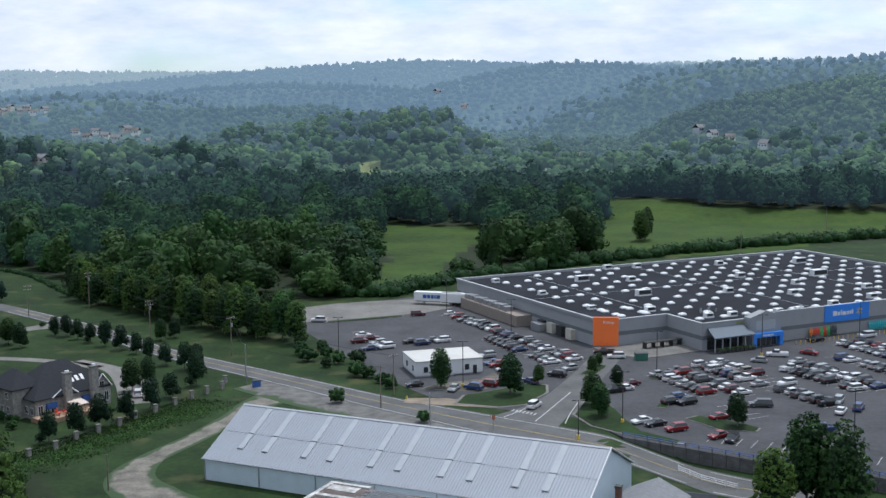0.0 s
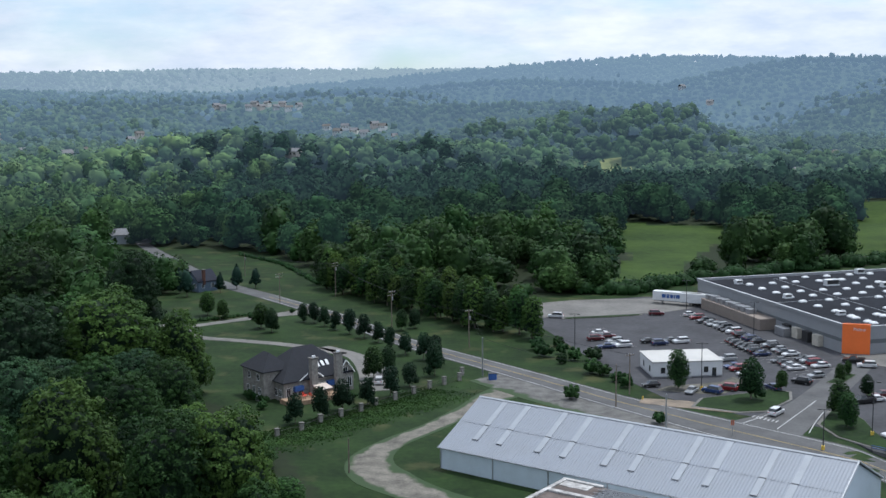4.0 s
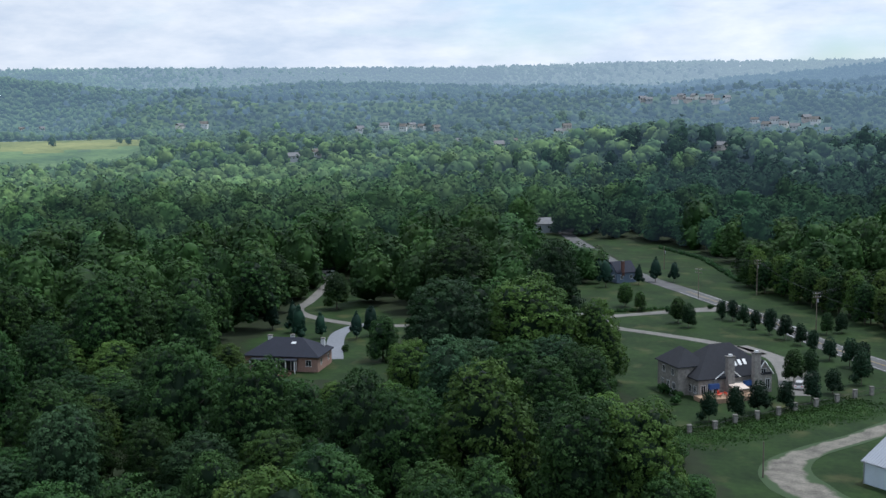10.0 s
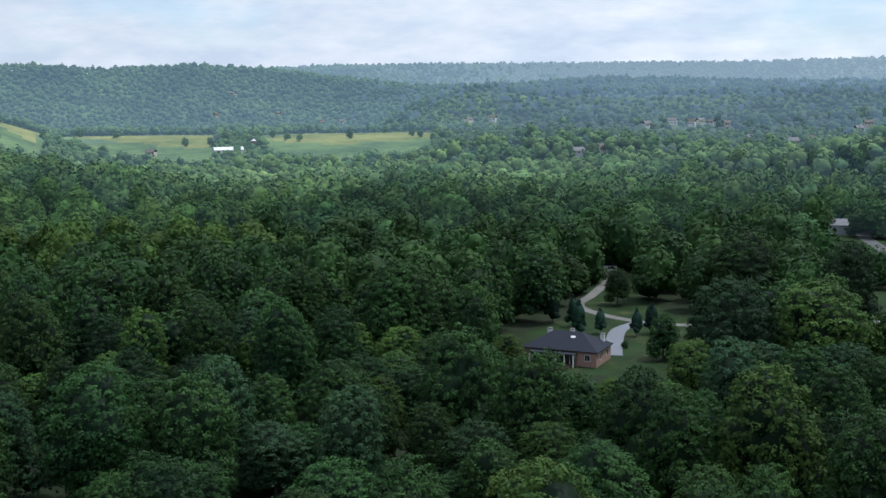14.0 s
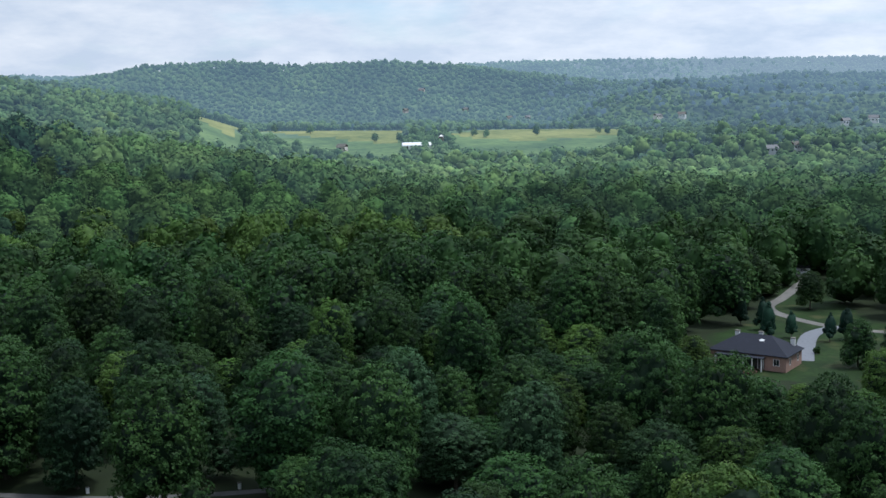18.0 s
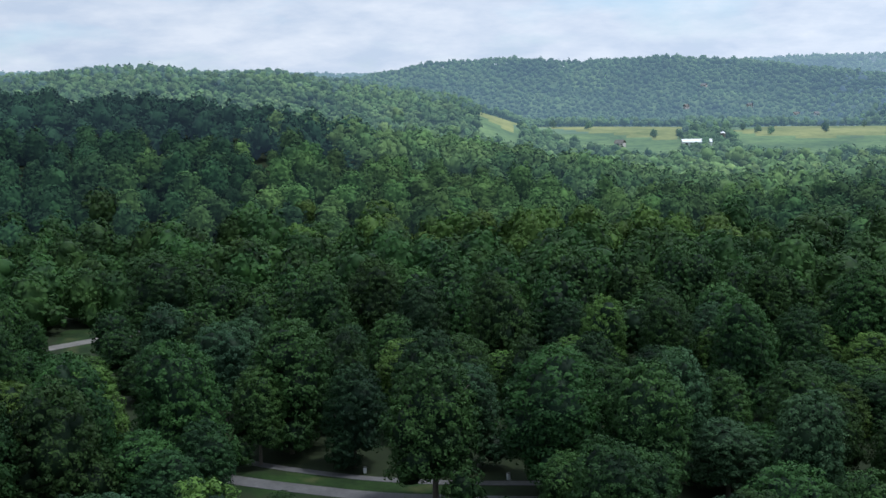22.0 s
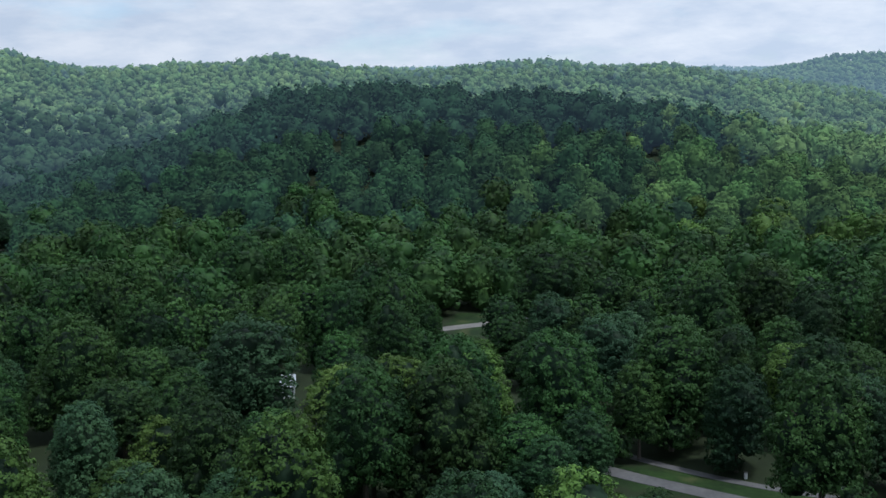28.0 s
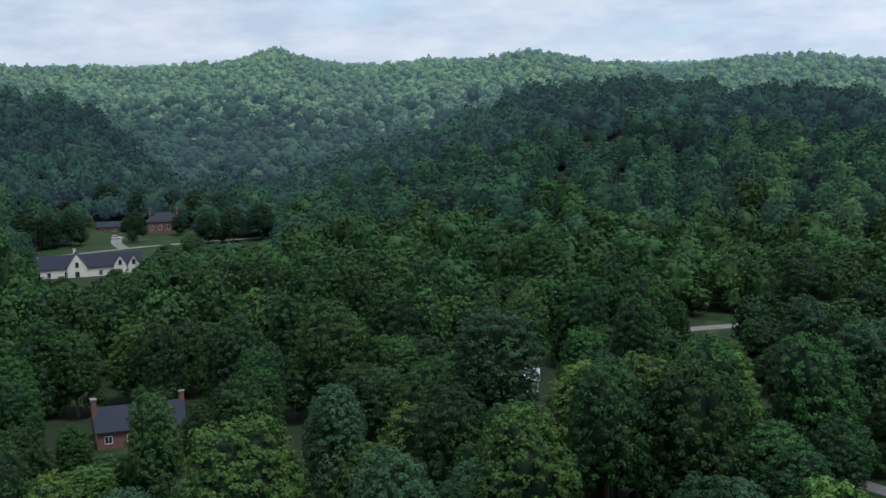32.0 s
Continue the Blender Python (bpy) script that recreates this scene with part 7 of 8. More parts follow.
alone("house_drive", ribbon(bmesh.new(), [(-96, 302), (-84, 292), (-76, 279), (-71, 266), (-68, 258)], [3.4, 5, 8, 9, 7], 0.06), CONCRETE, "pale concrete drive beside the stone house", "drive", "structure")
alone("garden_lane", ribbon(bmesh.new(), [(-175, 300), (-156, 322), (-146, 320), (-136, 309.5), (-122, 306.5), (-108, 303.5), (-96, 299), (-88, 294)], 3.6, 0.06), CONCRETE, "pale lane curving across the lawn", "drive", "structure")
alone("garden_lane_fork", ribbon(bmesh.new(), [(-148, 320), (-136, 333), (-128, 342), (-118, 351), (-112, 353)], [4, 4, 5, 8, 10], 0.062), CONCRETE, "pale lane joining the road", "drive", "structure")
car("suv", "white", -70.5, 264.5, 100, where="parked on the stone house's drive")
# stone pillars with rails between
POSTS = [(-79.5, 218), (-76, 223), (-74, 229.5), (-71, 234.5), (-68, 239.5), (-66, 244.5), (-63, 250), (-60, 255.6), (-57.6, 261.6), (-55, 266), (-52.2, 270.4), (-52.6, 276)]
for _i, (_x, _y) in enumerate(POSTS):
    _th = empty("stone_pillar", _x, _y, float(land(_x, _y)), 40)
    part("shaft", boxed(-0.4, -0.4, -0.2, 0.4, 0.4, 1.75, bevel=0.03), STONE, _th)
    part("cap", boxed(-0.5, -0.5, 1.75, 0.5, 0.5, 1.95, bevel=0.03), CONCRETE, _th)
    tagged(_th, "square pale stone fence pillar on the lawn", "pillar", "fence pillars")
_fr = tagged(new("iron_fence"), "thin dark iron fence between stone pillars", "fence")
for (_a, _c) in zip(POSTS, POSTS[1:]):
    _b = bmesh.new()
    for _z in (0.3, 1.25):
        tube(_b, (_a[0], _a[1], _z), (_c[0], _c[1], _z), 0.035, n=4)
    _n = 14
    for _i in range(1, _n):
        _x, _y = _a[0] + (_c[0] - _a[0]) * _i / _n, _a[1] + (_c[1] - _a[1]) * _i / _n
        tube(_b, (_x, _y, 0), (_x, _y, 1.4), 0.02, n=3)
    part("panel", _b, DARK_METAL, _fr)


def simple_house(name, x, y, z, turn, w, d, tall, rise, wall, roof, label, hipped=False, chimneys=(), wins=3, windows=WHITE, part2=None, along="x"):
    h = empty(name, x, y, z, turn)
    part("wall", boxed(-w / 2, -d / 2, -1.2, w / 2, d / 2, tall), wall, h)
    if not hipped:
        ends = ((-w / 2, -w / 2 + 0.25), (w / 2 - 0.25, w / 2)) if along == "x" else ((-d / 2, -d / 2 + 0.25), (d / 2 - 0.25, d / 2))
        for a0, a1 in ends:
            if along == "x":
                tri = [(a0, -d / 2, tall), (a0, d / 2, tall), (a0, 0, tall + rise - 0.1), (a1, -d / 2, tall), (a1, d / 2, tall), (a1, 0, tall + rise - 0.1)]
            else:
                tri = [(-w / 2, a0, tall), (w / 2, a0, tall), (0, a0, tall + rise - 0.1), (-w / 2, a1, tall), (w / 2, a1, tall), (0, a1, tall + rise - 0.1)]
            part("gable", solid(bmesh.new(), tri, [(0, 1, 2), (5, 4, 3), (0, 3, 4, 1), (1, 4, 5, 2), (2, 5, 3, 0)]), wall, h)
    part("roof", hip(bmesh.new(), -w / 2, -d / 2, w / 2, d / 2, tall, rise) if hipped else gable(bmesh.new(), -w / 2, -d / 2, w / 2, d / 2, tall, rise, along=along), roof, h)
    for cx, cy, ct, cm in chimneys:
        c = part("chimney", boxed(cx - 0.5, cy - 0.45, tall - 1.0, cx + 0.5, cy + 0.45, ct, bevel=0.03), cm, h)
        part("chimney_cap", boxed(cx - 0.6, cy - 0.55, ct, cx + 0.6, cy + 0.55, ct + 0.2), CONCRETE, c)
    for i in range(wins):
        u = -w / 2 + w * (i + 0.5) / wins
        for s in (-1, 1):
            window_at(h, u, tall * 0.35, min(1.5, w / wins * 0.5), tall * 0.42, s * d / 2, windows, GLASS, sign=s)
    for s in (-1, 1):
        for u in (-d / 4, d / 4):
            window_at(h, u, tall * 0.35, 1.1, tall * 0.42, s * w / 2, windows, GLASS, face="x", sign=s)
    return tagged(h, label, "house", "houses")


_h2 = simple_house("brick_villa", -188.5, 226.5, 0.2, 20, 19, 11.5, 3.7, 3.6, BRICK_PINK, SHINGLE_BLUE, "pink brick villa with a dark blue hipped roof", True, ((-6.5, 4.6, 6.6, WHITE), (-0.5, 4.9, 6.8, WHITE), (8, 3.6, 6.4, WHITE)), 4)
part("veranda_roof", boxed(-7.5, -8.2, 3.0, 4.5, -5.7, 3.2), SHINGLE_BLUE, _h2)
for _i in range(6):
    part("veranda_post", boxed(-7.4 + _i * 2.3, -8.1, -0.5, -7.15 + _i * 2.3, -7.85, 3.0), WHITE, _h2)
part("glazed_front", boxed(-7.2, -6.1, 0.2, 4.2, -5.72, 2.8), GLASS, _h2)
for _i in range(9):
    part("mullion", boxed(-7.2 + _i * 1.4, -6.2, 0.2, -7.05 + _i * 1.4, -6.08, 2.8), WHITE, _h2)
part("brick_stair", boxed(0.5, -11.5, -0.8, 3.5, -8.2, 0.2), BRICK, _h2)
part("roof_window", solid(bmesh.new(), [(1.5, -2.6, 5.75), (2.7, -2.6, 5.75), (2.7, -1.5, 6.5), (1.5, -1.5, 6.5), (1.5, -2.6, 5.4), (2.7, -2.6, 5.4), (2.7, -1.5, 6.1), (1.5, -1.5, 6.1)], [(0, 1, 2, 3), (0, 4, 5, 1), (1, 5, 6, 2), (2, 6, 7, 3), (3, 7, 4, 0)]), WHITE, _h2)
simple_house("blue_cottage", -168, 388, 0.2, -38, 9, 7.5, 3.4, 3.4, BLUE_SIDING, SHINGLE_BLUE, "small dark blue cottage beside the road", False, ((4.4, -1.5, 7.6, BRICK),), 2, along="y")
simple_house("grey_bungalow", -263, 518, 0.2, 35, 24, 9, 3.2, 2.6, mat("grey_siding", (0.30, 0.33, 0.36), 0.8, vary=0.1), SHINGLE_GREY, "low grey bungalow at the wood's edge", False, ((-6, 0, 7.0, BRICK),), 5)
simple_house("garden_shed", -272, 352, 0.1, 30, 5, 4, 2.3, 1.0, WHITE, SHINGLE, "small white shed at the lane's end", False, (), 1)
_h5 = simple_house("cream_house", -425, -208, -1.2, 118, 38, 10, 4.6, 4.6, CREAM, SHINGLE_BLUE, "large cream house with steep dark blue roofs", False, ((-6, 2, 11.4, CREAM),), 6)
for _x, _g in ((-5.5, 3.6), (10.5, 2.4), (15.6, 2.2)):
    part("gable_wall", solid(bmesh.new(), [(_x - _g, -5.6, 0), (_x + _g, -5.6, 0), (_x + _g, -5.6, 5.4), (_x, -5.6, 5.4 + 1.5 * _g), (_x - _g, -5.6, 5.4), (_x - _g, -1.5, 0), (_x + _g, -1.5, 0), (_x + _g, -1.5, 5.4), (_x, -1.5, 5.4 + 1.5 * _g), (_x - _g, -1.5, 5.4)], [(0, 1, 2, 3, 4), (9, 8, 7, 6, 5), (0, 4, 9, 5), (4, 3, 8, 9), (3, 2, 7, 8), (2, 1, 6, 7), (1, 0, 5, 6)]), CREAM, _h5)
    part("gable_roof", solid(bmesh.new(), [(_x - _g - 0.4, -5.9, 5.0), (_x, -5.9, 5.6 + 1.5 * _g), (_x + _g + 0.4, -5.9, 5.0), (_x - _g - 0.4, -0.5, 5.0), (_x, -0.5, 5.6 + 1.5 * _g), (_x + _g + 0.4, -0.5, 5.0), (_x - _g - 0.4, -5.9, 4.75), (_x, -5.9, 5.35 + 1.5 * _g), (_x + _g + 0.4, -5.9, 4.75), (_x - _g - 0.4, -0.5, 4.75), (_x, -0.5, 5.35 + 1.5 * _g), (_x + _g + 0.4, -0.5, 4.75)], [(0, 1, 4, 3), (1, 2, 5, 4), (6, 9, 10, 7), (7, 10, 11, 8), (0, 6, 7, 1), (1, 7, 8, 2), (3, 4, 10, 9), (4, 5, 11, 10), (0, 3, 9, 6), (2, 8, 11, 5)]), SHINGLE_BLUE, _h5)
    window_at(_h5, _x, 5.2, 1.3, 1.8, -5.6, DARK_METAL, GLASS)
    window_at(_h5, _x, 1.4, 1.6, 2.0, -5.6, DARK_METAL, GLASS)
_h6 = simple_house("brick_mansion", -573, -239, float(land(-573, -239)) - 0.4, 112, 17, 11, 6.5, 4.2, BRICK, SHINGLE, "tall red brick mansion among dark trees", True, ((-7, 0, 13, BRICK), (6.5, 1, 12.5, BRICK)), 4)
simple_house("brick_wing", -578, -266, float(land(-578, -266)) - 0.4, 112, 22, 8, 3.2, 2.4, BRICK, SHINGLE_BLUE, "low brick garage wing with a dark roof", False, (), 4)
simple_house("near_brick_house", -217, -98, 0.0, 119, 17, 11, 3.4, 3.6, BRICK, SHINGLE_BLUE, "red brick house almost hidden in trees", False, ((-8.6, -2, 9.2, BRICK), (-8.6, 1.4, 8.6, BRICK), (8.6, 0, 8.8, BRICK)), 4)
simple_house("hidden_white_house", -263, -27, 0.0, 95, 11, 7, 2.8, 1.8, WHITE, mat("pale_roof", (0.26, 0.28, 0.30), 0.6, vary=0.1), "white house half hidden among trees", False, (), 3)
alone("estate_lane", ribbon(bmesh.new(), [(-468, -262), (-486, -246), (-512, -226), (-530, -204), (-548, -176)], 4, 0.1), CONCRETE, "pale lane past the brick mansion", "drive", "structure")
alone("estate_drive", ribbon(bmesh.new(), [(-506, -231), (-530, -246), (-556, -256)], 5, 0.11), CONCRETE, "pale drive to the brick mansion", "drive", "structure")
car("suv", "white", -545, -253, 100, where="parked before the brick mansion")
alone("villa_lane", ribbon(bmesh.new(), [(-276, 354), (-264, 342), (-255, 327), (-243, 304), (-236, 289), (-224, 281.5), (-206, 278.5), (-192, 283), (-178, 292), (-160, 318)], 3.6, 0.06), CONCRETE, "pale lane winding past the villa's lawn", "drive", "structure")
alone("villa_drive", ribbon(bmesh.new(), [(-204, 280), (-202, 266), (-192, 250), (-183, 238)], [4, 4.5, 5, 5], 0.062), mat("blue_grey_drive", (0.14, 0.15, 0.17), 0.9, vary=0.15), "dark asphalt drive to the villa", "drive", "structure")
alone("wood_road", ribbon(bmesh.new(), [(-246, 10), (-224, 22), (-204, 38), (-192, 50), (-182, 62), (-172, 80), (-160, 104)], 4.2, 0.06), ROAD, "narrow grey road under the trees", "road", "structure")
alone("wood_road_upper", ribbon(bmesh.new(), [(-236, 28), (-214, 42), (-199, 55), (-187, 70), (-176, 92)], 2.2, 0.06), ROAD, "narrow pale path under the trees", "path", "structure")
alone("wood_drive", ribbon(bmesh.new(), [(-328, 4), (-334, 16), (-341, 32), (-346, 46)], 5.5, 0.08), CONCRETE, "pale drive in a gap of the woods", "drive", "structure")
for _x, _y in ((-196, 62), (-188, 76), (-182, 84)):
    _th = empty("marker_post", _x, _y, 0, 0)
    part("shaft", boxed(-0.25, -0.25, 0, 0.25, 0.25, 1.1, bevel=0.03), WHITE, _th)
    part("cap", boxed(-0.3, -0.3, 1.1, 0.3, 0.3, 1.2), CONCRETE, _th)
    tagged(_th, "short white marker post beside the road", "post", "marker posts")
for _x, _y in ((-196, 276), (-186, 279)):
    _th = empty("gate_pillar", _x, _y, 0, 0)
    part("shaft", boxed(-0.4, -0.4, 0, 0.4, 0.4, 1.6, bevel=0.03), WHITE, _th)
    part("cap", boxed(-0.5, -0.5, 1.6, 0.5, 0.5, 1.8), CONCRETE, _th)
    tagged(_th, "white gate pillar beside the lane", "pillar", "gate pillars")


# ---- power poles and wires ----
def power_pole(x, y, tall, turn, arms=1, can=True, material=POLE_WOOD, label="brown wooden power pole with crossarm"):
    th = empty("power_pole", x, y, float(land(x, y)), turn)
    b = bmesh.new()
    tube(b, (0, 0, -0.3), (0, 0, tall), 0.17, 0.11)
    part("pole", b, material, th)
    for i in range(arms):
        part("crossarm", boxed(-1.2, -0.07, tall - 0.5 - i * 1.0, 1.2, 0.07, tall - 0.36 - i * 1.0), POLE_WOOD, th)
        for s in (-1.05, -0.4, 0.4, 1.05):
            b = bmesh.new()
            tube(b, (s, 0, tall - 0.36 - i), (s, 0, tall - 0.12 - i), 0.05, n=6)
            part("insulator", b, CONDITIONER, th)
    if can:
        b = bmesh.new()
        tube(b, (0.35, 0.1, tall - 2.9), (0.35, 0.1, tall - 1.9), 0.25, n=10)
        part("transformer", b, STEEL, th)
    return tagged(th, label, "power pole", "power poles")


POLES = [(-47.5, 276, 9.5, 0, 0), (-56.5, 307, 10.5, 1, 1), (-84, 331, 11, 2, 1), (-116, 380, 12, 2, 1), (-131, 366, 10, 2, 0), (-14, 252, 9.5, 0, 0), (-11.6, 263.5, 9.5, 1, 0), (-3, 232, 8.5, 0, 0), (-81, 413, 9, 1, 0), (-50, 360, 8, 0, 0), (181, 552, 14, 0, 0), (120, 470, 13, 0, 0), (-164, 420, 9, 0, 1), (-59, 199, 6.5, 0, 0)]
for _i, (_x, _y, _h, _ar, _cn) in enumerate(POLES):
    power_pole(_x, _y, _h, 40, _ar, bool(_cn), STEEL if _i in (0, 7) else POLE_WOOD, "grey metal pole beside the road" if _i in (0, 7) else "brown wooden power pole beside the road")


def wire(a, b, sag, name="power_line"):
    bm = bmesh.new()
    last = None
    for i in range(13):
        t = i / 12
        p = Vector(a).lerp(Vector(b), t) - Vector((0, 0, sag * 4 * t * (1 - t)))
        ring = [bm.verts.new(p + Vector(q)) for q in ((0.02, 0.0, -0.015), (-0.02, 0.0, -0.015), (0.0, 0.0, 0.025))]
        if last:
            for k in range(3):
                bm.faces.new((last[k], last[(k + 1) % 3], ring[(k + 1) % 3], ring[k]))
        last = ring
    return alone(name, bm, DARK_METAL, "thin dark sagging power line between poles", "power line", group="power lines")


for _i, _j in ((4, 3), (3, 2), (2, 1), (1, 0), (0, 5), (1, 6), (12, 3), (8, 2)):
    for _k in (0.0, 0.9):
        wire((POLES[_i][0] + _k, POLES[_i][1], POLES[_i][2] - 0.2 - _k * 0.3), (POLES[_j][0] + _k, POLES[_j][1], POLES[_j][2] - 0.2 - _k * 0.3), 1.1)
_th = empty("recycling_bin", -44.5, 272.5, 0, 20)
part("bin", boxed(-0.9, -0.6, 0, 0.9, 0.6, 1.5, bevel=0.05), BLUE_DEEP, _th)
part("lid", boxed(-0.95, -0.65, 1.5, 0.95, 0.65, 1.65, bevel=0.03), DARK_METAL, _th)
tagged(_th, "dark blue wheeled bin beside the road", "bin")
_th = empty("road_sign", 10, 234, 0, 20)
_b = bmesh.new()
tube(_b, (0, 0, 0), (0, 0, 3.2), 0.06, n=6)
part("post", _b, STEEL, _th)
part("panel", boxed(-0.35, -0.04, 2.2, 0.35, 0.02, 3.2), mat("sign_brown", (0.35, 0.10, 0.05), 0.6), _th)
tagged(_th, "small reddish road sign on a steel post", "road sign")
_th = empty("water_hydrant", -8.5, 259, 0.1, 0)
_b = bmesh.new()
tube(_b, (0, 0, 0), (0, 0, 0.7), 0.16, n=8)
part("barrel", _b, YELLOW, _th)
_b = bmesh.new()
tube(_b, (0, 0, 0.7), (0, 0, 0.85), 0.18, 0.06, n=8)
part("bonnet", _b, YELLOW, _th)
tagged(_th, "yellow hydrant on the grass bank", "hydrant")

# ---- far buildings of the valley ----
HOUSE_WALLS = [WHITE, WHITE, mat("buff_brick", (0.46, 0.42, 0.40), 0.9, vary=0.15), mat("grey_boards", (0.42, 0.44, 0.46), 0.8, vary=0.1), mat("pale_siding", (0.60, 0.58, 0.54), 0.8, vary=0.1)]
_fr = random.Random(12)
for _a, _r in FAR_HOUSES:
    _x, _y = [float(v) for v in bearing(_a, _r)]
    _w, _d, _t = _fr.uniform(9, 13), _fr.uniform(7, 9), _fr.uniform(2.8, 4.0)
    _z = float(land(_x, _y)) + 1.8
    _h = empty("far_house", _x, _y, _z, _a + _fr.uniform(-50, 50))
    _wm = _fr.choice(HOUSE_WALLS)
    part("wall", boxed(-_w / 2, -_d / 2, -7.0, _w / 2, _d / 2, _t), _wm, _h)
    part("roof", gable(bmesh.new(), -_w / 2, -_d / 2, _w / 2, _d / 2, _t, _fr.uniform(2.2, 3.8)), _fr.choice([SHINGLE_GREY, SHINGLE_GREY, CONCRETE]), _h)
    for _i in range(3):
        _wn = part("window", boxed(-_w / 3 + _i * _w / 3 - 0.8, -_d / 2 - 0.06, 0.9, -_w / 3 + _i * _w / 3 + 0.8, -_d / 2 + 0.05, 2.2), GLASS, _h)
    tagged(_h, "pale house with a pitched roof among far trees", "house", "valley houses")
_x, _y = [float(v) for v in bearing(56.1, 1330)]
_b = empty("barn", _x, _y, float(land(_x, _y)) + 2, 56 + 6)
part("wall", boxed(-16, -6, -6, 16, 6, 4), WHITE, _b)
part("roof", gable(bmesh.new(), -16, -6, 16, 6, 4, 3), mat("barn_roof", (0.62, 0.64, 0.66), 0.5, vary=0.08), _b)
for _i in range(4):
    part("door", boxed(-13 + _i * 7, -6.1, -1, -10 + _i * 7, -5.95, 3), DARK_METAL, _b)
tagged(_b, "long white barn at the edge of the hay fields", "barn")
_x, _y = [float(v) for v in bearing(54.9, 1380)]
_b = empty("silo", _x, _y, float(land(_x, _y)), 0)
_t = bmesh.new()
tube(_t, (0, 0, -2), (0, 0, 9), 3, n=16)
part("drum", _t, CONCRETE, _b)
_t = bmesh.new()
tube(_t, (0, 0, 9), (0, 0, 11), 3.1, 0.4, n=16)
part("dome", _t, WHITE, _b)
tagged(_b, "pale round silo beside the hay field", "silo")

# ---- planted trees, hedges and shrubs of the town ----
def model(seed, width, low, high, lumps, leaves, size, shape, material, thick=0.16, limbs=3):
    if shape == "lobed":
        v, f, within = crown(seed, width, low, high, 6, lumps, leaves, size, width * 0.17)
        sv, sf = stem(seed + 1, (low + high) * 0.55, thick, limbs, width * 0.5)
        return mesh_of("crown", v, f, [material, SHADE_HULL], within, smooth=True), mesh_of("trunk", sv, sf, BARK)
    v, f = small_crown(seed, width, low, high, lumps, 1, leaves, size, shape, 0.07)
    sv, sf = stem(seed + 1, (low + high) * 0.55, thick, limbs, width * 0.5)
    return mesh_of("crown", v, f, material, smooth=True), mesh_of("trunk", sv, sf, BARK)


OVAL = [model(600 + s, 2.15, 0.3, 6.6, 150, 12, 0.17, "lobed", LEAF_DARK, 0.12) for s in range(3)]
ROW = [model(620 + s, 3.3, -0.4, 11.2, 190, 14, 0.24, "lobed", LEAF_LIGHT if s % 2 else LEAF, 0.2) for s in range(4)]
PLANE = [model(640 + s, 2.9, 0.0, 8.8, 190, 14, 0.21, "lobed", LEAF_DEEP if s == 1 else LEAF, 0.16) for s in range(3)]
CONE = [model(660 + s, 2.2, 0.2, 8.5, 30, 60, 0.30, "cone", NEEDLE, 0.16, 0) for s in range(3)]
SHRUB = [model(680 + s, 1.5, 0.0, 2.6, 14, 50, 0.20, "round", HEDGE, 0.06, 0) for s in range(3)]
pr = random.Random(21)


def put(models, places, label, group, size=(0.9, 1.1), name="tree", category="tree"):
    for i, (x, y) in enumerate(places):
        tree(models[i % len(models)], x, y, pr.uniform(*size), pr.uniform(0, 360), pr.uniform(0.92, 1.08), name, label, group, category)


put(OVAL, [(-79, 228), (-75, 232.5), (-72, 239), (-68, 245), (-64.8, 253), (-62.6, 262.5), (-59, 274), (-62.5, 290), (-65.5, 291), (-61, 283)], "dark clipped oval ornamental tree on the lawn", "lawn ornamental trees", (0.95, 1.15))
put(OVAL, [(-113, 336), (-109, 334), (-104.5, 330), (-99.5, 325.5), (-94, 320.5), (-88, 315), (-82.5, 309.5), (-77.5, 302), (-71.5, 295.5)], "dark oval tree in a row beside the road", "roadside oval trees", (0.85, 1.1))
put(ROW, [(-128 + i * 5.1 + pr.uniform(-1, 1), 404 - i * 5.0 + pr.uniform(-2, 2)) for i in range(18)] + [(-124 + i * 5.0 + pr.uniform(-1, 1), 396 - i * 4.9 + pr.uniform(-2, 2)) for i in range(15)], "leafy green tree in a row above the road", "trees above the road", (1.0, 1.35))
put(ROW, [(-118 + i * 6.4 + pr.uniform(-1.5, 1.5), 409 - i * 6.0 + pr.uniform(-2, 2)) for i in range(12)], "leafy green tree in a row above the road", "trees above the road", (0.9, 1.25))
for _i, (_x, _y, _s) in enumerate(((-0.9, 270.4, 1.0), (15, 262.5, 1.12), (22.3, 272.2, 0.55), (36.3, 283, 0.5), (40.4, 269, 0.6), (32.4, 251.4, 0.95), (33, 243.5, 0.85), (59.9, 234.4, 0.85), (39, 290, 0.4))):
    put([PLANE[_i % 3]], [(_x, _y)], "leafy tree on a car park island", "car park trees", (_s, _s))
put(ROW, [(61.4, 193), (54, 186.5), (66, 188)], "large dark leafy tree below the car park", "trees below the car park", (1.25, 1.5))
put(SHRUB, [(-29.8, 292), (-27, 296), (-35.3, 299), (-31, 303), (-21.5, 282), (-18.8, 280.7), (-15, 275), (-12.7, 270), (-4.4, 240.2), (-24, 257), (-38, 307), (-22, 296), (-33, 312)], "bushy green shrub on the grass bank", "bank shrubs", (0.8, 1.6), "shrub", "shrub")
put(CONE, [(-202, 257), (-193, 261.5), (-191.5, 266.5), (-214, 260), (-223, 261), (-167, 373), (-159, 383), (-156, 391), (-150, 394), (-205, 251), (-173, 380)], "dark narrow evergreen beside the lawn", "evergreens", (0.85, 1.2), "evergreen_tree")
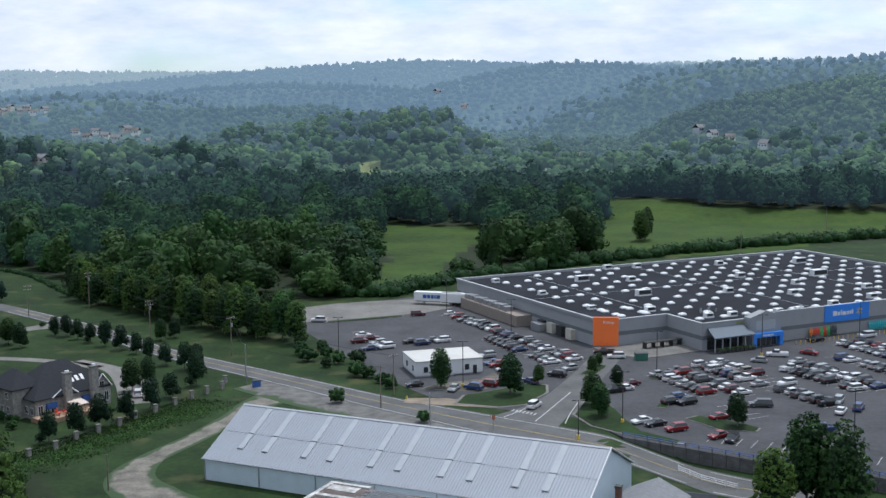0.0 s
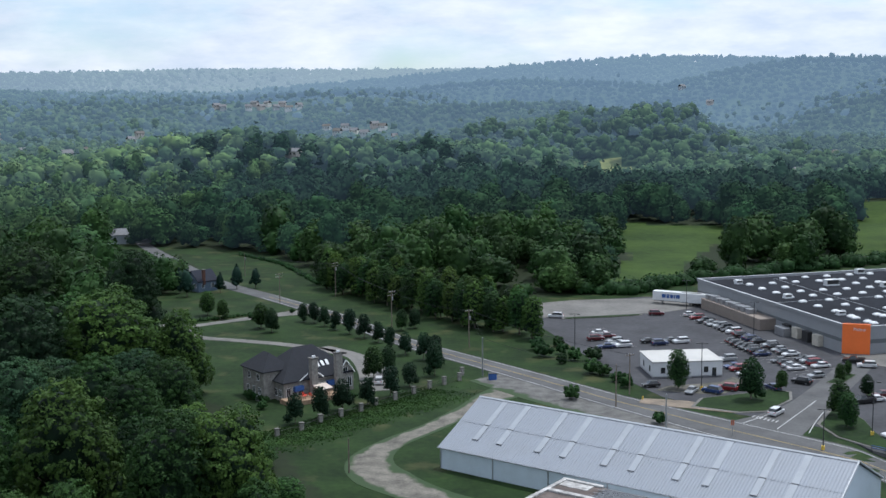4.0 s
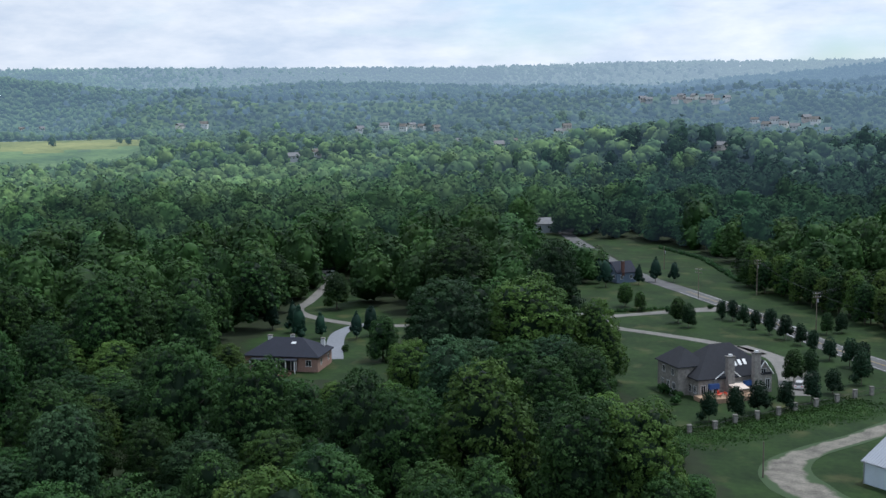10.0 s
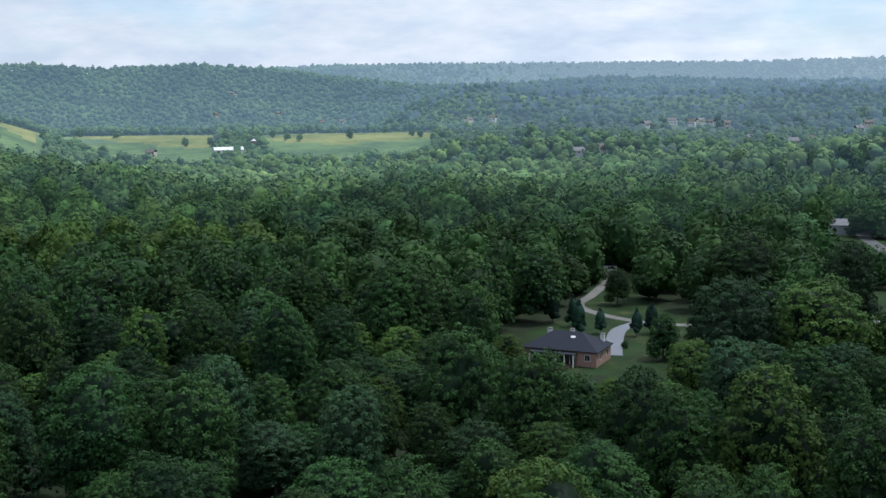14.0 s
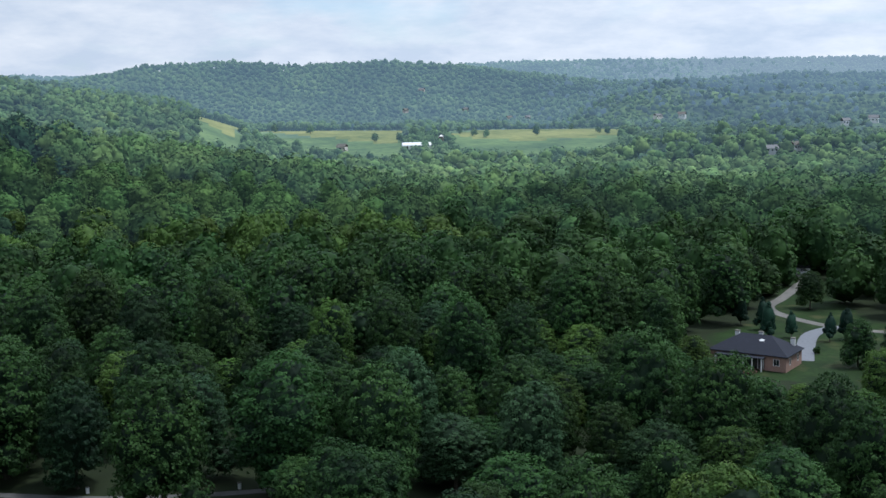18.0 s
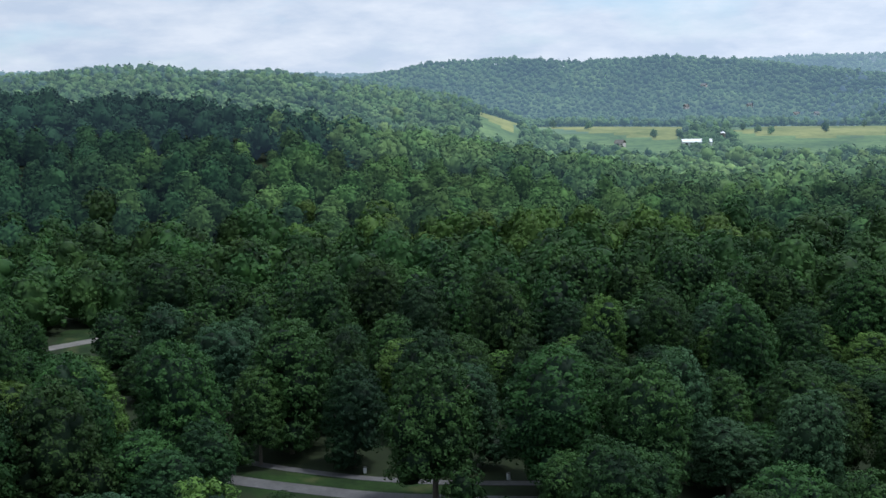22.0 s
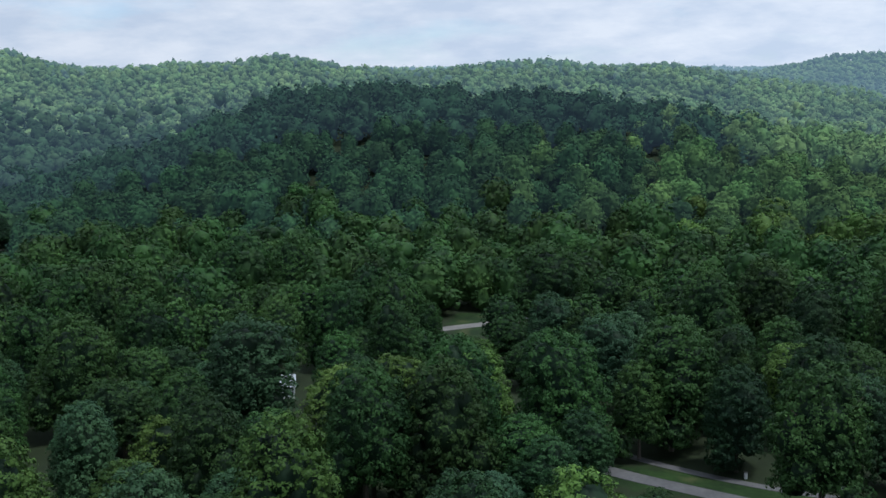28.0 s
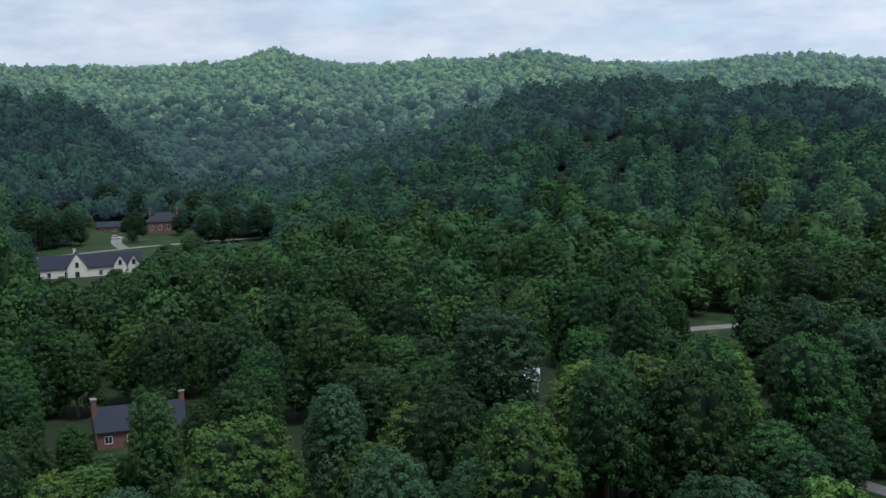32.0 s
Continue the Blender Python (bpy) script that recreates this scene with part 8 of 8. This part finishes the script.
for _kind, _list in (("dark", [(-249, 262, 15, 5.5), (-262, 279, 17, 6.0), (-240, 282, 13, 5.0), (-255, 300, 16, 6.5), (-236, 240, 10, 4.2), (-166, 262, 14, 4.0)]), ("full", [(-171, 243, 12, 4.6), (-226, 296, 12, 4.6), (-177, 277, 9, 3.6)])):
    for _i, (_x, _y, _h, _w) in enumerate(_list):
        tree(BROAD[_kind][_i % len(BROAD[_kind])], _x, _y, _w / 7.0, 70.0 * _i, _h / 20.0 * 7.0 / _w, label="shady tree beside the villa's lawn", group="villa trees")
put(PLANE, [(-146, 341), (-117, 319), (-122, 324), (-80, 327), (-77, 331), (-139, 336), (-73, 269), (-71, 276)], "round leafy tree on the lawn", "lawn trees", (0.7, 1.0))
# crowns in the vale share the far woods' painted haze glow
VALE = []
for _s in range(3):
    _v, _f, _in = crown(700 + _s, 5.0, 0.5, 10.5, 5, 60, 6, 0.7, 1.2)
    _sv, _sf = stem(710 + _s, 6, 0.3, 3, 2.5)
    VALE.append((mesh_of("crown", _v, _f, OFF_SUN[2], smooth=True), mesh_of("trunk", _sv, _sf, BARK)))
put(VALE, [tuple(float(c) for c in bearing(a, r)) for a, r in ((50.3, 1480), (47.3, 1510), (52.7, 1450), (53.3, 1470), (58.1, 1420), (61.2, 1570), (55.3, 1400), (56.9, 1410), (48.6, 1620), (62.9, 1640), (54.0, 1520), (46.9, 1490))], "lone leafy tree at the edge of the hay field", "hay field trees", (0.7, 1.2))
put(ROW, [(95, 548), (92, 541)], "lone leafy tree in the meadow", "meadow trees", (1.2, 1.4))
put(SHRUB, [(-96 + i * 1.6, 246 - i * 0.7) for i in range(4)] + [(-90, 238), (-121, 349), (-131, 339), (-128, 336), (-196, 243), (-186, 247), (-69, 251), (-73, 249)], "low garden shrub by the house", "garden shrubs", (0.5, 0.9), "shrub", "shrub")


def thicket(name, line, width, tall, count, size, label, seed, material=HEDGE, dense=0.55, core=True):
    """A hedge or weedy bank: many leaf clumps over low humps along a line."""
    r = np.random.default_rng(seed)
    line = np.array(line, float)
    seg = np.linalg.norm(np.diff(line, axis=0), axis=1)
    pieces = []
    n = int(seg.sum() / (width * dense))
    for i in range(n):
        d = seg.sum() * (i + r.uniform(0, 1)) / n
        k = int(np.searchsorted(np.cumsum(seg), d).clip(0, len(seg) - 1))
        t = (d - (np.cumsum(seg)[k] - seg[k])) / seg[k]
        p = line[k] * (1 - t) + line[k + 1] * t + r.uniform(-0.4, 0.4, 2) * width
        s = width * r.uniform(0.35, 0.6)
        h = tall * r.uniform(0.5, 1.1)
        c = np.array([p[0], p[1], float(land(p[0], p[1])) + h * 0.35])
        radii = np.array([s, s, h * 0.65])
        if core:
            pieces.append(lumpy(1, c, radii * 0.9, 0.1, r))
        pieces.append(leaf_faces(c, radii, count, size, r))
    v, f = gather(pieces)
    ob = new(name, mesh_of(name, v, f, material))
    return tagged(ob, label, "hedge", kind="stuff")


thicket("weedy_bank", [(-84, 210), (-76, 219), (-68, 232), (-60, 246), (-54, 257)], 8.5, 0.55, 60, 0.20, "weedy green bank below the stone pillars", 1, WEEDS, 0.024, core=False)
thicket("hedgerow", [(-40, 400), (-20, 400), (3, 428), (60, 474), (140, 522), (230, 556), (330, 580)], 7.0, 5.0, 90, 0.5, "dense dark hedgerow behind the store", 2, HEDGE, 0.3)
thicket("field_hedge", [(-52, 392), (-40, 410), (-32, 440)], 8.0, 7.0, 90, 0.5, "bushy wood edge beside the field", 3)
thicket("bungalow_hedge", [(-190, 480), (-160, 452), (-130, 405)], 2.0, 1.6, 40, 0.3, "low hedge along the far field", 4)
thicket("lane_hedge", [(-150, 328), (-140, 336), (-133, 344)], 1.4, 1.2, 40, 0.2, "clipped dark hedge beside the lane", 5)
